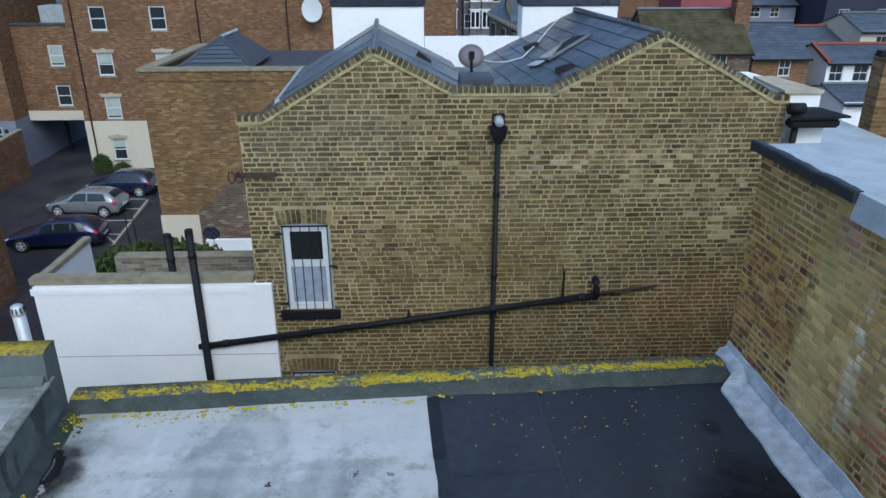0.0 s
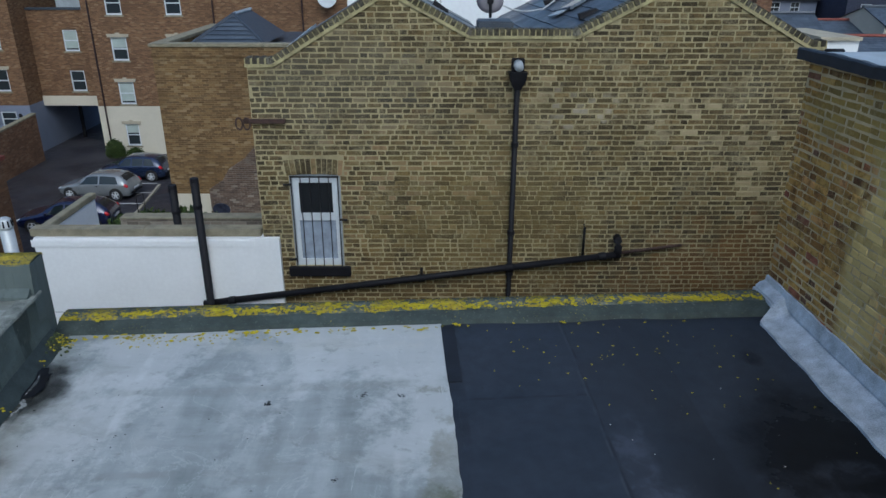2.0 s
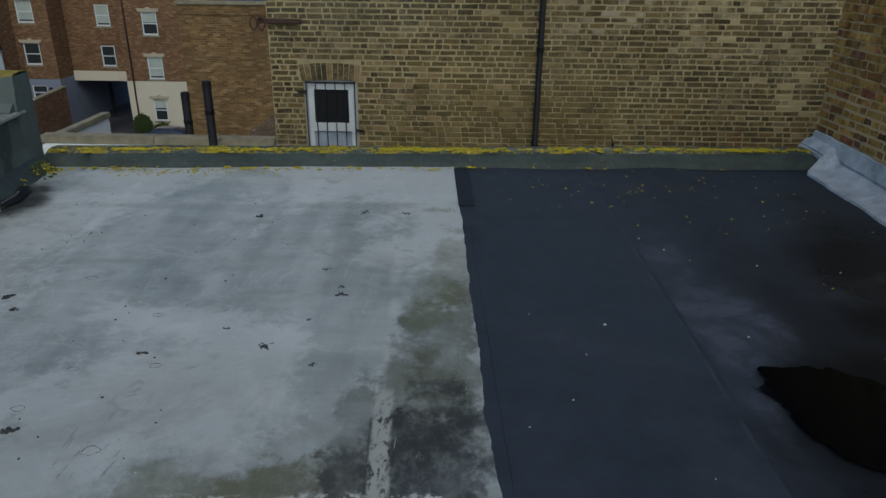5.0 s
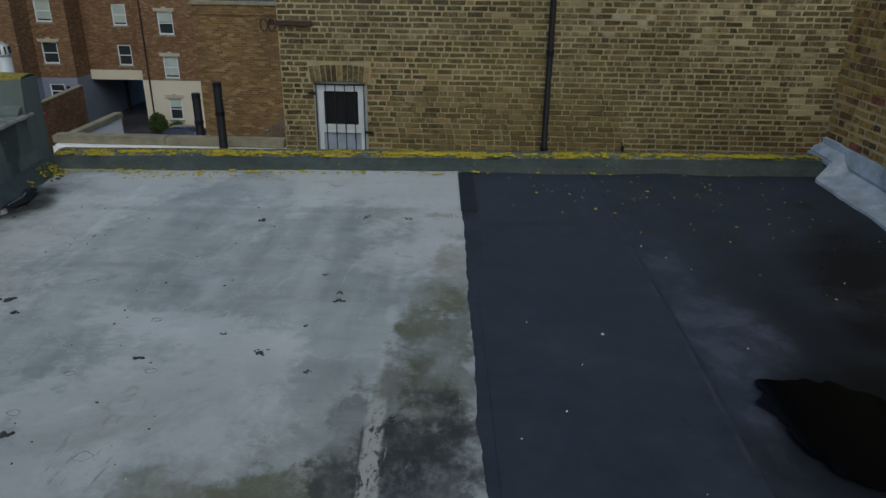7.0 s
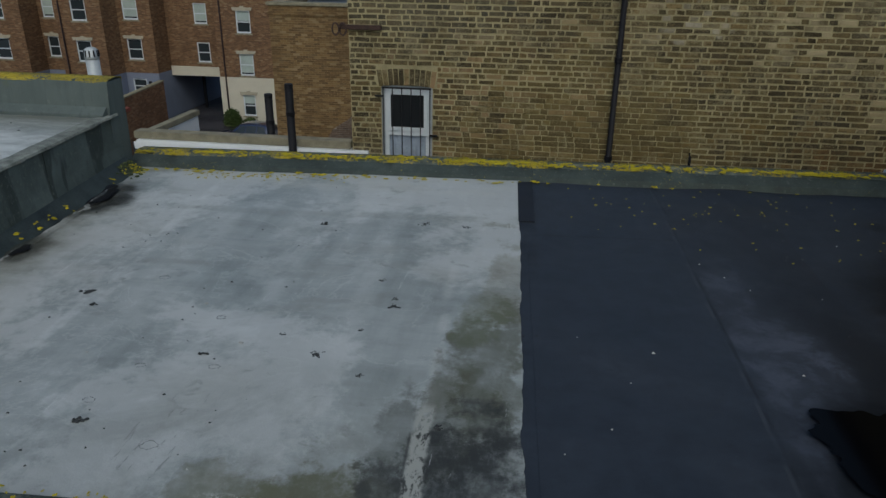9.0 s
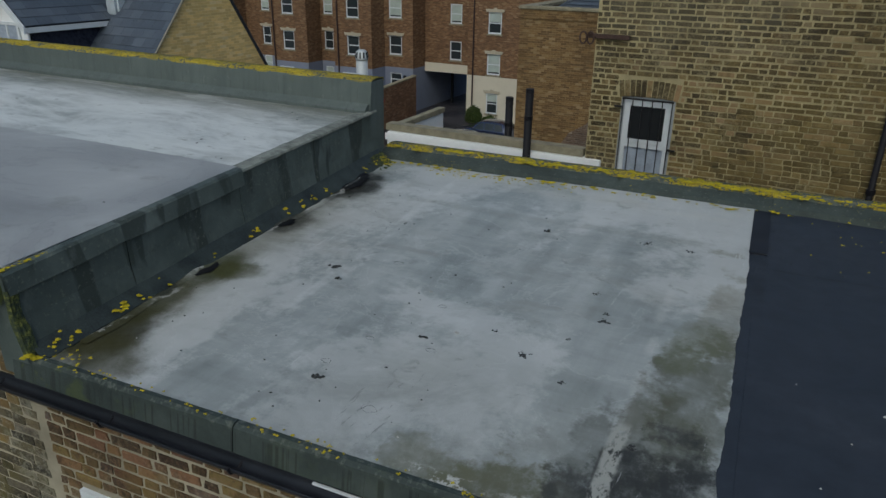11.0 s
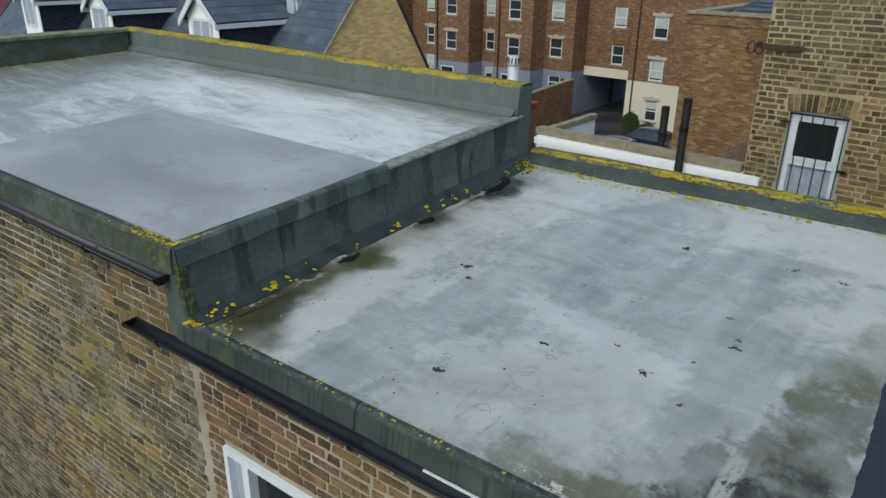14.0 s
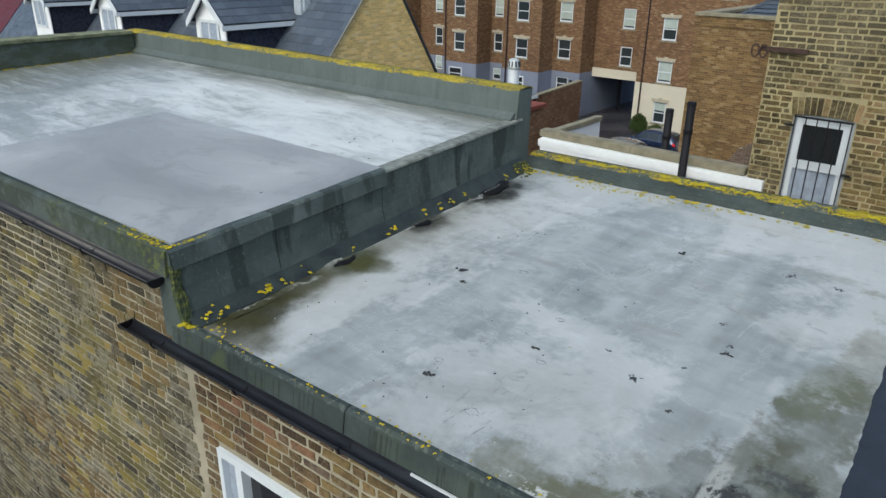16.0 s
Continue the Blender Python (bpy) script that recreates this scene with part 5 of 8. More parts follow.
def wall_cells(x0, x1, z0, z1, y0, y1, openings, bm=None):
    """A wall in the x-z plane, one closed skin, with real openings (x0, x1, z0, z1)."""
    bm = bm or bmesh.new()
    xs = sorted({x0, x1, *[v for o in openings for v in o[:2] if x0 < v < x1]})
    zs = sorted({z0, z1, *[v for o in openings for v in o[2:] if z0 < v < z1]})
    full = {(i, j) for i in range(len(xs) - 1) for j in range(len(zs) - 1) if not any(o[0] < (xs[i] + xs[i + 1]) / 2 < o[1] and o[2] < (zs[j] + zs[j + 1]) / 2 < o[3] for o in openings)}
    made = {}

    def vert(i, j, back):
        if (i, j, back) not in made:
            made[i, j, back] = bm.verts.new((xs[i], y1 if back else y0, zs[j]))
        return made[i, j, back]

    for i, j in full:
        bm.faces.new((vert(i, j, 0), vert(i + 1, j, 0), vert(i + 1, j + 1, 0), vert(i, j + 1, 0)))
        bm.faces.new((vert(i, j + 1, 1), vert(i + 1, j + 1, 1), vert(i + 1, j, 1), vert(i, j, 1)))
        for (di, dj), (p, q) in {(-1, 0): ((i, j + 1), (i, j)), (1, 0): ((i + 1, j), (i + 1, j + 1)), (0, -1): ((i, j), (i + 1, j)), (0, 1): ((i + 1, j + 1), (i, j + 1))}.items():
            if (i + di, j + dj) not in full:
                bm.faces.new((vert(*q, 0), vert(*p, 0), vert(*p, 1), vert(*q, 1)))
    return bm


FW = (-2.7, -1.72, -2.25, -0.93)
part("mortar", wall_cells(-9.3, 3.3, GROUND, 0.08, 1.985, 2.2, [FW, (-2.95, 3.3, -0.36, 0.2)]), own_mortar, front)


def gutter(name, u0, u1, v, z, r, label, m=ROOF):
    """A half-round black gutter with brackets."""
    g = thing(name, label, "gutter", m)
    b = bmesh.new()
    n = 10
    prof = [(math.cos(math.pi * i / n), -math.sin(math.pi * i / n)) for i in range(n + 1)]
    outer = [(v + r * c, z + r * s) for c, s in prof]
    inner = [(v + (r - 0.006) * c, z + (r - 0.006) * s) for c, s in reversed(prof)]
    ring = outer + inner
    loft([(u0, *q) for q in ring], [(u1, *q) for q in ring], True, b)
    smooth(part("trough", b, gutter_mat, g))
    for e in (u0, u1):
        part("stop_end", solid([(e - 0.004, q[0], q[1]) for q in [(v + (r + 0.004) * c, z + (r + 0.004) * d) for c, d in prof]], (0.008, 0, 0)), black_plastic, g)
    u = u0 + 0.35
    while u < u1:
        part("bracket", tube([(u, v - r - 0.004, z + 0.004), (u, v - r * 0.8, z - r * 0.65), (u, v, z - r - 0.005), (u, v + r, z - r * 0.5)], 0.009, 6), black_plastic, g)
        u += 0.75
    return g


gutter("roof_gutter", -3.44, 3.2, 1.93, -0.335, 0.05, "black plastic half-round gutter under the lower roof")
gutter("roof_gutter", -9.3, -2.99, 1.915, 0.085, 0.048, "black plastic gutter under the higher roof", ROOF_UP)

tagged(part("fascia_strip", box(-1.22, 3.2, 1.952, 1.962, -0.343, -0.333), white_pvc), "white plastic strip between felt kerb and gutter", "trim", "", "structure").matrix_world = ROOF
fw = thing("front_window", "white plastic window in the front brick wall", "window", ROOF)
fb = bmesh.new()
x0, x1, z0, z1 = FW
for q in ((x0, x0 + 0.035, z0, z1), (x1 - 0.08, x1, z0, z1), (x0 + 0.035, x1 - 0.08, z1 - 0.05, z1), (x0 + 0.035, x1 - 0.08, z0, z0 + 0.08), (x0 + 0.16, x0 + 0.215, z0 + 0.08, z1 - 0.05)):
    box(q[0], q[1], 1.96, 2.06, q[2], q[3], fb)
part("window_frame", fb, white_pvc, fw)
# the pale reflection on this narrow pane is put into its colour
part("pane", box(x0 + 0.035, x0 + 0.16, 2.0, 2.01, z0 + 0.08, z1 - 0.05), net_and_reflection_mat, fw, "narrow pane coloured pale grey-blue for its reflection")
part("pane", box(x0 + 0.215, x1 - 0.08, 2.02, 2.03, z0 + 0.08, z1 - 0.05), dark_glass, fw)
part("sill", box(x0 - 0.06, x1 + 0.06, 1.9, 2.06, z0 - 0.08, z0), white_pvc, fw)

# ---- neighbour at the side: tall brick wall with a pale flat roof ----
nb = thing("neighbour_extension", "old patched brick extension with a pale flat roof", "building", ROOF)
part("wall", box(3.35, 7.5, 1.9, 4.6, GROUND, 1.93), side_mortar, nb)
part("wall", box(3.35, 7.5, 4.602, 6.0, GROUND, 2.06), side_mortar, nb)
part("roof", box(3.345, 7.55, 4.6, 6.06, 2.06, 2.115, None, 0.01), lead_mat, nb, "pale grey felt roof")
edge = bmesh.new()
rows = []
for i in range(41):
    v = 4.6 + 1.48 * i / 40
    w, h = 0.004 * noise.noise((v * 5, 0, 0)), 0.012 * noise.noise((v * 4, 2, 0)) + 0.005 * noise.noise((v * 15, 2, 0))
    rows.append([edge.verts.new(q) for q in ((3.272 + w, v, 2.06 + h * 0.6), (3.268 + w, v, 2.142 + h), (3.28 + w, v, 2.155 + h), (3.344 + h, v, 2.15 + h), (3.348, v, 2.06))])
for p, q in zip(rows, rows[1:]):
    for k in range(5):
        edge.faces.new((p[k], q[k], q[(k + 1) % 5], p[(k + 1) % 5]))
edge.faces.new(rows[0])
edge.faces.new(rows[-1][::-1])
bmesh.ops.recalc_face_normals(edge, faces=edge.faces)
part("fascia", edge, black_felt, nb, "black tarred roof edge")
part("roof", loft([(3.28, 1.9, 1.94), (3.32, 1.9, 2.12), (7.5, 1.9, 2.14), (7.5, 1.9, 1.94)], [(3.28, 4.598, 1.94), (3.31, 4.598, 2.14), (7.5, 4.598, 2.14), (7.5, 4.598, 1.94)]), lead_mat, nb, "lower lead-covered roof edge")
fl = thing("wall_flashing", "silver-grey painted flashing along the brick wall", "flashing", ROOF)
for v0, v1 in ((2.0, 3.1), (3.08, 4.12), (4.1, 5.12), (5.1, 5.98)):
    b = bmesh.new()
    rows = []
    for i in range(31):
        v = v0 + (v1 - v0) * i / 30
        z = lower_z(0, v) + (0.004 if v0 in (3.08, 5.1) else 0.0)
        w = 0.014 * noise.noise((v * 3, 0.2, 8)) + 0.008 * noise.noise((v * 11, 0.2, 8))
        c = 0.004 * noise.noise((v * 9, 3.2, 8)) + 0.006 * noise.noise((v * 23, 3.2, 8))
        t = min(1.0, max(0.0, (v - 5.5) / 0.12))
        foot, lift = 3.06 + 0.16 * t + w, 0.09 * t
        rows.append([b.verts.new(q) for q in ((3.336, v, z + 0.235 + w), (3.322, v, z + 0.23 + w), (3.314 + c, v, z + 0.16), (3.306 - c, v, z + 0.105 + lift * 0.6), (3.326, v, z + 0.098 + lift), (3.31 + c, v, z + 0.085 + lift),
                                              (3.26, v, z + 0.068 + lift), ((foot + 3.25) / 2, v, z + 0.034 + c * 0.5 + lift), (foot + 0.03, v, z + 0.024 + lift), (foot, v, z + 0.02 + lift), (foot - 0.004, v, z + 0.0 + lift * 0.9))])
    for p, q in zip(rows, rows[1:]):
        for j in range(10):
            b.faces.new((p[j], q[j], q[j + 1], p[j + 1]))
    bmesh.ops.recalc_face_normals(b, faces=b.faces)
    part("sheet", b, flash_mat, fl, "silver-painted flashing sheet")

# ---- the gabled house across the gap ----
GY = 10.63
house = thing("gabled_house", "yellow stock brick house end with two gables and slate roofs", "house")
L_K, L_P, V_A, V_B, R_P, R_K = (-2.45, 1.34), (-0.78, 2.33), (0.35, 1.74), (1.88, 1.74), (3.45, 2.53), (5.2, 1.6)


def gable_top(x):
    line = [(-2.83, 1.34), L_K, L_P, V_A, V_B, R_P, R_K, (5.41, 1.6)]
    for (a, za), (c, zc) in zip(line, line[1:]):
        if a <= x <= c:
            return za + (zc - za) * (x - a) / (c - a)
    return -99


W1 = (-2.36, -1.58, -1.77, -0.25)
W2 = (-2.4, -1.63, -4.3, -2.95)
core = bmesh.new()
TK = (0, 0.32, 0)
solid([(-2.83, GY, GROUND), (-2.83, GY, 1.34), (-2.45, GY, 1.34), (W1[0], GY, gable_top(W1[0])), (W1[0], GY, GROUND)], TK, core)
solid([(W1[0], GY, W1[3]), (W1[0], GY, gable_top(W1[0])), (W1[1], GY, gable_top(W1[1])), (W1[1], GY, W1[3])], TK, core)
box(W1[0], W1[1], GY, GY + 0.32, W2[3], W1[2], core)
box(W1[0], W1[1], GY, GY + 0.32, GROUND, W2[2], core)
solid([(W1[1], GY, GROUND), (W1[1], GY, gable_top(W1[1])), (L_P[0], GY, L_P[1]), (V_A[0], GY, V_A[1]), (V_B[0], GY, V_B[1]), (R_P[0], GY, R_P[1]), (R_K[0], GY, R_K[1]), (5.41, GY, 1.6), (5.41, GY, GROUND)], TK, core)
part("wall", core, gable_mortar, house)
part("side_wall", box(-2.83, -2.5, GY + 0.33, 15.2, GROUND, 1.2), old_far_brick, house)
part("side_wall", box(5.1, 5.41, GY + 0.33, 15.2, GROUND, 1.55), white_render, house)

# verge: mortar fillet and brick-on-edge coping
coping_me = brick_mesh("coping_brick", 0.066, 0.09, 0.032, 0.2, own_brick)
for (xa, za), (xb, zb) in zip([(-2.85, 1.34), L_K, L_P, V_A, V_B, R_P, R_K], [L_K, L_P, V_A, V_B, R_P, R_K, (5.43, 1.6)]):
    ln = math.hypot(xb - xa, zb - za)
    ang = math.atan2(zb - za, xb - xa)
    nx, nz = -math.sin(ang), math.cos(ang)
    fb = solid([(xa, GY - 0.028, za), (xb, GY - 0.028, zb), (xb + nx * 0.048, GY - 0.028, zb + nz * 0.048), (xa + nx * 0.048, GY - 0.028, za + nz * 0.048)], (0, 0.2, 0))
    solid([(xa + nx * 0.046, GY - 0.02, za + nz * 0.046), (xb + nx * 0.046, GY - 0.02, zb + nz * 0.046), (xb + nx * 0.12, GY - 0.02, zb + nz * 0.12), (xa + nx * 0.12, GY - 0.02, za + nz * 0.12)], (0, 0.2, 0), fb)
    part("verge_fillet", fb, fillet_mat, house, "yellowed mortar fillet")
    n = max(2, int(ln / 0.084))
    for i in range(n):
        s = (i + 0.5) / n
        ob = new("coping_brick", coping_me)
        ob.parent = house
        ob.matrix_local = Matrix.Translation((xa + (xb - xa) * s + nx * 0.09, GY + rng.uniform(-0.006, 0.006), za + (zb - za) * s + nz * 0.09)) @ Matrix.Rotation(-ang + rng.uniform(-0.04, 0.04), 4, "Y")


def slates(name, corner, along, up, width, length, material, parent, tile=(0.32, 0.24), seed=1, label=""):
    """A roof slope of overlapping slates, from a lower corner: along the eaves and up the slope."""
    r = random.Random(seed)
    a, u = Vector(along).normalized(), Vector(up).normalized()
    n = a.cross(u).normalized()
    if n.z < 0:
        n = -n
    o = Vector(corner)
    verts, faces = [], []
    rows, cols = int(math.ceil(length / tile[1])), int(math.ceil(width / tile[0])) + 1
    for j in range(rows):
        for i in range(cols):
            x0 = i * tile[0] - (tile[0] / 2 if j % 2 else 0)
            x1 = min(x0 + tile[0] - 0.006, width)
            x0 = max(x0, 0)
            if x1 - x0 < 0.03:
                continue
            y0, y1 = j * tile[1] + r.uniform(-0.006, 0.006), min((j + 1) * tile[1] + 0.05, length)
            lift = 0.016 + r.uniform(0, 0.005)
            base = len(verts)
            for p, q, h in ((x0, y0, lift), (x1, y0, lift), (x1, y1, 0.004), (x0, y1, 0.004), (x0, y0, lift - 0.012), (x1, y0, lift - 0.012)):
                verts.append(tuple(o + a * p + u * q + n * h))
            faces += [(base, base + 1, base + 2, base + 3), (base, base + 4, base + 5, base + 1)]
    me = bpy.data.meshes.new(name)
    me.from_pydata(verts, [], faces)
    me.materials.append(material)
    ob = new(name, me)
    ob.parent = parent
    ob["kind"] = "stuff"
    if label:
        ob["label"] = label
    slab = bmesh.new()
    w, l = a * width, u * length
    solid([o, o + w, o + w + l, o + l], tuple(n * -0.06), slab)
    part("roof_deck", slab, black_felt, parent)
    return ob


YB = 15.1
SL, SR = -0.046, -0.105
for (xa, za), (xb, zb), s, skew in ((L_K, L_P, 1, SL), (V_A, L_P, 2, SL), (V_B, R_P, 3, SR), (R_K, R_P, 4, SR)):
    more = {2: 0.4, 3: -0.83}.get(s, 0.0)
    xa, za = xa + more, za + more * (zb - za) / (xb - xa)
    d = Vector((xb - xa, 0, zb - za))
    if s > 2:
        slates("slating", (xa - 0.02, GY + 0.2, za + 0.07), (skew, 1, 0), d, (YB - GY - 0.2) * 1.004, d.length, slate_mat, house, (0.46, 0.3), s, "blue-grey slates")
        continue
    o, w = Vector((xa - 0.02, GY + 0.2, za + 0.07)), Vector((skew, 1, 0)) * (YB - GY - 0.2)
    part("lead_slope", solid([o, o + w, o + w + d, o + d], (0, 0, -0.08)), slope_lead, house, "smooth blue-grey lead-covered slope")
    for q in (0.33, 0.7):
        e = o + w * q + Vector((0, 0, 0.008))
        part("lead_roll", tube([e + d * 0.02, e + d * 0.98], 0.014, 6), slope_lead, house, "rolled seam in the lead")
    if s == 1:
        part("lead_upstand", solid([o + w * 0.22 + d * 0.01, o + w * 0.98 + d * 0.01, o + w * 0.98 + d * 0.09, o + w * 0.22 + d * 0.06], (0, 0, 0.05)), lead_mat, house, "pale lead upstand along the eaves")
for (x, z), skew in ((L_P, SL), (R_P, SR)):
    smooth(part("ridge", tube([(x, GY + 0.1, z + 0.075), (x + skew * (YB - GY), YB, z + 0.11)], 0.045, 10), slope_lead, house, "rounded lead ridge"))
part("valley_gutter", solid([(0.6, GY + 0.33, 1.42), (1.3, GY + 0.33, 1.42), (0.9, YB, 1.5), (0.4, YB, 1.5)], (0, 0, -0.12)), lead_dark, house, "flat lead valley")
part("end_wall", box(-0.03, 1.95, YB, YB + 0.3, GROUND, 2.09), white_render, house, "white rendered wall behind the valley")
part("rear_wall", solid([(-2.8, YB, GROUND), (-2.8, YB, 1.2), (-0.98, YB, 2.35), (-0.04, YB, 1.9), (-0.04, YB, GROUND)], (0, 0.3, 0)), old_far_brick, house)
part("rear_wall", solid([(1.96, YB, GROUND), (1.96, YB, 1.75), (3.0, YB, 2.45), (5.4, YB, 1.5), (5.4, YB, GROUND)], (0, 0.3, 0)), old_far_brick, house)
for xa, xb in ((-1.87, -0.04), (1.94, 3.86)):
    c = thing("chimney_stack", "broad white-painted chimney stack with a dark cap", "chimney", None, "chimney stacks")
    part("chimney_body", box(xa, xb, YB - 0.12, YB + 0.6, 1.2, 2.7), white_render, c)
    part("cap", box(xa - 0.03, xb + 0.03, YB - 0.16, YB + 0.64, 2.7, 3.0, None, 0.02), navy_slate, c, "dark blue-black cap")


def vent(x, y, z, ang):
    t = thing("roof_vent", "small black slate vent on the roof slope", "roof vent", pose(x, y, z, 0, -math.degrees(ang), 0), "roof vents")
    part("hood", loft([(-0.15, -0.07, 0.0), (0.15, -0.07, 0.0), (0.15, 0.07, 0.0), (-0.15, 0.07, 0.0)], [(-0.15, -0.06, 0.085), (0.12, -0.05, 0.045), (0.12, 0.05, 0.045), (-0.15, 0.06, 0.085)]), black_plastic, t)


va = math.atan2(R_P[1] - V_B[1], R_P[0] - V_B[0])
vent(1.98, 13.76, 1.74 + 0.1 + (1.98 - V_B[0] - SR * 3.13) * math.tan(va), va)
vent(2.16, 11.32, 1.74 + 0.1 + (2.16 - V_B[0] - SR * 0.69) * math.tan(va), va)
vl = math.atan2(L_P[1] - V_A[1], L_P[0] - V_A[0])
vent(-0.05, 12.6, 1.74 + 0.1 + (V_A[0] + SL * 1.97 + 0.05) * math.tan(math.pi - vl), vl - math.pi)
skylight_metal = plain("weathered_skylight_metal", (0.13, 0.155, 0.19), 0.5, 0, 0.2, 5)
sky_l = thing("roof_window", "grey-framed skylight lying flat in the slates", "skylight", pose(2.34, 12.64, 1.83 + (2.34 - V_B[0] - SR * 2.01) * math.tan(va), 0, -math.degrees(va), 0) @ Matrix.Rotation(radians(20), 4, "Z"))
for q in ((-0.46, -0.39, -0.3, 0.3), (0.39, 0.46, -0.3, 0.3), (-0.388, 0.388, -0.3, -0.24), (-0.388, 0.388, 0.24, 0.3)):
    part("frame_bar", box(*q, 0.0, 0.045, None, 0.01), skylight_metal, sky_l)
part("pane", box(-0.388, 0.388, -0.238, 0.238, 0.02, 0.035), dark_glass, sky_l)
part("apron", box(-0.66, -0.48, -0.2, 0.16, 0.02, 0.032), lead_mat, sky_l, "lead apron below the skylight")
dish = thing("satellite_dish", "grey-mauve satellite dish seen from behind, standing in the roof valley", "satellite dish", pose(0.7, 11.6, 1.95))
db = bmesh.new()
bmesh.ops.create_uvsphere(db, u_segments=24, v_segments=12, radius=0.5)
bmesh.ops.delete(db, geom=[v for v in db.verts if v.co.z < 0.36], context="VERTS")
bmesh.ops.solidify(db, geom=db.faces[:], thickness=0.012)
for v in db.verts:
    v.co = Matrix.Rotation(radians(62), 3, "X") @ Vector((v.co.x * 0.82, v.co.y * 0.78, (v.co.z - 0.45) * 0.5))
    v.co.z += 0.24
smooth(part("reflector", db, dish_mat, dish))
part("mount", box(-0.045, 0.045, -0.12, -0.03, 0.2, 0.32, None, 0.01), black_plastic, dish)
part("arm", tube([(0, -0.08, 0.25), (0, -0.1, 0.05), (0, -0.1, 0.0)], 0.022, 8), black_plastic, dish)
part("foot", box(-0.2, 0.32, -0.5, 0.1, -0.45, -0.02, None, 0.02), lead_dark, dish, "lead-covered box plinth")
cable = thing("aerial_cable", "white cable lying across the slates", "cable")
sl = lambda x, y: (x, y, 1.74 + 0.1 + (x - V_B[0] - SR * (y - GY)) * math.tan(va))
pts = [(0.9, 11.6, 2.12), (1.1, 12.0, 2.03), (1.35, 12.4, 1.98), (1.7, 13.0, 1.97), sl(2.05, 13.8), sl(2.4, 14.5), sl(2.7, 15.0)]
smooth(part("cable", tube(pts, 0.012, 6), cable_mat, cable))

# windows of the gable wall
for (x0, x1, z0, z1), hid in ((W1, False), (W2, True)):
    w = thing("barred_window", "white plastic casement window behind black iron bars", "window", None, "barred windows")
    fb = bmesh.new()
    for q in ((x0, x0 + 0.045, z0, z1), (x1 - 0.045, x1, z0, z1), (x0 + 0.045, x1 - 0.045, z1 - 0.04, z1)):
        box(q[0], q[1], GY + 0.02, GY + 0.12, q[2], q[3], fb)
    part("surround", fb, grey_frame, w, "grey outer frame")
    a, c = x0 + 0.045, x1 - 0.045
    mid = z0 + (z1 - z0) * 0.53
    fb = bmesh.new()
    for q in ((a, a + 0.06, z0, z1 - 0.04), (c - 0.06, c, z0, z1 - 0.04), (a + 0.06, c - 0.06, z1 - 0.1, z1 - 0.04), (a + 0.06, c - 0.06, z0, z0 + 0.1), (a + 0.06, c - 0.06, mid - 0.045, mid + 0.045)):
        box(q[0], q[1], GY + 0.04, GY + 0.1, q[2], q[3], fb)
    fr = part("window_frame", fb, white_pvc, w)
    sash = bmesh.new()
    for q in ((a + 0.035, a + 0.09, mid + 0.03, z1 - 0.09), (c - 0.09, c - 0.035, mid + 0.03, z1 - 0.09), (a + 0.09, c - 0.09, mid + 0.03, mid + 0.08), (a + 0.09, c - 0.09, z1 - 0.14, z1 - 0.09)):
        box(q[0], q[1], GY + 0.025, GY + 0.06, q[2], q[3], sash)
    part("opening_sash", sash, white_pvc, w)
    part("pane", box(a + 0.08, c - 0.08, GY + 0.05, GY + 0.056, mid + 0.05, z1 - 0.1), dark_glass, w)
    part("pane", box(a + 0.05, c - 0.05, GY + 0.085, GY + 0.09, z0 + 0.08, mid - 0.03), net_and_reflection_mat, w, "lower pane backed by a grey net curtain")
    cb = bmesh.new()
    n = 36
    top = [cb.verts.new((a + 0.06 + (c - a - 0.12) * i / n, GY + 0.078 + 0.006 * math.sin(i * 1.3), mid - 0.04)) for i in range(n + 1)]
    bot = [cb.verts.new((a + 0.06 + (c - a - 0.12) * i / n, GY + 0.078 + 0.006 * math.sin(i * 1.3 + 0.4), z0 + 0.1)) for i in range(n + 1)]
    for i in range(n):
        cb.faces.new((bot[i], bot[i + 1], top[i + 1], top[i]))
    smooth(part("curtain", cb, net_and_reflection_mat, w, "gathered grey net curtain"))
    part("room", box(x0, x1, GY + 0.3, GY + 0.31, z0, z1), room_mat, w)
    part("sill", box(x0 - 0.1, x1 + 0.1, GY - 0.07, GY + 0.03, z0 - 0.16, z0 - 0.002, None, 0.012), black_plastic, w, "black painted sill")
    gr = thing("security_grille", "black iron security bars over the window", "window bars", None, "window bars")
    for i in range(6):
        x = x0 + 0.035 + (x1 - x0 - 0.07) * i / 5
        part("bar", tube([(x, GY - 0.03, z0 + 0.0), (x, GY - 0.03, z1 - 0.03)], 0.008, 6), black_iron, gr)
    part("rail", box(x0 + 0.02, x1 - 0.02, GY - 0.038, GY - 0.024, z1 - 0.045, z1 - 0.02), black_iron, gr)
    for x, z in ((x0 - 0.03, z1 - 0.16), (x1 + 0.02, z0 + 0.52 * (z1 - z0)), (x0 - 0.03, z0 + 0.12)):
        part("bracket", box(x - 0.06, x + 0.06, GY - 0.035, GY + 0.005, z - 0.012, z + 0.012), black_iron, gr)
    # flat arch of bricks on end
    n = 11
    arch_me = brick_mesh("arch_brick", 0.068, 0.24, 0.01, 0.03, gable_brick)
    for i in range(n):
        t = (i + 0.5) / n - 0.5
        ob = new("arch_brick", arch_me)
        ob.parent = house
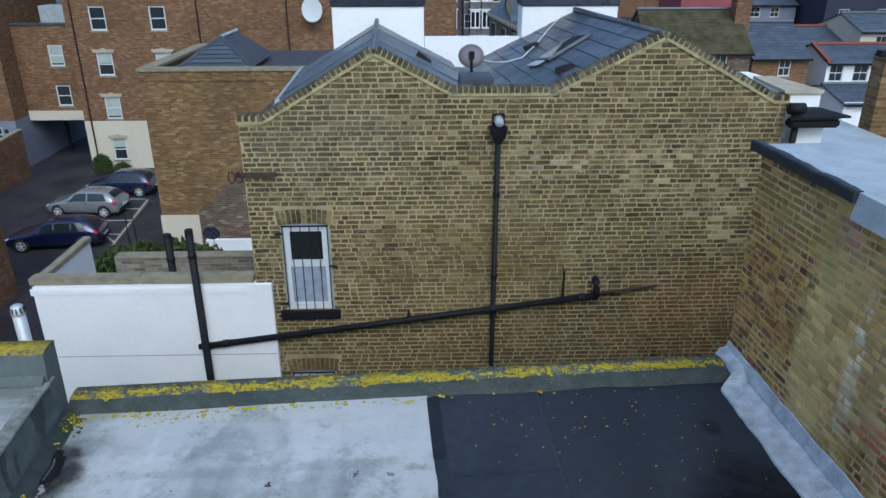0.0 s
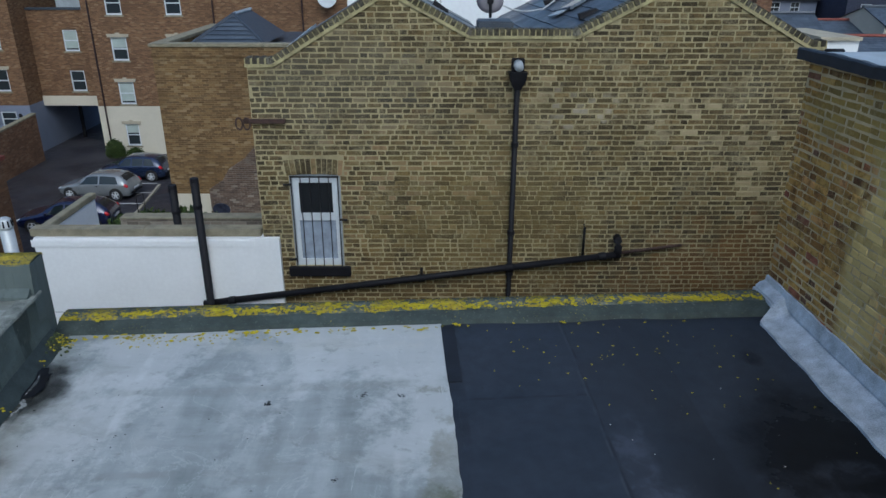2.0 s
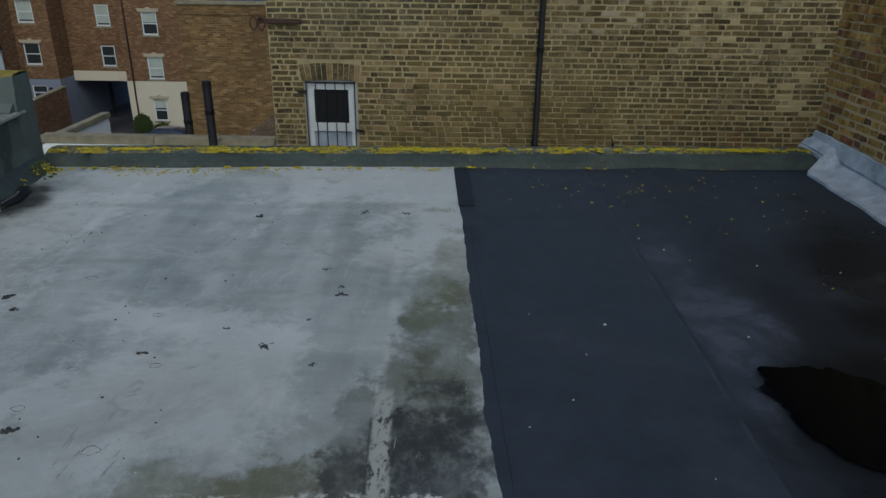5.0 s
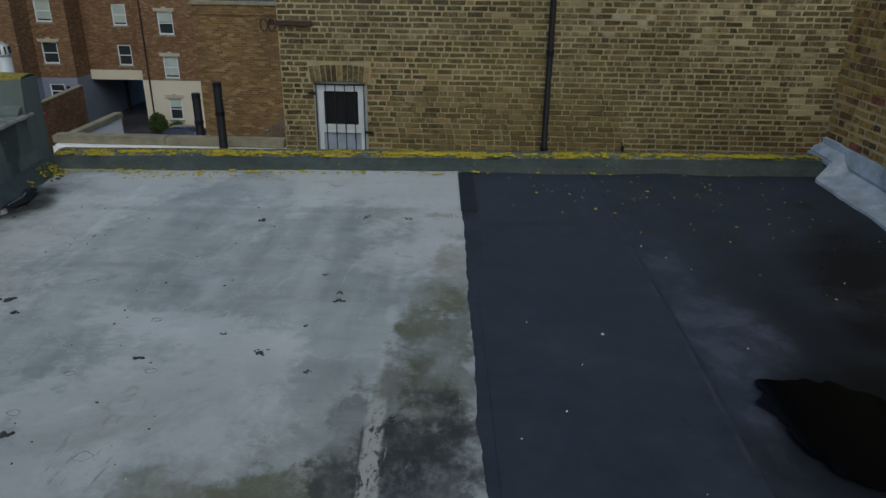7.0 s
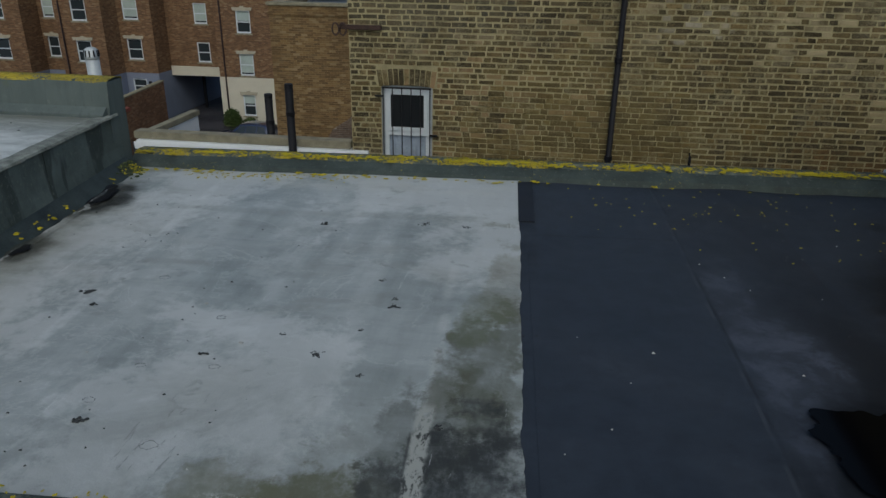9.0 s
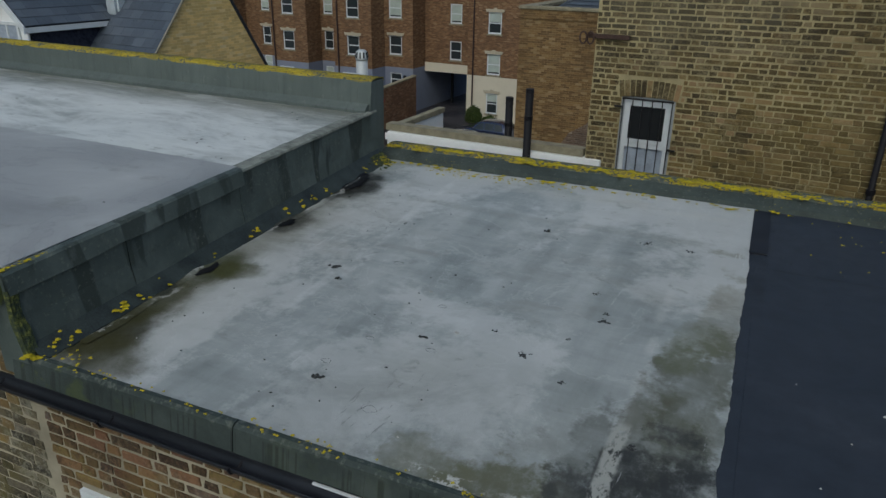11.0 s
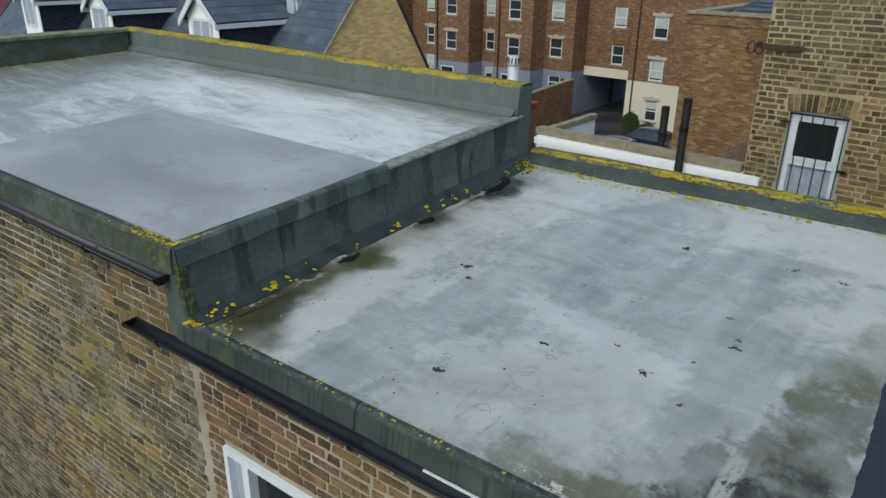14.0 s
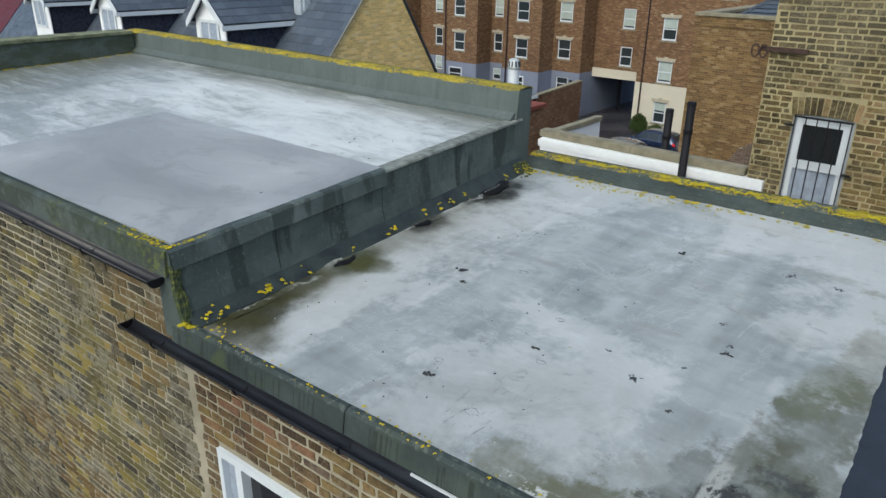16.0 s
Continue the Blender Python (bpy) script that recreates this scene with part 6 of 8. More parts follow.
        ob.matrix_local = Matrix.Translation(((x0 + x1) / 2 + t * (x1 - x0 + 0.1), GY, z1 + 0.125 - 0.12 * t * t)) @ Matrix.Rotation(t * 0.3, 4, "Y")

# pipes on the gable
dp = thing("rainwater_pipe", "black cast-iron downpipe with a hopper head", "downpipe")
smooth(part("pipe", tube([(1.05, GY - 0.09, 1.06), (1.045, GY - 0.09, GROUND)], 0.04, 12), black_plastic, dp))
hb = bmesh.new()
loft([(1.05 - 0.13, GY - 0.2, 1.3), (1.05 + 0.13, GY - 0.2, 1.3), (1.05 + 0.13, GY - 0.01, 1.3), (1.05 - 0.13, GY - 0.01, 1.3)], [(1.05 - 0.11, GY - 0.18, 1.18), (1.05 + 0.11, GY - 0.18, 1.18), (1.05 + 0.11, GY - 0.01, 1.18), (1.05 - 0.11, GY - 0.01, 1.18)], True, hb)
loft([(1.05 - 0.11, GY - 0.18, 1.18), (1.05 + 0.11, GY - 0.18, 1.18), (1.05 + 0.11, GY - 0.01, 1.18), (1.05 - 0.11, GY - 0.01, 1.18)], [(1.05 - 0.05, GY - 0.14, 1.05), (1.05 + 0.05, GY - 0.14, 1.05), (1.05 + 0.05, GY - 0.04, 1.05), (1.05 - 0.05, GY - 0.04, 1.05)], True, hb)
part("hopper", hb, black_plastic, dp, "black hopper head")
smooth(part("outlet", tube([(1.055, GY - 0.2, 1.37), (1.055, GY, 1.39)], [0.062, 0.075], 16), grey_frame, dp, "pale outlet above the hopper"))
part("backplate", box(0.96, 1.15, GY - 0.03, GY - 0.002, 1.28, 1.48, None, 0.01), black_plastic, dp, "black backplate behind the outlet")
for z in (0.2, -1.2, -1.9, -3.0):
    part("collar", tube([(1.05, GY - 0.09, z), (1.05, GY - 0.09, z + 0.07)], 0.056, 12), black_plastic, dp)
sp = thing("soil_pipe", "long black waste pipe running slantwise across the brick wall", "waste pipe")
P = lambda x: -1.745 + (x - 1.0) * 0.1305
smooth(part("pipe", tube([(-3.86, GY - 0.13, P(-3.86)), (2.72, GY - 0.13, P(2.72))], 0.052, 12), black_plastic, sp))
smooth(part("pipe", tube([(2.72, GY - 0.08, P(2.72)), (3.75, GY - 0.06, P(3.75))], [0.03, 0.024], 8), rust_mat, sp, "thin rusted end"))
for x in (-3.4, -0.35, 1.05, 2.5):
    part("collar", tube([(x - 0.05, GY - 0.13, P(x - 0.05)), (x + 0.05, GY - 0.13, P(x + 0.05))], 0.064, 12), black_plastic, sp)
smooth(part("bend", tube([(2.74, GY - 0.13, P(2.74) - 0.04), (2.74, GY - 0.13, P(2.74) + 0.14), (2.74, GY - 0.1, P(2.74) + 0.2), (2.74, GY + 0.02, P(2.74) + 0.24)], 0.062, 12), black_plastic, sp))
smooth(part("vent_pipe", tube([(2.2, GY - 0.08, P(2.2)), (2.2, GY - 0.08, -1.1), (2.2, GY + 0.02, -1.05)], 0.02, 8), black_plastic, sp))
part("clip", box(-0.37, -0.33, GY - 0.15, GY, P(-0.35) + 0.05, P(-0.35) + 0.12), black_plastic, sp)
br = thing("wall_bracket", "rusted iron bracket bar with rings on the wall corner", "wall bracket")
part("bar", box(-2.95, -2.33, GY - 0.06, GY, 0.535, 0.6, None, 0.006), rust_mat, br)
for x in (-3.0, -2.89):
    ring = bmesh.new()
    pts = [(x + 0.05 * math.cos(a), GY - 0.08, 0.54 + 0.085 * math.sin(a)) for a in (i * math.pi / 8 for i in range(17))]
    part("ring", tube(pts, 0.014, 6, ring, False), rust_mat, br)

# ---- white rendered yard building beside the gable ----
shed = thing("white_outbuilding", "white rendered outbuilding with stone copings round its roof terrace", "outbuilding")
part("wall", box(-6.4, -2.57, GY - 0.09, GY - 0.004, GROUND, -1.265), white_render, shed)
part("wall", box(-6.4, -2.84, GY, GY + 0.18, GROUND, -1.265), white_render, shed)
part("render_joint", box(-6.38, -2.59, GY - 0.094, GY - 0.089, -2.562, -2.55), grey_frame, shed, "fine dark joint across the render")
part("ledge", box(-6.44, -2.95, GY - 0.103, GY - 0.092, -1.41, -1.29, None, 0.004), white_render, shed, "white projecting ledge")
part("coping", box(-6.47, -4.7, GY - 0.03, GY + 0.2, -1.26, -1.14, None, 0.012), stone_mat, shed)
part("coping", box(-4.695, -2.86, GY - 0.03, GY + 0.2, -1.26, -1.14, None, 0.012), stone_mat, shed)
part("wall", box(-6.45, -6.34, GY + 0.2, 12.55, GROUND, -1.29), white_render, shed)
part("coping", box(-6.47, -6.32, GY + 0.205, 12.6, -1.29, -1.19, None, 0.012), stone_mat, shed)
part("roof", box(-6.33, -2.85, GY + 0.2, 13.4, -2.6, -2.5), black_felt, shed, "dark flat roof")
part("back_wall", box(-6.35, -2.85, 13.4, 13.65, GROUND, -2.0), pale_far_brick, shed, "pale weathered brick rear wall")
part("coping", box(-6.35, -2.85, 13.38, 13.67, -2.0, -1.97), stone_mat, shed)
for x, y, z0, z1, lab in ((-3.74, GY - 0.17, -8.0, -0.32, "tall black soil stack on the white wall"), (-4.26, 10.92, -2.5, -0.57, "black vent pipe on the outbuilding roof")):
    st = thing("soil_stack", lab, "soil pipe", None, "soil stacks")
    smooth(part("pipe", tube([(x, y, z0), (x, y, z1)], 0.062, 12), black_plastic, st))
    part("collar", tube([(x, y, z1 - 0.42), (x, y, z1 - 0.36)], 0.07, 12), black_plastic, st)
    cap = part("cap", tube([(x, y, z1), (x, y, z1 + 0.02), (x, y, z1 + 0.055), (x, y, z1 + 0.06)], [0.066, 0.066, 0.063, 0.055], 12), black_plastic, st, "domed slotted cap")
    for i in range(6):
        a = math.pi * i / 3
        part("rib", tube([(x + 0.066 * math.cos(a), y + 0.066 * math.sin(a), z1 - 0.06), (x + 0.05 * math.cos(a), y + 0.05 * math.sin(a), z1 + 0.052)], 0.007, 5), black_plastic, cap)

# ---- brown brick building beyond ----
mid = thing("brown_brick_building", "plain orange-brown brick building with a hipped slate roof", "building")
MY = 26.4
part("wall", box(-10.33, -1.5, MY, MY + 0.4, GROUND, -0.28), mid_brick, mid)
part("wall", box(-10.33, -9.93, MY + 0.4, 34, GROUND, -0.28), mid_brick, mid)
part("coping", box(-10.41, -1.5, MY - 0.06, MY + 0.46, -0.28, -0.16, None, 0.02), stone_mat, mid)
part("coping", box(-10.41, -9.85, MY + 0.46, 34, -0.28, -0.16, None, 0.02), stone_mat, mid)
part("string_course", box(-10.37, -1.5, MY - 0.035, MY - 0.003, -0.62, -0.52, None, 0.01), mid_brick, mid, "projecting brick string course")
part("plinth", box(-10.38, -8.86, MY - 0.06, MY - 0.004, GROUND, -5.77), cream_render, mid, "cream painted base")
part("old_wall", solid([(-8.84, MY - 0.2, GROUND), (-8.84, MY - 0.2, -5.55), (-8.3, MY - 0.2, -5.2), (-8.02, MY - 0.2, -4.75), (-7.4, MY - 0.2, -4.35), (-6.75, MY - 0.2, -3.62), (-2.0, MY - 0.2, -3.62), (-2.0, MY - 0.2, GROUND)], (0, 0.19, 0)), old_far_brick, mid, "older dark brick gable scar")
part("roof_deck", box(-9.92, -1.5, MY + 0.41, 34, -0.75, -0.5), lead_dark, mid, "grey flat roof")
hip = bmesh.new()
base = [hip.verts.new(q) for q in ((-9.15, MY + 0.9, -0.3), (-6.5, MY + 0.9, -0.3), (-6.5, 31.5, -0.3), (-9.15, 31.5, -0.3))]
rg = [hip.verts.new(q) for q in ((-7.93, MY + 2.5, 0.63), (-7.93, 31.5, 0.63))]
for q in ((base[0], base[1], rg[0]), (base[1], base[2], rg[1], rg[0]), (base[2], base[3], rg[1]), (base[3], base[0], rg[0], rg[1]), tuple(base[::-1])):
    hip.faces.new(q)
bmesh.ops.recalc_face_normals(hip, faces=hip.faces)
part("hip_roof", hip, lead_dark, mid, "hipped roof of dark slate")
hip_up = Vector((0, 1.6, 0.93))
hip_front = bmesh.new()
for j in range(7):
    k0, k1 = j / 7, (j + 1) / 7
    xa, xb, xc, xd = -9.1 + 1.17 * k0, -6.55 - 1.38 * k0, -6.55 - 1.38 * k1, -9.1 + 1.17 * k1
    p0, p1 = Vector((0, MY + 0.9, -0.3)) + hip_up * k0, Vector((0, MY + 0.9, -0.3)) + hip_up * min(1, k1 + 0.02)
    solid([(xa, p0.y - 0.03, p0.z + 0.05), (xb, p0.y - 0.03, p0.z + 0.05), (xc, p1.y, p1.z + 0.012), (xd, p1.y, p1.z + 0.012)], (0, 0.01, -0.02), hip_front)
part("slating", hip_front, slate_mat, mid, "blue-grey slate courses on the hip end")
for q in (((-9.15, MY + 0.9, -0.26), (-7.93, MY + 2.5, 0.66)), ((-6.5, MY + 0.9, -0.26), (-7.93, MY + 2.5, 0.66)), ((-7.93, MY + 2.5, 0.66), (-7.93, 31.5, 0.66))):
    part("hip_ridge", tube(q, 0.07, 6), lead_mat if q[0][0] == -7.93 else lead_dark, mid)

# ---- blocks of flats ----
FY, BD, BRIDGE = 45.5, 1.75, 47.3
flats = thing("apartment_block", "four-storey brown brick flats with white sash windows", "apartment block")
RIGHT_ROWS = ((2.0, False), (-0.71, False), (-3.41, True), (-6.12, True))
LEFT_ROWS = ((2.37, False), (-0.2, True), (-2.76, True), (-5.33, True))
WIN = [(x, z, 0.97, 1.4, lin) for x in (-19.74, -16.13) for z, lin in RIGHT_ROWS] + [(-19.77, -8.8, 0.86, 1.42, True)]
WIN += [(x, z, w, 1.36, lin) for x, w in ((-27.53, 1.05), (-33.44, 0.82), (-39.5, 0.8)) for z, lin in LEFT_ROWS]
WIN += [(-27.5, -7.55, 1.0, 0.95, False), (-33.45, -7.5, 0.75, 0.9, False), (-39.5, -7.3, 0.75, 1.1, False)]
OPEN = [(x - w / 2, x + w / 2, z, z + h) for x, z, w, h, _ in WIN]
BRIDGE_WIN = [(-23.55, z, 0.93, 1.34) for z in (-3.08, -5.63)]
part("wall", wall_cells(-21.7, 2, -6.24, 7.0, FY, FY + 0.35, OPEN), flat_brick, flats)
part("wall", box(-21.7, -21.36, FY + 0.36, 54, GROUND, 7.0), flat_brick, flats)
part("wall", wall_cells(-48, -26.08, -6.2, 7.0, FY, FY + 0.35, OPEN), flat_brick, flats)
part("wall", box(-26.42, -26.08, FY + 0.36, 54, -6.2, 7.0), flat_brick, flats, "brick return wall beside the bridge")
part("bridge_wall", wall_cells(-26.07, -21.71, -5.92, -0.55, BRIDGE, BRIDGE + 0.3, [(x - w / 2, x + w / 2, z, z + h) for x, z, w, h in BRIDGE_WIN]), flat_brick, flats, "brick storeys bridging the archway")
part("bridge_coping", box(-26.07, -21.71, BRIDGE - 0.07, BRIDGE + 0.5, -0.55, -0.42, None, 0.02), lead_dark, flats, "dark lead-covered coping")
part("bridge_roof", box(-26.07, -21.71, BRIDGE + 0.52, 52, -0.9, -0.75), lead_dark, flats)
part("bridge_plant_room", box(-25.4, -23.6, BRIDGE + 2.6, 51.5, -0.75, 0.45, None, 0.03), lead_mat, flats, "grey lead-clad box on the bridge roof")
part("bridge_back", box(-26.07, -21.71, 54, 54.3, -6.3, -0.9), flat_brick, flats)
part("ground_floor_wall", wall_cells(-21.72, -9, GROUND, -6.25, FY - 0.03, FY + 0.35, OPEN), cream_render, flats, "cream rendered ground floor")
part("ground_floor_wall", wall_cells(-48, -26.06, GROUND, -6.21, FY - 0.03, FY + 0.35, OPEN), blue_render, flats, "grey-blue rendered ground floor")
part("beam", box(-26.06, -21.73, BRIDGE - 0.08, BRIDGE + 0.32, -6.55, -5.925), cream_render, flats, "pale beam over the archway")
part("arch_side", box(-26.4, -26.06, FY + 0.36, 56, GROUND, -6.21), blue_render, flats)
part("arch_side", box(-21.7, -21.36, FY + 0.36, 56, GROUND, -6.3), blue_render, flats)
part("arch_ceiling", box(-26.05, -21.73, BRIDGE + 0.33, 54, -6.5, -6.35), blue_render, flats)
part("roof", box(-48, -26.08, FY, 54, 7.0, 7.4), slate_mat, flats)
part("roof", box(-21.7, 2, FY, 54, 7.0, 7.4), slate_mat, flats)
for x, z, w, h in BRIDGE_WIN:
    sash_window(flat(x, BRIDGE + 0.06, z), w, h, "sash_window", None, 0.9 if z > -5 else 0.0, 0.06, False)
for a, c, col in ((-49.0, -41.5, -43.0), (-37.4, -34.15, -35.89), (-31.7, -28.45, -30.03)):
    bw = [(col, z, 1.05, 1.36, lin) for z, lin in LEFT_ROWS]
    part("bay_wall", wall_cells(a, c, -6.2, 7.0, FY - BD, FY - BD + 0.3, [(x - w / 2, x + w / 2, z, z + h) for x, z, w, h, _ in bw]), flat_brick, flats, "projecting brick bay")
    part("bay_side", box(a, a + 0.3, FY - BD + 0.3, FY - 0.04, -6.2, 7.0), flat_brick, flats)
    part("bay_side", box(c - 0.3, c, FY - BD + 0.3, FY - 0.04, -6.2, 7.0), flat_brick, flats)
    part("bay_base", box(a - 0.02, c + 0.02, FY - BD - 0.02, FY - 0.04, GROUND, -6.21), blue_render, flats, "grey-blue rendered base")
    part("bay_room", box(a + 0.31, c - 0.31, FY - BD + 0.55, FY - BD + 0.6, -6.1, 4.0), room_mat, flats)
    for x, z, w, h, lin in bw:
        sash_window(flat(x, FY - BD + 0.06, z), w, h, "sash_window", None, (0.4, 0.85, 0.0)[int(abs(x + z)) % 3], 0.06, lin)
    sash_window(flat(col - 0.3, FY - BD - 0.07, -7.55), 1.3, 0.95, "sash_window", dark_glass, 0.0, 0.06, False)
for i, (x, z, w, h, lin) in enumerate(WIN):
    sash_window(flat(x, FY + (0.06 if z > -6.5 else 0.03), z), w, h, "sash_window", None, (0.0, 0.0, 0.45, 0.9)[i % 4] if z > -8 else 0.4, 0.06, lin)
part("room", box(-48, -26.43, FY + 0.6, FY + 0.65, GROUND, 4.5), room_mat, flats)
part("room", box(-21.35, 2, FY + 0.6, FY + 0.65, -6.2, 4.5), room_mat, flats)
part("room", box(-26.05, -21.73, BRIDGE + 0.6, BRIDGE + 0.65, -5.9, -0.95), room_mat, flats)
part("room", box(-21.3, -9, FY + 0.6, FY + 0.65, GROUND, -6.3), room_mat, flats)
part("ventilator", tube([(-26.75, FY - 0.06, -6.85), (-26.75, FY - 0.03, -6.85)], 0.13, 12), black_plastic, flats, "round black wall vent")
for x, y in ((-21.25, FY), (-13.7, FY), (-8.3, FY), (-31.3, FY - BD), (-37.22, FY - BD)):
    part("drainpipe", tube([(x, y - 0.1, 7.0), (x, y - 0.1, GROUND)], 0.05, 8), brown_pipe, flats, "dark brown drainpipe")
gate = thing("archway_gate", "dark open steel gate with upright bars inside the archway", "gate")
for x in (-25.2, -23.5):
    part("post", box(x - 0.09, x + 0.09, 50.0, 50.18, GROUND, -6.5), black_iron, gate)
for x0, x1 in ((-23.4, -21.75),):
    part("rail", box(x0, x1, 50.05, 50.11, -7.0, -6.9), black_iron, gate)
    part("rail", box(x0, x1, 50.05, 50.11, GROUND + 0.15, GROUND + 0.25), black_iron, gate)
    for i in range(9):
        x = x0 + 0.1 + i * 0.18
        part("bar", box(x - 0.02, x + 0.02, 50.06, 50.1, GROUND + 0.25, -6.75), black_iron, gate)
d2 = thing("satellite_dish", "round white satellite dish on the brown wall", "satellite dish", pose(-6.68, FY - 0.7, 0.5))
db = bmesh.new()
bmesh.ops.create_uvsphere(db, u_segments=24, v_segments=12, radius=1.0)
for v in db.verts:
    v.co = Vector((v.co.x * 0.62, v.co.z * 0.03 + 0.1 * (1 - min(1, v.co.x ** 2 + v.co.y ** 2)), v.co.y * 0.72))
smooth(part("reflector", db, white_pvc, d2))
part("arm", tube([(0, 0, 0), (0, 0.7, -0.1)], 0.05, 8), galv_mat, d2)

# ---- parked cars ----


def car(name, label, m, paint, length=3.7, height=1.42, three_door=False):
    """A hatchback: one rounded skin of cross-sections, panes set on it, wheels with spoked rims, lamps. Front towards -x."""
    t = thing(name, label, "car", m, "parked cars")
    f, k = -length / 2, height / 1.46
    # along the car: share of length, underside, waist, top, half width, half width of the top
    spine = [(0.0, 0.34, 0.5, 0.53, 0.55, 0.4), (0.012, 0.25, 0.58, 0.62, 0.7, 0.5), (0.05, 0.2, 0.66, 0.71, 0.79, 0.6), (0.13, 0.19, 0.74, 0.8, 0.84, 0.66), (0.235, 0.19, 0.83, 0.9, 0.855, 0.68),
             (0.29, 0.19, 0.86, 0.98, 0.86, 0.67), (0.36, 0.19, 0.88, 1.2, 0.86, 0.63), (0.43, 0.19, 0.895, 1.38, 0.86, 0.6), (0.5, 0.19, 0.905, 1.44, 0.86, 0.585), (0.62, 0.19, 0.915, 1.46, 0.86, 0.58),
             (0.75, 0.19, 0.925, 1.44, 0.855, 0.57), (0.85, 0.2, 0.935, 1.38, 0.845, 0.55), (0.9, 0.2, 0.94, 1.28, 0.835, 0.55), (0.95, 0.22, 0.94, 1.06, 0.82, 0.58), (0.97, 0.23, 0.9, 0.95, 0.8, 0.6), (0.988, 0.25, 0.72, 0.76, 0.77, 0.6), (1.0, 0.34, 0.55, 0.57, 0.66, 0.5)]
    cols = list(zip(*spine))

    def at(q):
        return [float(np.interp(q, cols[0], c)) for c in cols[1:]]

    def skin(q, h, out=0.0):
        """A place on the side of the cabin: share of length, share of the way from waist to roof rail."""
        zb, belt, roof, w, wr = at(q)
        zr = belt + (roof - belt) * 0.9
        return f + q * length, (w * 0.955 + (wr - w * 0.955) * h) + out, (belt + (zr - belt) * h) * k

    body = bmesh.new()
    rings = []
    for i in range(49):
        q = i / 48
        q = q * q * (3 - 2 * q) * 0.35 + q * 0.65
        zb, belt, roof, w, wr = at(q)
        half = [(0.0, zb), (w * 0.8, zb), (w * 0.95, zb + 0.08), (w * 0.99, zb + (belt - zb) * 0.4), (w, zb + (belt - zb) * 0.66), (w * 0.985, zb + (belt - zb) * 0.86), (w * 0.955, belt), (wr, belt + (roof - belt) * 0.9), (wr * 0.86, belt + (roof - belt) * 0.98), (wr * 0.5, roof + 0.012), (0.0, roof + 0.018)]
        ring = [(y, z) for y, z in half] + [(-y, z) for y, z in half[-2:0:-1]]
        rings.append([body.verts.new((f + q * length, y, z * k)) for y, z in ring])
    n = len(rings[0])
    for a, b in zip(rings, rings[1:]):
        for i in range(n):
            body.faces.new((a[i], a[(i + 1) % n], b[(i + 1) % n], b[i]))
    body.faces.new(rings[0])
    body.faces.new(rings[-1][::-1])
    bmesh.ops.recalc_face_normals(body, faces=body.faces)
    smooth(part("body", body, paint, t))
    for s in (-1, 1):
        for q0, q1, r0, r1 in (((0.325, 0.585, 0.43, 0.585), (0.605, 0.86, 0.605, 0.815)) if three_door else ((0.325, 0.52, 0.43, 0.52), (0.54, 0.7, 0.54, 0.7), (0.715, 0.87, 0.715, 0.815))):
            b = bmesh.new()
            rows = []
            for i in range(7):
                e = i / 6
                rows.append([b.verts.new((x, s * y, z)) for x, y, z in (skin((q0 + (q1 - q0) * e) * (1 - h) + (r0 + (r1 - r0) * e) * h, 0.06 + 0.84 * h, 0.006) for h in (0.0, 0.33, 0.66, 1.0))])
            for a, c in zip(rows, rows[1:]):
                for i in range(3):
                    b.faces.new((a[i], c[i], c[i + 1], a[i + 1]))
            smooth(part("side_window", b, car_glass, t))
    for name_w, q0, q1 in (("windscreen", 0.285, 0.432), ("rear_window", 0.942, 0.862)):
        b = bmesh.new()
        rows = []
        for i in range(7):
            q = q0 + (q1 - q0) * i / 6
            zb, belt, roof, w, wr = at(q)
            rows.append([b.verts.new((f + q * length + (-0.012 if q0 < 0.5 else 0.012), wr * 0.93 * j / 3, (roof + 0.02 - 0.045 * (abs(j) / 3) ** 3) * k)) for j in range(-3, 4)])
        for a, c in zip(rows, rows[1:]):
            for i in range(6):
                b.faces.new((a[i], a[i + 1], c[i + 1], c[i]))
        smooth(part(name_w, b, car_glass, t))
    for q in (0.185, 0.815):
        x = f + q * length
        w0 = at(q)[3]
        for s in (-1, 1):
            # dark discs put the shade of the arch and behind the spokes into colour
            part("wheel_arch_shade", tube([(x, s * (w0 - 0.12), 0.33), (x, s * (w0 + 0.004), 0.33)], 0.355, 24), tyre_mat, t, "dark disc painted as the shaded wheel arch")
            w = smooth(part("wheel", tube([(x, s * (w0 - 0.15), 0.3), (x, s * (w0 - 0.01), 0.3), (x, s * (w0 + 0.018), 0.3)], [0.3, 0.3, 0.275], 24), tyre_mat, t))
            part("rim", tube([(x, s * (w0 + 0.01), 0.3), (x, s * (w0 + 0.024), 0.3)], 0.215, 20), black_iron, w, "black disc painted as the shade behind the spokes")
            for i in range(5):
                a = 2 * math.pi * i / 5 + 0.3
                part("spoke", tube([(x, s * (w0 + 0.028), 0.3), (x + 0.2 * math.cos(a), s * (w0 + 0.026), 0.3 + 0.2 * math.sin(a))], [0.05, 0.03], 6), alloy_mat, w, "alloy spoke")
            part("rim_edge", tube([(x + 0.2 * math.cos(a), s * (w0 + 0.022), 0.3 + 0.2 * math.sin(a)) for a in (2 * math.pi * i / 20 for i in range(21))], 0.018, 5), alloy_mat, w)
    for s in (-1, 1):
        hl = bmesh.new()
        bmesh.ops.create_uvsphere(hl, u_segments=12, v_segments=8, radius=1.0)
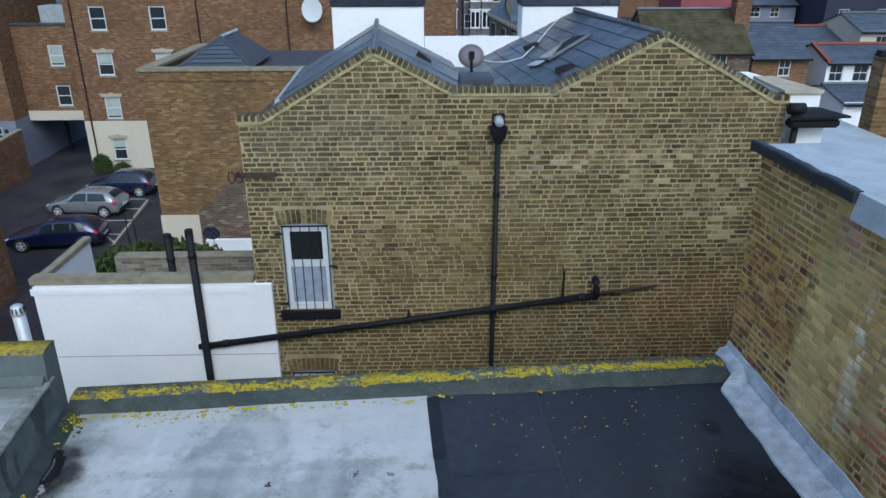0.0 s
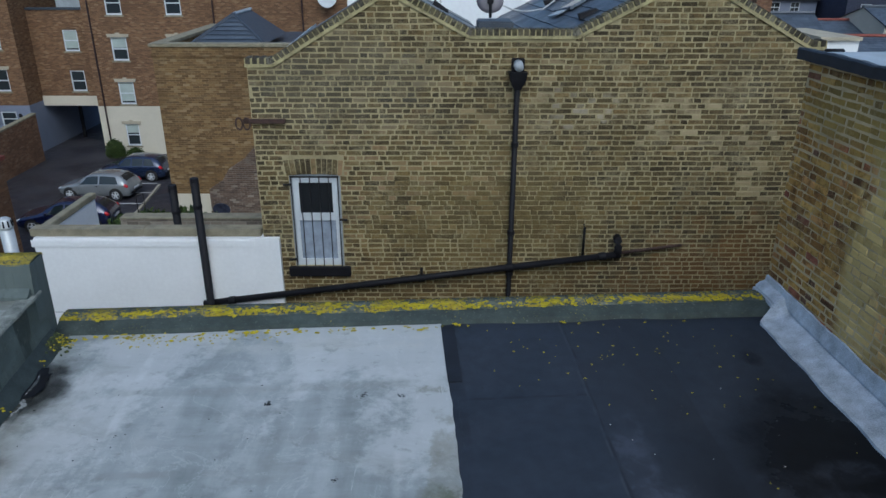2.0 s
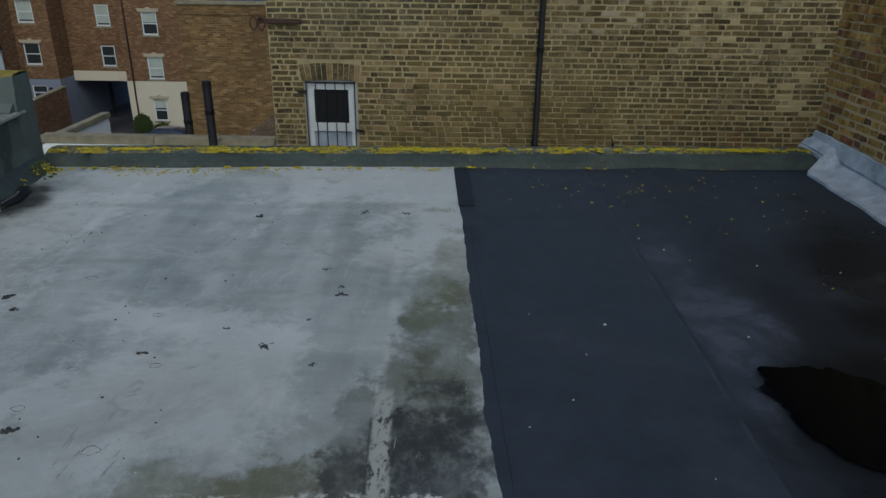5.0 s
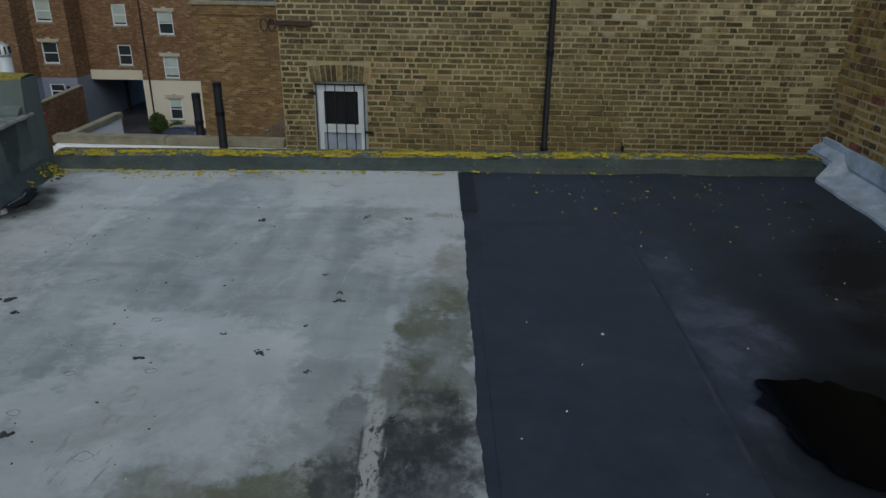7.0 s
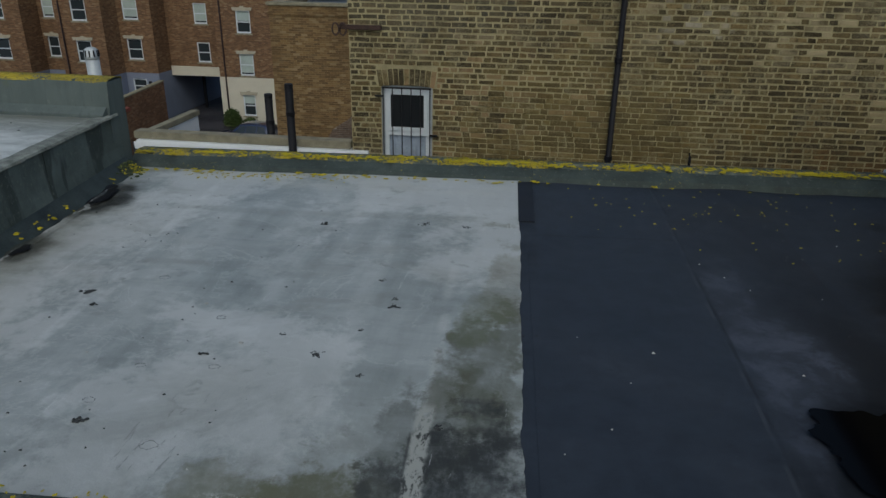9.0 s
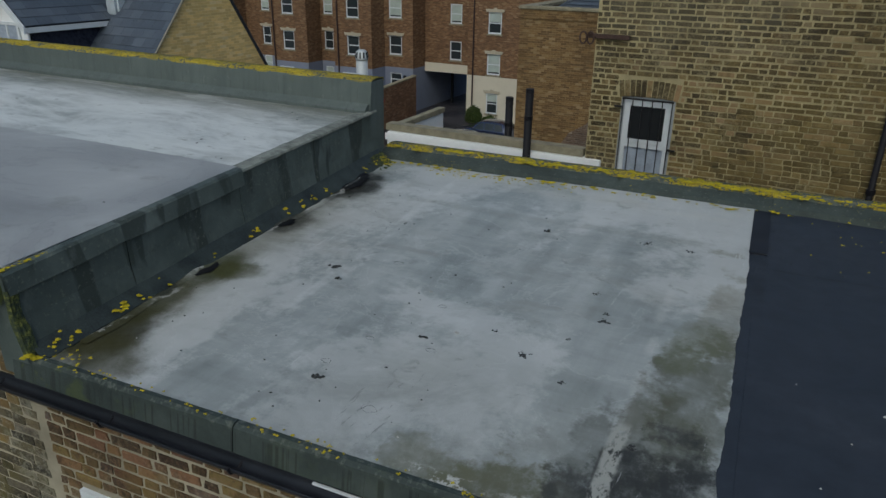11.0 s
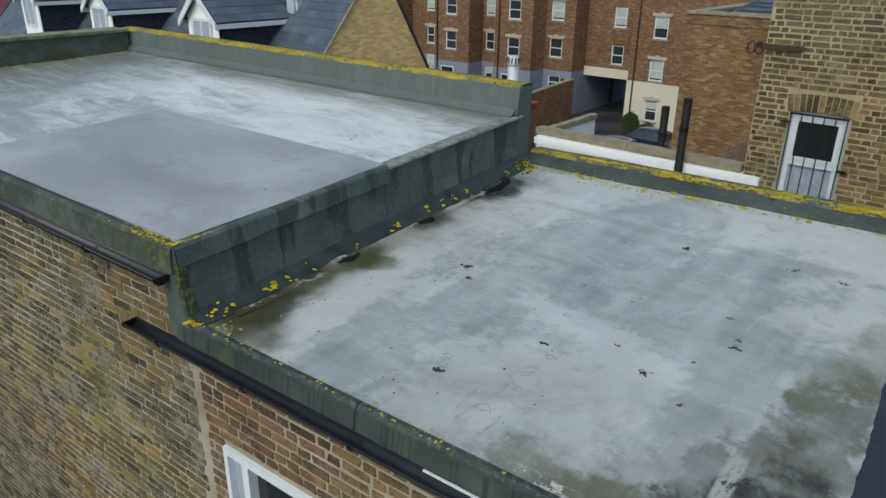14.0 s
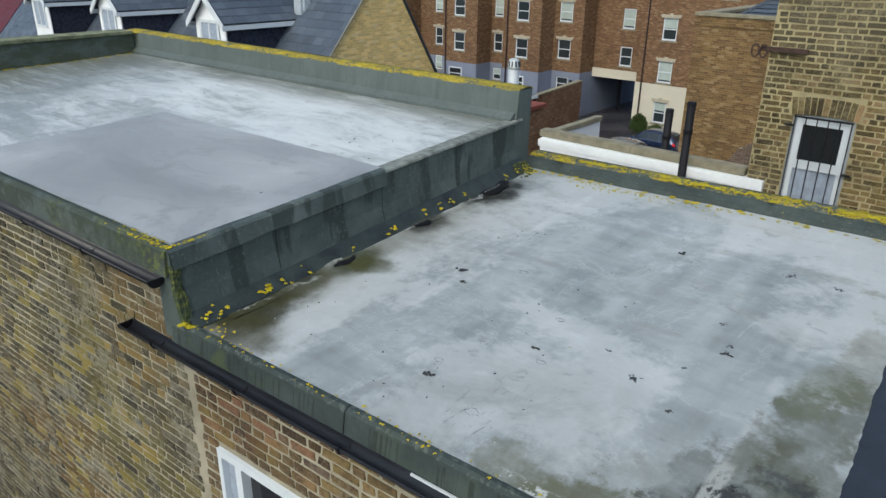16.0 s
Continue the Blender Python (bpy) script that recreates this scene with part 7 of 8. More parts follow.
        for v in hl.verts:
            v.co = Vector((f + 0.05 * length + v.co.x * 0.15 + v.co.y * s * -0.06, s * 0.62 + v.co.y * 0.14, 0.63 * k + v.co.z * 0.06 + v.co.x * 0.03))
        smooth(part("headlamp", hl, lamp_white, t))
        tl = bmesh.new()
        bmesh.ops.create_uvsphere(tl, u_segments=12, v_segments=8, radius=1.0)
        for v in tl.verts:
            v.co = Vector((f + 0.955 * length + v.co.x * 0.13, s * 0.72 + v.co.y * 0.1, 0.85 * k + v.co.z * 0.11 - v.co.x * 0.04))
        smooth(part("tail_lamp", tl, lamp_red, t))
        part("mirror", box(f + 0.335 * length, f + 0.335 * length + 0.12, s * 0.91 - 0.08, s * 0.91 + 0.08, 0.92 * k, 1.03 * k, None, 0.035), paint, t)
        part("door_handle", box(f + 0.55 * length, f + 0.55 * length + 0.14, s * 0.855 - 0.012, s * 0.855 + 0.012, 0.75, 0.78), black_plastic, t)
        for q in ((0.325, 0.6) if three_door else (0.325, 0.53, 0.71)):
            zb, belt, roof, w, wr = at(q)
            part("door_gap", tube([(f + q * length, s * (w * 0.955 + 0.004), belt * k), (f + q * length, s * (w + 0.002), 0.62 * k), (f + q * length + 0.01, s * (w * 0.99 + 0.003), 0.42)], 0.005, 4), black_iron, t)
    part("bumper", box(-f - 0.05, -f + 0.03, -0.62, 0.62, 0.3, 0.48, None, 0.035), black_plastic, t, "dark bumper")
    part("number_plate", box(-f + 0.02, -f + 0.035, -0.26, 0.26, 0.52, 0.62), white_pvc, t)
    return t


car("hatchback_car", "dark navy blue hatchback parked in the yard", pose(-17.75, 32.3, GROUND, 0, 0, 5), car_paint("navy_paint", (0.008, 0.014, 0.065)), 4.4, 1.38)
car("hatchback_car", "silver grey small hatchback parked in the yard", pose(-18.3, 36.95, GROUND, 0, 0, -5), car_paint("silver_paint", (0.3, 0.32, 0.335)), 4.0, 1.36, True)
car("hatchback_car", "steel blue hatchback parked by the cream wall", pose(-17.7, 40.35, GROUND, 0, 0, -4), car_paint("steel_blue_paint", (0.02, 0.034, 0.085)), 3.95, 1.38)
for x, y, l in ((-17.3, 39.05, 1.2), (-17.3, 37.38, 1.6), (-17.4, 35.56, 1.85), (-17.1, 33.55, 1.75)):
    tagged(part("parking_line", box(x, x + l, y - 0.05, y + 0.05, GROUND + 0.004, GROUND + 0.008), line_mat), "white painted parking bay line", "road marking", "parking lines")
tagged(part("parking_line", solid([(-16.03, 33.3, GROUND + 0.004), (-15.95, 33.38, GROUND + 0.004), (-15.15, 32.48, GROUND + 0.004), (-15.23, 32.4, GROUND + 0.004)], (0, 0, 0.005)), line_mat), "worn white painted bay line", "road marking", "parking lines")
tagged(part("kerb_edging", solid([(-15.0, 31.9, GROUND), (-15.12, 31.9, GROUND), (-15.85, 38.6, GROUND), (-15.73, 38.6, GROUND)], (0, 0, 0.11)), pale_stone), "thin concrete edging along the parking bays", "kerb", "", "structure")
fence = thing("hoop_barrier", "thin dark metal hoop barrier by the parking bays", "barrier")
part("hoop", tube([(-14.4, 32.25, GROUND), (-14.4, 32.25, GROUND + 1.5), (-14.36, 32.3, GROUND + 1.58), (-14.16, 32.4, GROUND + 1.58), (-14.12, 32.42, GROUND + 1.5), (-14.12, 32.42, GROUND)], 0.025, 6), black_iron, fence)
part("brace", tube([(-14.4, 32.26, GROUND + 1.1), (-14.12, 32.4, GROUND + 1.1)], 0.015, 6), black_iron, fence)


def clump(name, label, x, y, z, rx, ry, rz, count, leaf, seed, cat="shrub"):
    """A shrub of many small leaves round short twigs."""
    r = random.Random(seed)
    t = thing(name, label, cat, pose(x, y, z))
    verts, faces = [], []
    for _ in range(count):
        a, e, d = r.uniform(0, 6.283), math.asin(r.uniform(-0.25, 1)), r.uniform(0.55, 1.0) * (0.85 + 0.3 * noise.noise((r.random() * 5, seed, 1)))
        c = Vector((rx * d * math.cos(a) * math.cos(e), ry * d * math.sin(a) * math.cos(e), rz * (0.25 + 0.75 * d * math.sin(e))))
        q = Euler((r.uniform(0, 6), r.uniform(0, 6), r.uniform(0, 6))).to_matrix()
        base = len(verts)
        s = leaf * r.uniform(0.6, 1.3)
        for p in ((-s, 0, 0), (0, -s * 0.5, s * 0.15), (s, 0, 0), (0, s * 0.5, s * 0.15)):
            verts.append(tuple(c + q @ Vector(p)))
        faces.append((base, base + 1, base + 2, base + 3))
    me = bpy.data.meshes.new("foliage")
    me.from_pydata(verts, [], faces)
    me.materials.append(hedge_mat)
    ob = new("foliage", me)
    ob.parent = t
    ob["kind"] = "stuff"
    tw = bmesh.new()
    for i in range(7):
        a = i * 0.9
        tube([(0, 0, -0.05), (rx * 0.3 * math.cos(a), ry * 0.3 * math.sin(a), rz * 0.4), (rx * 0.6 * math.cos(a), ry * 0.6 * math.sin(a), rz * 0.75)], [0.03, 0.02, 0.008], 5, tw)
    part("twigs", tw, soil_mat, t)
    return t


clump("round_bush", "clipped dark green bush by the cream wall", -20.6, 44.4, GROUND, 0.72, 0.6, 1.4, 5000, 0.055, 3)
clump("round_bush", "small low green bush by the cream wall", -19.4, 44.5, GROUND, 0.6, 0.5, 0.75, 800, 0.08, 4)
for i, (x, y, z, r) in enumerate(((-8.1, 17.2, -4.6, 0.8), (-7.3, 17.1, -4.4, 0.8), (-6.5, 17.2, -4.4, 0.85), (-5.7, 17.1, -4.5, 0.75))):
    clump("hedge_bush", "loose green ivy hedge behind the terrace", x, y, z, r, r * 0.7, 1.45, 1500, 0.09, 20 + i)
tagged(part("ivy_wall", box(-8.9, -5.0, 16.9, 17.3, GROUND, -4.2), old_far_brick), "brick garden wall under the ivy", "wall", "", "structure")
tagged(part("bank", loft([(-12.5, 19, GROUND), (-12.5, 19.5, GROUND + 1.2), (-14.6, 31, GROUND + 0.5), (-14.8, 32, GROUND)], [(-2.5, 19, GROUND), (-2.5, 19.5, GROUND + 1.6), (-2.5, 29, GROUND + 1.4), (-2.5, 30, GROUND)]), soil_mat), "overgrown earth bank behind the yards", "ground", "", "structure")

# ---- terrace with dormers ----
row = thing("dormer_terrace", "terrace of houses with slate roof and a yellow brick gable end", "terraced houses")
GX = -16.0
EV, AP, BK = (12.3, -2.9), (16.24, 1.48), (19.4, -3.4)
part("gable_wall", solid([(GX, EV[0], GROUND), (GX, EV[0], EV[1]), (GX, AP[0], AP[1]), (GX, BK[0], BK[1]), (GX, BK[0], GROUND)], (-0.35, 0, 0)), yellow_far_brick, row, "yellow brick gable end")
part("front_wall", box(-60, GX - 0.36, EV[0] + 0.1, EV[0] + 0.4, GROUND, EV[1] - 0.1), yellow_far_brick, row)
d = Vector((0, AP[0] - EV[0], AP[1] - EV[1]))
slates("slating", (-39, EV[0] - 0.05, EV[1] + 0.02), (1, 0, 0), d, 39 + GX + 0.06, d.length, slate_mat, row, (0.42, 0.3), 7, "blue-grey slates")
slates("tiling", (-60, EV[0] - 0.05, EV[1] + 0.02), (1, 0, 0), d, 20.9, d.length, maroon, row, (0.42, 0.3), 9, "dark maroon tiles")
d = Vector((0, AP[0] - BK[0], AP[1] - BK[1]))
slates("slating", (-60, BK[0] + 0.05, BK[1] + 0.02), (1, 0, 0), d, 44.06, d.length, slate_mat, row, (0.42, 0.3), 8)
part("verge", solid([(GX + 0.08, EV[0], EV[1] + 0.02), (GX + 0.08, AP[0], AP[1] + 0.02), (GX + 0.08, AP[0], AP[1] + 0.08), (GX + 0.08, EV[0], EV[1] + 0.08)], (-0.1, 0, 0)), pale_stone, row, "pale verge strip")
slope = (AP[1] - EV[1]) / (AP[0] - EV[0])
for cx in (-19.3, -25.7, -31.7):
    dm = thing("dormer_window", "white gabled dormer window with dark slate cheeks", "dormer", None, "dormers")
    y0, zt = 12.2, -0.12
    zb, w = zt - 1.25, 0.78
    yb = EV[0] + (zt - EV[1]) / slope
    for s in (-1, 1):
        part("cheek", solid([(cx + s * w, y0, EV[1]), (cx + s * w, y0, zt), (cx + s * w, yb, zt)], (-s * 0.08, 0, 0)), navy_slate, dm, "dark slate-hung cheek")
    part("front", solid([(cx - w, y0 - 0.04, zb - 0.6), (cx - w, y0 - 0.04, zt), (cx, y0 - 0.04, zt + 0.68), (cx + w, y0 - 0.04, zt), (cx + w, y0 - 0.04, zb - 0.6)], (0, 0.1, 0)), white_render, dm, "white boarded front")
    part("window_frame", wall_cells(cx - 0.5, cx + 0.5, zb + 0.1, zt - 0.08, y0 - 0.1, y0 - 0.05, [(cx - 0.42, cx - 0.03, zb + 0.18, zt - 0.16), (cx + 0.03, cx + 0.42, zb + 0.18, zt - 0.16)]), white_pvc, dm)
    part("pane", box(cx - 0.42, cx - 0.03, y0 - 0.07, y0 - 0.06, zb + 0.18, zt - 0.16), net_and_reflection_mat, dm)
    part("pane", box(cx + 0.03, cx + 0.42, y0 - 0.07, y0 - 0.06, zb + 0.18, zt - 0.16), net_and_reflection_mat, dm)
    for s in (-1, 1):
        e, a = Vector((cx + s * (w + 0.2), 0, zt - 0.16)), Vector((cx, 0, zt + 0.76))
        up_s = (a - e)
        part("barge_board", solid([(e.x, y0 - 0.26, e.z), (a.x, y0 - 0.26, a.z), (a.x, y0 - 0.26, a.z - 0.24), (e.x, y0 - 0.26, e.z - 0.18)], (0, 0.05, 0)), white_pvc, dm, "white barge board")
        slates("slating", (e.x, y0 - 0.2, e.z + 0.02), (0, 1, 0), up_s, (yb - y0) + 0.75, up_s.length, slate_mat, dm, (0.42, 0.28), 11)
        part("fascia", box(min(e.x, e.x - s * 0.05), max(e.x, e.x - s * 0.05), y0 - 0.2, yb - 0.1, e.z - 0.16, e.z - 0.02), white_pvc, dm, "white eaves board")
    x = cx - 1.55
    part("party_coping", solid([(x, 12.1, EV[1] + 0.1), (x, AP[0], AP[1] + 0.12), (x, AP[0], AP[1] + 0.34), (x, 12.1, EV[1] + 0.32)], (0.26, 0, 0)), red_tile, row, "red tiled party wall coping")
lead_p = thing("lead_flashing_cap", "pale lead cap at the dormer roof end", "flashing")
part("cap", box(-18.6, -18.1, 14.7, 15.1, -0.5, 0.6, None, 0.08), lead_mat, lead_p)

# yard walls and garages below the flats
gw = thing("garden_wall", "red brick boundary wall beside the drive", "wall", None, "", "structure")
part("wall", solid([(-24.9, 38.3, GROUND), (-24.9, 43.9, GROUND), (-24.9, 43.9, -6.42), (-24.9, 38.3, -6.72)], (-0.25, 0, 0)), red_far_brick, gw)
part("coping", solid([(-24.86, 38.25, -6.72), (-24.86, 43.9, -6.42), (-24.86, 43.9, -6.34), (-24.86, 38.25, -6.64)], (-0.33, 0, 0)), stone_mat, gw)
gg = thing("garage", "low garage with maroon doors and grey roof", "garage")
part("wall", box(-30.5, -25.0, 34.2, 38.2, GROUND, -6.72), red_far_brick, gg)
part("door", box(-25.0, -24.93, 34.6, 37.6, GROUND, -7.0), maroon, gg, "maroon boarded garage doors")
part("roof", box(-30.8, -24.8, 34.0, 38.24, -6.72, -6.6), lead_dark, gg)
part("verge", box(-24.79, -24.7, 34.0, 38.24, -6.76, -6.58), white_pvc, gg, "white roof edge")
for i in range(2):
    for j in range(2):
        part("door_pane", box(-24.92, -24.89, 34.9 + 1.5 * i + j * 0.55, 35.3 + 1.5 * i + j * 0.55, -7.6, -7.2), white_pvc, gg)
ext = thing("red_roof_extension", "low red-edged flat roof behind the gable end", "extension")
part("wall", box(-27, -17, 24, 27, GROUND, -4.6), red_far_brick, ext)
part("roof", box(-27.1, -16.9, 23.9, 27.1, -4.6, -4.45), red_tile, ext, "red tiled edge")

flue = thing("flue_terminal", "pale metal flue with a slotted cowl behind the parapet", "flue", pose(-3.735, 5.87, 0.71))
smooth(part("pipe", tube([(0, 0, -1.6), (0, 0, 0.0)], 0.056, 16), galv_mat, flue))
smooth(part("cowl", tube([(0, 0, -0.005), (0, 0, 0.01), (0, 0, 0.075), (0, 0, 0.09)], [0.06, 0.06, 0.052, 0.03], 16), galv_mat, flue, "slotted white cowl"))
for i in range(10):
    a = 2 * math.pi * i / 10
    part("slot", tube([(0.0595 * math.cos(a), 0.0595 * math.sin(a), 0.015), (0.053 * math.cos(a), 0.053 * math.sin(a), 0.07)], 0.007, 5), black_plastic, flue)

# ---- houses in the distance ----


def cottage(name, label, x0, x1, y, z_eave, z_ridge, depth, wall_m, roof_m, windows=(), ridge_m=None, chimney=None):
    """A plain pitched house: front towards -y, ridge along x."""
    t = thing(name, label, "house", None, "distant houses")
    openings = [(x - w / 2, x + w / 2, z, z + h) for x, z, w, h in windows]
    part("wall", wall_cells(x0, x1, GROUND - 3, z_eave, y, y + 0.3, openings), wall_m, t)
    for x in (x0, x1 - 0.3):
        part("gable", solid([(x, y + 0.31, GROUND - 3), (x, y + 0.31, z_eave), (x, y + depth / 2, z_ridge - 0.05), (x, y + depth, z_eave), (x, y + depth, GROUND - 3)], (0.3, 0, 0)), wall_m, t)
    d = Vector((0, depth / 2 + 0.25, z_ridge - z_eave + 0.1))
    slates("slating", (x0 - 0.1, y - 0.25, z_eave - 0.1), (1, 0, 0), d, x1 - x0 + 0.2, d.length, roof_m, t, (0.6, 0.35), int(x0 * 7) % 50)
    d2v = Vector((0, -depth / 2 - 0.25, z_ridge - z_eave + 0.1))
    slates("slating", (x0 - 0.1, y + depth + 0.25, z_eave - 0.1), (1, 0, 0), d2v, x1 - x0 + 0.2, d2v.length, roof_m, t, (0.9, 0.6), 3)
    part("ridge", tube([(x0 - 0.1, y + depth / 2, z_ridge + 0.05), (x1 + 0.1, y + depth / 2, z_ridge + 0.05)], 0.14, 6), ridge_m or slate_mat, t)
    part("gutter", box(x0 - 0.1, x1 + 0.1, y - 0.36, y - 0.24, z_eave - 0.22, z_eave - 0.1), black_plastic, t)
    if openings:
        part("room", box(x0 + 0.3, x1 - 0.3, y + 0.5, y + 0.55, GROUND, z_eave), room_mat, t)
    for x, z, w, h in windows:
        sash_window(flat(x, y + 0.06, z), w, h, "sash_window", None, 0.0, 0.06, False, 1)
    if chimney:
        cx, cm = chimney
        c = thing("chimney_stack", "brick chimney stack with clay pots on a distant roof", "chimney", None, "chimney stacks")
        part("chimney_body", box(cx - 0.7, cx + 0.7, y + depth / 2 - 0.5, y + depth / 2 + 0.5, z_ridge - 0.8, z_ridge + 1.6), cm, c)
        part("crown", box(cx - 0.8, cx + 0.8, y + depth / 2 - 0.6, y + depth / 2 + 0.6, z_ridge + 1.6, z_ridge + 1.8), cm, c)
        for px in (-0.4, 0.0, 0.4):
            part("pot", tube([(cx + px, y + depth / 2, z_ridge + 1.8), (cx + px, y + depth / 2, z_ridge + 2.4)], [0.16, 0.13], 10), red_tile, c)
    return t


cottage("terraced_house", "brown brick house with a mossy roof", 15.5, 22.7, 50, -2.75, -0.2, 7, old_far_brick, moss_roof, [(20.6, -4.2, 0.9, 1.25)])
cottage("terraced_house", "brown brick house with a slate roof", 22.85, 26.85, 50, -3.12, -1.1, 7, flat_brick, slate_mat, [(25.2, -4.45, 0.85, 1.2)])
cottage("terraced_house", "white rendered house with slate roof and red ridge", 28.2, 36, 50, -3.45, -2.57, 5, white_render, slate_mat, [(28.95, -4.85, 1.0, 1.25), (30.7, -4.85, 1.1, 1.25), (33.5, -4.85, 1.0, 1.25)], red_tile)
cottage("lean_to_house", "white rear extension with a slate lean-to roof", 27.6, 36, 46, -5.5, -4.85, 6, white_render, slate_mat, [(29.4, -8.0, 0.9, 1.2)])
cottage("terraced_house", "slate roofed house with red ridge tiles", 28, 38.8, 62, -3.6, -2.55, 7, old_far_brick, slate_mat, (), red_tile)
cottage("terraced_house", "dusky red painted house", 25.0, 30.5, 72, 1.6, 3.4, 7, dusky_red, slate_mat, [(25.6, -0.1, 0.9, 1.2), (27.3, -0.1, 1.0, 1.2)])
cottage("terraced_house", "grey rendered house in the distance", 33.5, 40.5, 80, -1.6, 0.0, 8, blue_render, slate_mat, [(36.0, -3.0, 1.2, 1.1), (38.2, -3.0, 1.0, 1.1)])
cottage("terraced_house", "dark slate roofed house in the distance", 41, 54, 75, 2.0, 4.5, 9, navy_slate, slate_mat, [(43, -3.2, 1.1, 1.4), (47, -3.2, 1.1, 1.4)], None, (46, red_far_brick))
cottage("terraced_house", "cream house in the distance", 36.2, 44, 60, -2.4, -1.3, 7, cream_render, slate_mat, [(38, -4.0, 1.0, 1.2)])
cottage("bay_terrace", "grey brick terrace with tall white bays in the distance", 4.7, 12, 86, 1.5, 4.5, 9, grey_far_brick, slate_mat, [(x, z, 0.9, 1.6) for x in (5.2, 6.8, 8.4) for z in (-4.6, -1.7)])
cottage("bay_terrace", "grey terrace house in the distance", -4, 4.6, 88, 2.5, 5.5, 9, grey_far_brick, slate_mat, [(x, z, 0.9, 1.6) for x in (1.0, 2.8) for z in (-4.0, -1.0)])
cottage("terraced_house", "yellow brick house with grey roof in the distance", 8, 16, 66, -2.8, 1.2, 8, yellow_far_brick, slate_mat, [(10, -4.6, 1.0, 1.4), (12.5, -4.6, 1.0, 1.4)])
for i in range(9):
    cottage("far_terrace", "row of far houses with slate roofs", -20 + i * 26, 4 + i * 26, 130 + (i % 3) * 14, 4 + (i % 2) * 2, 9 + (i % 2) * 2, 12, (old_far_brick, cream_render, red_far_brick)[i % 3], slate_mat)

verge = thing("verge_tiles", "red clay verge tiles along the slate roof edge", "roof tiles")
part("tiles", solid([(28.05, 49.7, -3.5), (28.3, 49.7, -3.5), (28.3, 52.5, -2.5), (28.05, 52.5, -2.5)], (0, 0, 0.14)), red_tile, verge)
rc = thing("chimney_stack", "red brick chimney stack with a stepped crown", "chimney", None, "chimney stacks")
part("chimney_body", box(22.1, 23.2, 52.2, 53.2, -2.5, 0.7), red_far_brick, rc)
part("crown", box(22.0, 23.3, 52.1, 53.3, 0.7, 0.95), red_far_brick, rc)
for px in (22.35, 22.95):
    part("pot", tube([(px, 52.7, 0.95), (px, 52.7, 1.4)], [0.17, 0.14], 10), red_tile, rc)
for x in (3.3, 5.95, 7.25):
    by = thing("window_bay", "white painted bay of tall windows on the far terrace", "bay window", None, "bays")
    for z in (-7.4, -4.5, -1.6):
        part("bay_frame", wall_cells(x - 0.55, x + 0.55, z, z + 2.0, 84.9, 85.1, [(x - 0.45, x - 0.06, z + 0.15, z + 1.8), (x + 0.06, x + 0.45, z + 0.15, z + 1.8)]), white_render, by, "white window frame")
        part("pane", box(x - 0.46, x + 0.46, 85.12, 85.16, z + 0.14, z + 1.82), dark_glass, by)
        part("spandrel", box(x - 0.6, x + 0.6, 84.95, 85.9, z - 0.9, z - 0.02), grey_far_brick, by, "grey brick panel between the windows")
        part("hood", box(x - 0.66, x + 0.66, 84.82, 85.9, z + 2.0, z + 2.14), white_render, by, "white stone hood")
gh = thing("gabled_villa", "cream and brown villa with a broad slate roof in the distance", "house", None, "distant houses")
part("roof", solid([(6.24, 72.0, -1.7), (8.45, 76.0, -0.5), (10.5, 75.0, -0.4), (8.82, 62.5, -2.6)], (0, 0, -0.15)), slate_mat, gh, "slate roof slope")
part("wall", solid([(6.4, 72.0, GROUND), (6.4, 72.0, -1.9), (8.82, 63.0, -2.8), (8.82, 63.0, GROUND)], (0.4, 0.2, 0)), pale_far_brick, gh)
part("fascia", solid([(6.22, 71.95, -2.0), (6.22, 71.95, -1.72), (8.8, 62.5, -2.62), (8.8, 62.5, -2.95)], (-0.1, -0.05, 0)), pale_stone, gh, "pale eaves board")
for e in (0.12, 0.4, 0.7):
    x, y, z = 6.32 + 2.42 * e, 72.0 - 9.0 * e, -2.35 - 0.9 * e
    part("window_surround", solid([(x, y, z - 1.5), (x, y, z), (x + 0.28, y - 1.04, z - 0.1), (x + 0.28, y - 1.04, z - 1.6)], (-0.08, -0.03, 0)), pale_stone, gh, "pale window surround")
    part("pane", solid([(x - 0.04, y - 0.2, z - 1.4), (x - 0.04, y - 0.2, z - 0.15), (x + 0.15, y - 0.9, z - 0.22), (x + 0.15, y - 0.9, z - 1.47)], (-0.08, -0.03, 0)), dark_glass, gh)

# eaves box and flue beyond the neighbour's roof
eb = thing("eaves_return", "white boxed eaves with black gutter at the house corner", "eaves")
part("parapet", solid([(5.57, GY + 0.27, 1.0), (6.05, GY + 0.27, 1.0), (5.8, 13.0, 1.0), (5.5, 13.0, 1.0)], (0, 0, 0.7)), white_render, eb)
part("coping", solid([(5.45, GY + 0.22, 1.7), (6.06, GY + 0.22, 1.7), (5.9, 12.2, 1.7), (5.55, 12.2, 1.7)], (0, 0, 0.05)), pale_stone, eb, "pale coping")
part("gutter", box(5.39, 6.15, GY - 0.24, GY - 0.04, 1.27, 1.4, None, 0.03), black_plastic, eb)
part("gutter_lip", solid([(5.37, GY - 0.28, 1.4), (6.26, GY - 0.28, 1.43), (6.0, GY + 0.2, 1.47), (5.58, GY + 0.2, 1.47)], (0, 0, 0.03)), black_plastic, eb)
smooth(part("downpipe", tube([(5.53, GY - 0.12, 1.3), (5.53, GY - 0.12, -6)], 0.05, 10), black_plastic, eb))
smooth(part("hopper", tube([(5.37, GY - 0.15, 1.55), (5.6, GY - 0.15, 1.55)], 0.085, 14), black_plastic, eb))
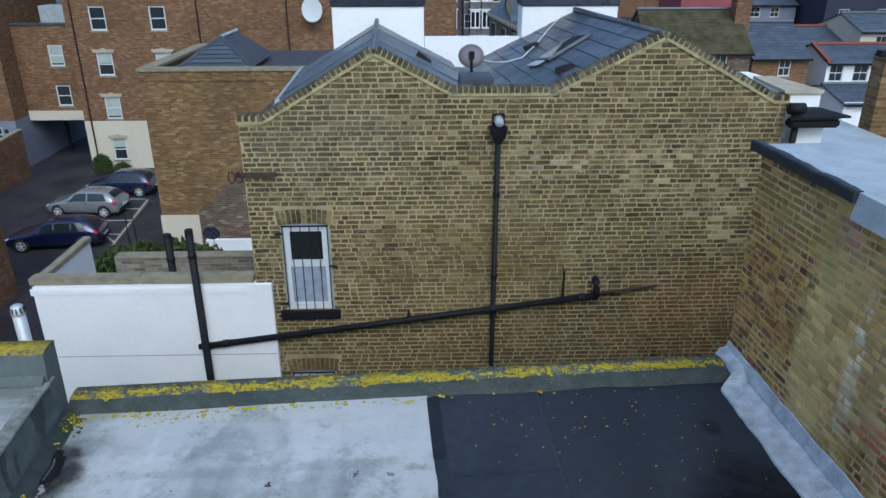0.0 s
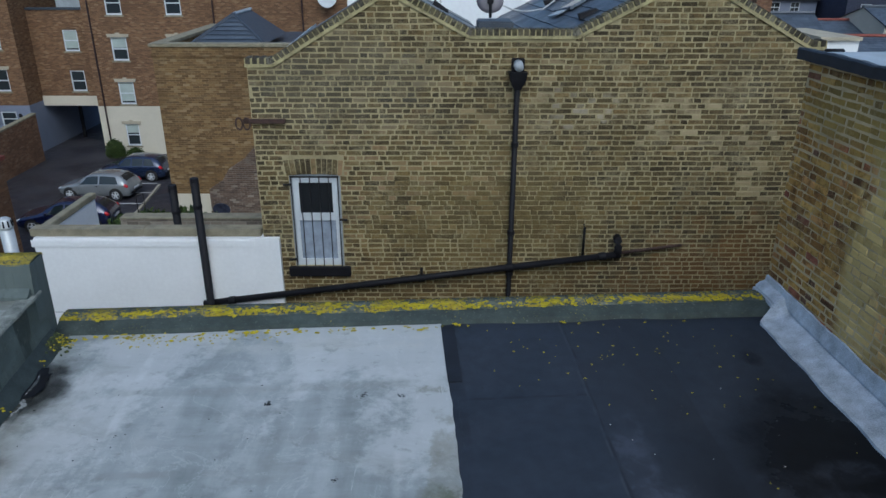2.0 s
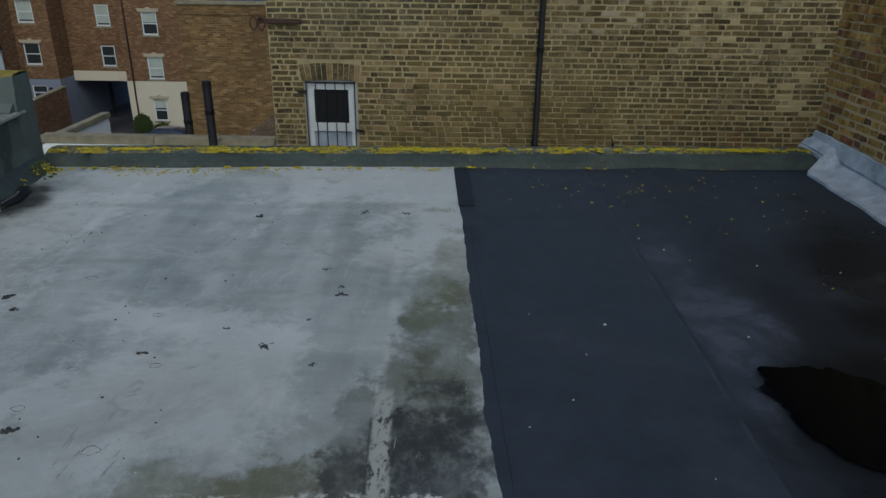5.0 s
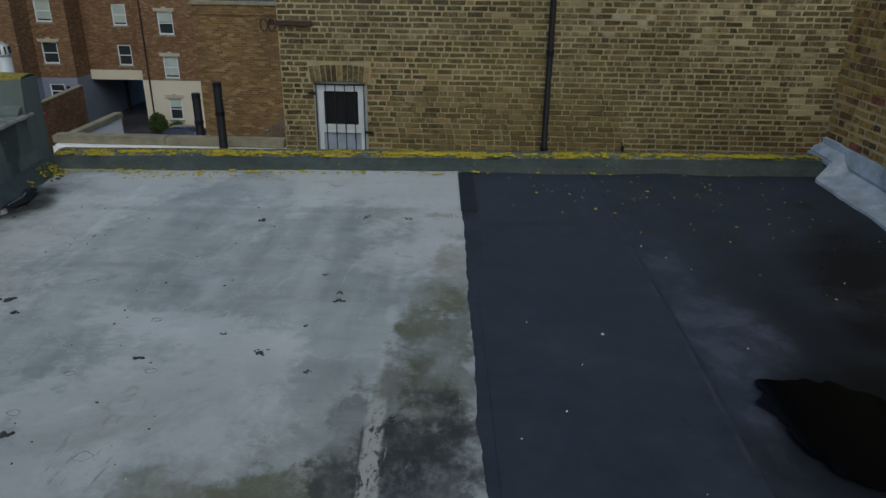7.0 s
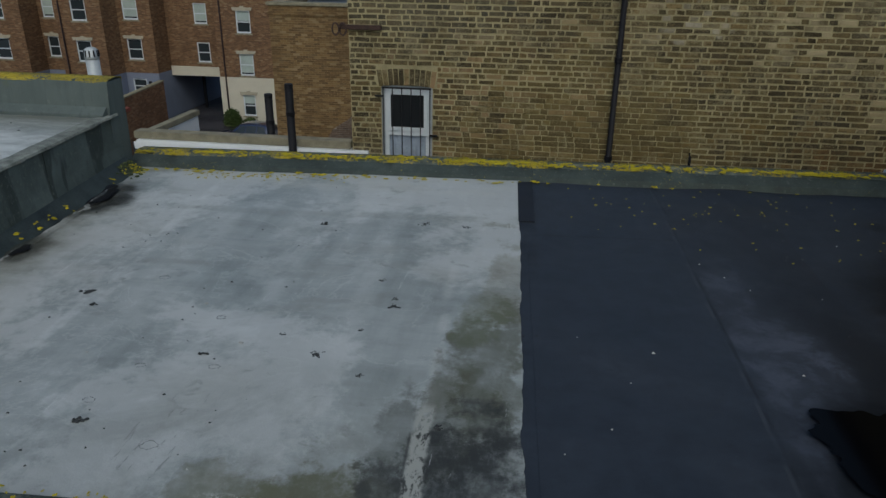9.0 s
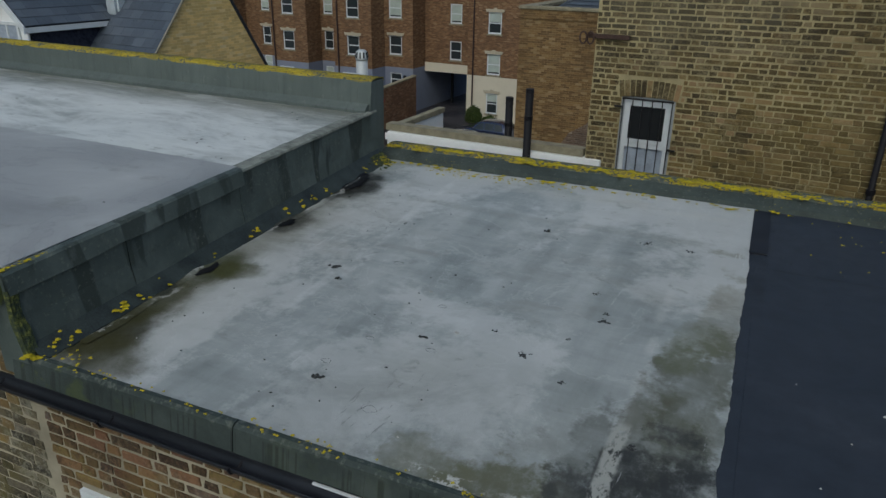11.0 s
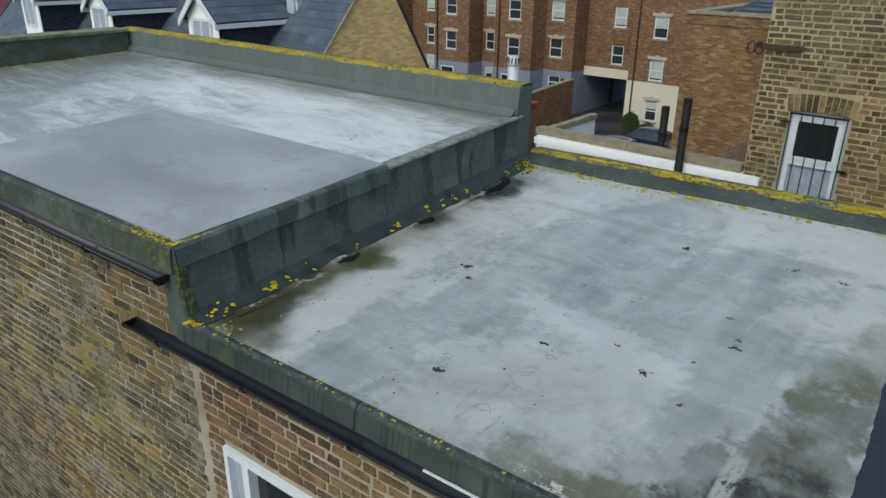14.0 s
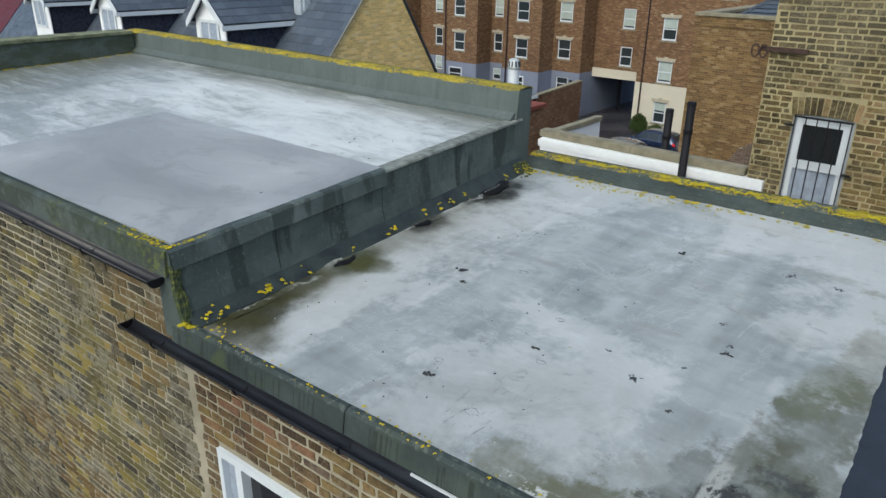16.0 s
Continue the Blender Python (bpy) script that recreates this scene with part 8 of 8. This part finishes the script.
part("wall", box(5.6, 6.05, GY + 0.02, GY + 0.26, GROUND, 1.3), white_render, eb)
fb2 = thing("rear_brick_house", "orange-brown brick house corner beyond the flat roof", "house")
part("wall", box(7.65, 11.5, 12.0, 12.35, GROUND, 2.1), mid_brick, fb2)
part("gutter", box(7.45, 11.5, 11.85, 11.99, 2.1, 2.2), black_plastic, fb2)
lr = thing("rear_lean_to", "low pale flat roof behind the neighbour extension", "extension")
part("roof", box(6.1, 7.6, 8.6, 13.6, 0.75, 0.85, None, 0.02), lead_mat, lr)
part("wall", box(6.15, 7.55, 8.7, 13.5, GROUND, 0.75), white_render, lr)

tagged(part("low_wall", box(-8.4, -6.3, 25.25, 25.45, GROUND, -6.4), white_render), "low white rendered wall behind the yards", "wall", "", "structure")
dd = thing("satellite_dish", "dark satellite dish on a short pole by the low white wall", "satellite dish", pose(-7.4, 23.0, -5.55))
ddb = bmesh.new()
bmesh.ops.create_uvsphere(ddb, u_segments=20, v_segments=10, radius=1.0)
for q in ddb.verts:
    q.co = Vector((q.co.x * 0.3, q.co.z * 0.06 - 0.08 * (q.co.x ** 2 + q.co.y ** 2), q.co.y * 0.24 + 0.36))
smooth(part("reflector", ddb, navy_slate, dd))
part("pole", tube([(0, 0.08, -4.0), (0, 0.08, 0.36)], 0.03, 8), galv_mat, dd)

# ---- small things on the roofs ----


def lump(x, y, z, r, h, seed, bm):
    """A low ragged clod."""
    g = random.Random(seed)
    n = 9
    rim = []
    for i in range(n):
        a = 2 * math.pi * i / n
        q = r * g.uniform(0.6, 1.25)
        rim.append(bm.verts.new((x + q * math.cos(a), y + q * 0.8 * math.sin(a), z)))
    top = [bm.verts.new((x + 0.55 * (v.co.x - x), y + 0.55 * (v.co.y - y), z + h * g.uniform(0.6, 1.1))) for v in rim]
    for i in range(n):
        bm.faces.new((rim[i], rim[(i + 1) % n], top[(i + 1) % n], top[i]))
    bm.faces.new(top)
    return bm


CLODS = [(-1.02, 4.61, 0.028), (-0.35, 4.65, 0.04), (-0.07, 4.63, 0.03), (-0.49, 3.79, 0.026), (-0.38, 3.49, 0.042), (-0.39, 3.57, 0.022), (-0.67, 3.01, 0.042), (-0.44, 2.85, 0.024), (-0.88, 3.16, 0.022),
         (-2.07, 3.5, 0.045), (-1.97, 3.36, 0.022), (-1.21, 2.96, 0.02), (-1.51, 2.43, 0.03), (-0.06, 2.53, 0.028), (-0.51, 3.23, 0.018)]
RINGS = [(-0.34, 2.98, 0.02), (-1.25, 3.31, 0.024), (-1.73, 3.7, 0.03), (-1.11, 2.86, 0.026), (-1.54, 2.57, 0.026), (-1.16, 2.32, 0.035), (-0.58, 2.27, 0.022), (-0.64, 2.18, 0.03), (-0.46, 4.0, 0.03), (-0.59, 3.73, 0.02), (-1.45, 2.84, 0.024)]
for i, (u, v, r) in enumerate(CLODS):
    cb = bmesh.new()
    g = random.Random(i)
    for q in range(16):
        lump(g.gauss(0, 0.42) * r, g.gauss(0, 0.34) * r, 0, r * g.uniform(0.15, 0.45), 0.006, i * 9 + q, cb)
    t = tagged(part("moss_clod", cb, debris_mat), "dark crumbled clod of moss lying on the grey felt", "moss clod", "moss clods")
    t.matrix_world = ROOF @ pose(u, v, wavy(u, v) + 0.014)
for i, (u, v, r) in enumerate(RINGS):
    g = random.Random(50 + i)
    n = 18
    pts = [(r * (1 + 0.35 * noise.noise((math.cos(a) * 2, math.sin(a) * 2, i * 3.1))) * math.cos(a), r * 0.7 * (1 + 0.35 * noise.noise((math.cos(a) * 2, math.sin(a) * 2, i * 5.1))) * math.sin(a), 0.0) for a in (2 * math.pi * j / n for j in range(n + 1))]
    t = tagged(part("moss_ring", tube(pts, [0.0003 + 0.001 * g.random() ** 2 for _ in pts], 5), debris_mat), "thin dark ring of dried moss on the grey felt", "moss ring", "moss rings")
    t.matrix_world = ROOF @ pose(u, v, wavy(u, v) + 0.015)
pts = [(0.06 * math.cos(a) * (1 + 0.2 * noise.noise((math.cos(a) * 2, math.sin(a), 1))), 0.035 * math.sin(a), 0.0) for a in (2 * math.pi * j / 18 for j in range(18))]
t = tagged(part("moss_ring", tube(pts, [0.003] * 18, 5), debris_mat), "dark ring of dried moss on the grey felt patch", "moss ring", "moss rings")
t.matrix_world = ROOF @ pose(-4.81, 2.99, upper_wavy(-4.81, 2.99) + 0.012)
bits = bmesh.new()
for i in range(150):
    u, v = rng.uniform(-2.8, 3.0), rng.uniform(2.1, 5.6)
    lump(u, v, wavy(u, v) + 0.014, rng.uniform(0.003, 0.008), 0.004, 300 + i, bits)
for i, (u, v) in enumerate([(-4.34, 2.88), (-5.24, 2.91), (-4.27, 2.06), (-3.88, 2.05), (-5.31, 3.66), (-4.92, 3.75), (-3.25, 2.87)] + [(rng.uniform(-8.8, -3.1), rng.uniform(2.1, 5.3)) for _ in range(110)]):
    lump(u, v, upper_wavy(u, v) + 0.009, 0.018 if i < 7 else rng.uniform(0.004, 0.016), 0.004, 1300 + i, bits)
tagged(part("grit", bits, debris_mat), "scattered dark grit and crumbs on the felt", "grit", "", "stuff").matrix_world = ROOF
chips = bmesh.new()
for i, (u, v) in enumerate([(-0.83, 4.35), (-1.38, 3.44), (-1.06, 3.07), (0.91, 3.19), (0.56, 3.3), (1.04, 2.13), (0.44, 2.42)] + [(rng.uniform(-2.6, 2.9), rng.uniform(2.2, 5.5)) for _ in range(22)]):
    lump(u, v, wavy(u, v) + 0.016, 0.012 if i < 4 else rng.uniform(0.003, 0.007), 0.005, 700 + i, chips)
for i, (u, v) in enumerate([(-4.71, 2.46), (-3.62, 2.96), (-4.87, 2.12), (-8.4, 3.98)] + [(rng.uniform(-8.8, -3.1), rng.uniform(2.1, 5.3)) for _ in range(14)]):
    lump(u, v, upper_wavy(u, v) + 0.01, 0.024 if i < 4 else rng.uniform(0.004, 0.009), 0.005, 1700 + i, chips)
tagged(part("bird_droppings", chips, chip_mat), "pale droppings and chips on the felt", "droppings", "", "stuff").matrix_world = ROOF


def lichen_patch(bm, x, y, z, r, seed):
    g = random.Random(seed)
    for k in range(g.randint(4, 9)):
        a, d = g.uniform(0, 6.28), r * g.uniform(0, 0.9)
        lump(x + d * math.cos(a), y + d * math.sin(a), z, r * g.uniform(0.2, 0.55), 0.0035, g.randint(0, 10 ** 6), bm)


mound = bmesh.new()
for i in range(120):
    u, v = -2.88 + abs(rng.gauss(0, 0.06)), 5.57 - abs(rng.gauss(0, 0.09))
    lump(u, v, max(wavy(u, v) + 0.012, cant_z(u, v) + 0.002), rng.uniform(0.008, 0.024), rng.uniform(0.006, 0.016), 5000 + i, mound)
tagged(part("moss_heap", mound, crust), "heap of dark moss and dirt in the roof corner", "moss", "", "stuff").matrix_world = ROOF
lb = bmesh.new()
i = 0
for u in np.arange(-2.75, 3.0, 0.055):
    i += 1
    p = 0.85 if u < 0.6 else 0.25
    if rng.random() < p * (0.4 + noise.noise((u * 2.5, 0.5, 0.5)) + 0.3):
        lichen_patch(lb, u + rng.uniform(-0.03, 0.03), 5.6 + rng.uniform(-0.06, 0.02), -0.1 + 0.014, rng.uniform(0.012, 0.04), i)
for u, v in ((-2.74, 2.16), (-2.74, 2.03), (-2.84, 2.5), (-2.85, 2.66), (-2.87, 2.83), (-2.87, 3.27), (-2.85, 3.62), (-2.86, 3.7), (-2.85, 4.07), (-2.87, 4.24), (-2.88, 4.38), (-2.86, 4.6), (-2.86, 5.2), (-2.85, 5.38), (-2.83, 5.5), (-2.8, 5.55), (-2.7, 5.57)):
    i += 1
    for _ in range(rng.randint(2, 5) if v > 2.5 else 6):
        x, y = -2.83 + rng.gauss(0, 0.013), v + rng.gauss(0, 0.02 if v > 2.5 else 0.05)
        lump(x, y, cant_z(x, y) + 0.004, rng.uniform(0.008, 0.022) * (1.0 if v > 2.5 else 1.4), 0.006, rng.randint(0, 10 ** 6), lb)
for _ in range(70):
    u, v = rng.uniform(0.5, 2.9), 5.55 - abs(rng.gauss(0, 0.7))
    i += 1
    lichen_patch(lb, u, v, wavy(u, v) + 0.012, rng.uniform(0.004, 0.012), i)
for _ in range(90):
    u = rng.uniform(-2.9, 0.5)
    i += 1
    lichen_patch(lb, u, rng.uniform(1.975, 2.04), lower_z(u, 2.0) + 0.03, rng.uniform(0.004, 0.012), i)
for _ in range(60):
    i += 1
    lichen_patch(lb, -2.95 - abs(rng.gauss(0, 0.3)), rng.uniform(1.955, 2.02), 0.263, rng.uniform(0.006, 0.017), i)
for _ in range(26):
    i += 1
    lichen_patch(lb, -2.925 - abs(rng.gauss(0, 0.02)), 1.96 + abs(rng.gauss(0, 0.14)), 0.262, rng.uniform(0.006, 0.018), i)
for _ in range(12):
    u = rng.uniform(-2.86, -2.5)
    i += 1
    lichen_patch(lb, u, rng.uniform(2.02, 2.16), lower_z(u, 2.1) + 0.03, rng.uniform(0.006, 0.018), i)
for u in np.arange(-2.88, 3.25, 0.028):
    i += 1
    grow = 0.62 + 0.9 * noise.noise((u * 4.3, 7.5, 0.5))
    for _ in range(3):
        if rng.random() < grow:
            w = rng.gauss(0, 0.035)
            lichen_patch(lb, u + rng.uniform(-0.02, 0.02), 5.805 + w, 0.01 - 0.03 * abs(w), rng.uniform(0.014, 0.042), i * 3)
for _ in range(110):
    i += 1
    u, v = -2.4 + abs(rng.gauss(0, 0.9)), 5.59 - abs(rng.gauss(0, 0.08))
    lichen_patch(lb, min(u, 2.6), v, wavy(u, v) + 0.014, rng.uniform(0.005, 0.018), i)
for _ in range(90):
    i += 1
    u, v = -9.05 + abs(rng.gauss(0, 0.035)), rng.uniform(2.3, 5.4)
    lichen_patch(lb, u, v, upper_wavy(u, v) + 0.0115 * (-2.93 - u) + 0.006, rng.uniform(0.008, 0.035), i)
for _ in range(40):
    i += 1
    u, v = -2.86 + abs(rng.gauss(0, 0.07)), 5.58 - abs(rng.gauss(0, 0.06))
    lichen_patch(lb, u, v, max(wavy(u, v) + 0.014, cant_z(u, v) + 0.004), rng.uniform(0.008, 0.028), i)
tagged(part("lichen", lb, lichen_mat), "patches of bright yellow lichen on felt edges", "lichen", "", "stuff").matrix_world = ROOF

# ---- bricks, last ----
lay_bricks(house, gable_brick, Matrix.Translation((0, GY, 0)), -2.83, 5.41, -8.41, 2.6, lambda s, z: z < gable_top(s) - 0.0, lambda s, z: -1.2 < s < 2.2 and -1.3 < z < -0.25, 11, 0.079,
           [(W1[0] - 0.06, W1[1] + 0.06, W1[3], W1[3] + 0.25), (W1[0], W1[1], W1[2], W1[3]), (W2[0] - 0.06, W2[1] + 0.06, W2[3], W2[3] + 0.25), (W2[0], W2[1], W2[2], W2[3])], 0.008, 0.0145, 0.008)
lay_bricks(nb, side_brick, Matrix.Translation((3.35, 0, 0)) @ Matrix.Rotation(radians(-90), 4, "Z"), -6.0, -1.9, -0.2, 2.05, lambda s, z: s < -4.6 or z < 1.9, lambda s, z: s < -4.3 and 0.5 < z < 1.3, 12, 0.064, (), 0.005, 0.0115, 0.008)
lay_bricks(front, own_brick, Matrix.Translation((0, 1.985, 0)), -9.3, -2.93, -8.4, 0.1, lambda s, z: True, lambda s, z: -4.3 < s < -2.9 and z > -1.25, 13, 0.063, (), 0.006, 0.011, 0.006)
lay_bricks(front, red_brick, Matrix.Translation((0, 1.985, 0)), -2.87, 3.3, -8.4, -0.36, lambda s, z: True, lambda s, z: False, 14, 0.067, [FW], 0.006, 0.011, 0.007)
lay_bricks(nb, side_brick, Matrix.Translation((0, 1.9, 0)), 3.35, 7.5, -4.0, 1.74, lambda s, z: True, lambda s, z: False, 15, 0.06, (), 0.005, 0.009)
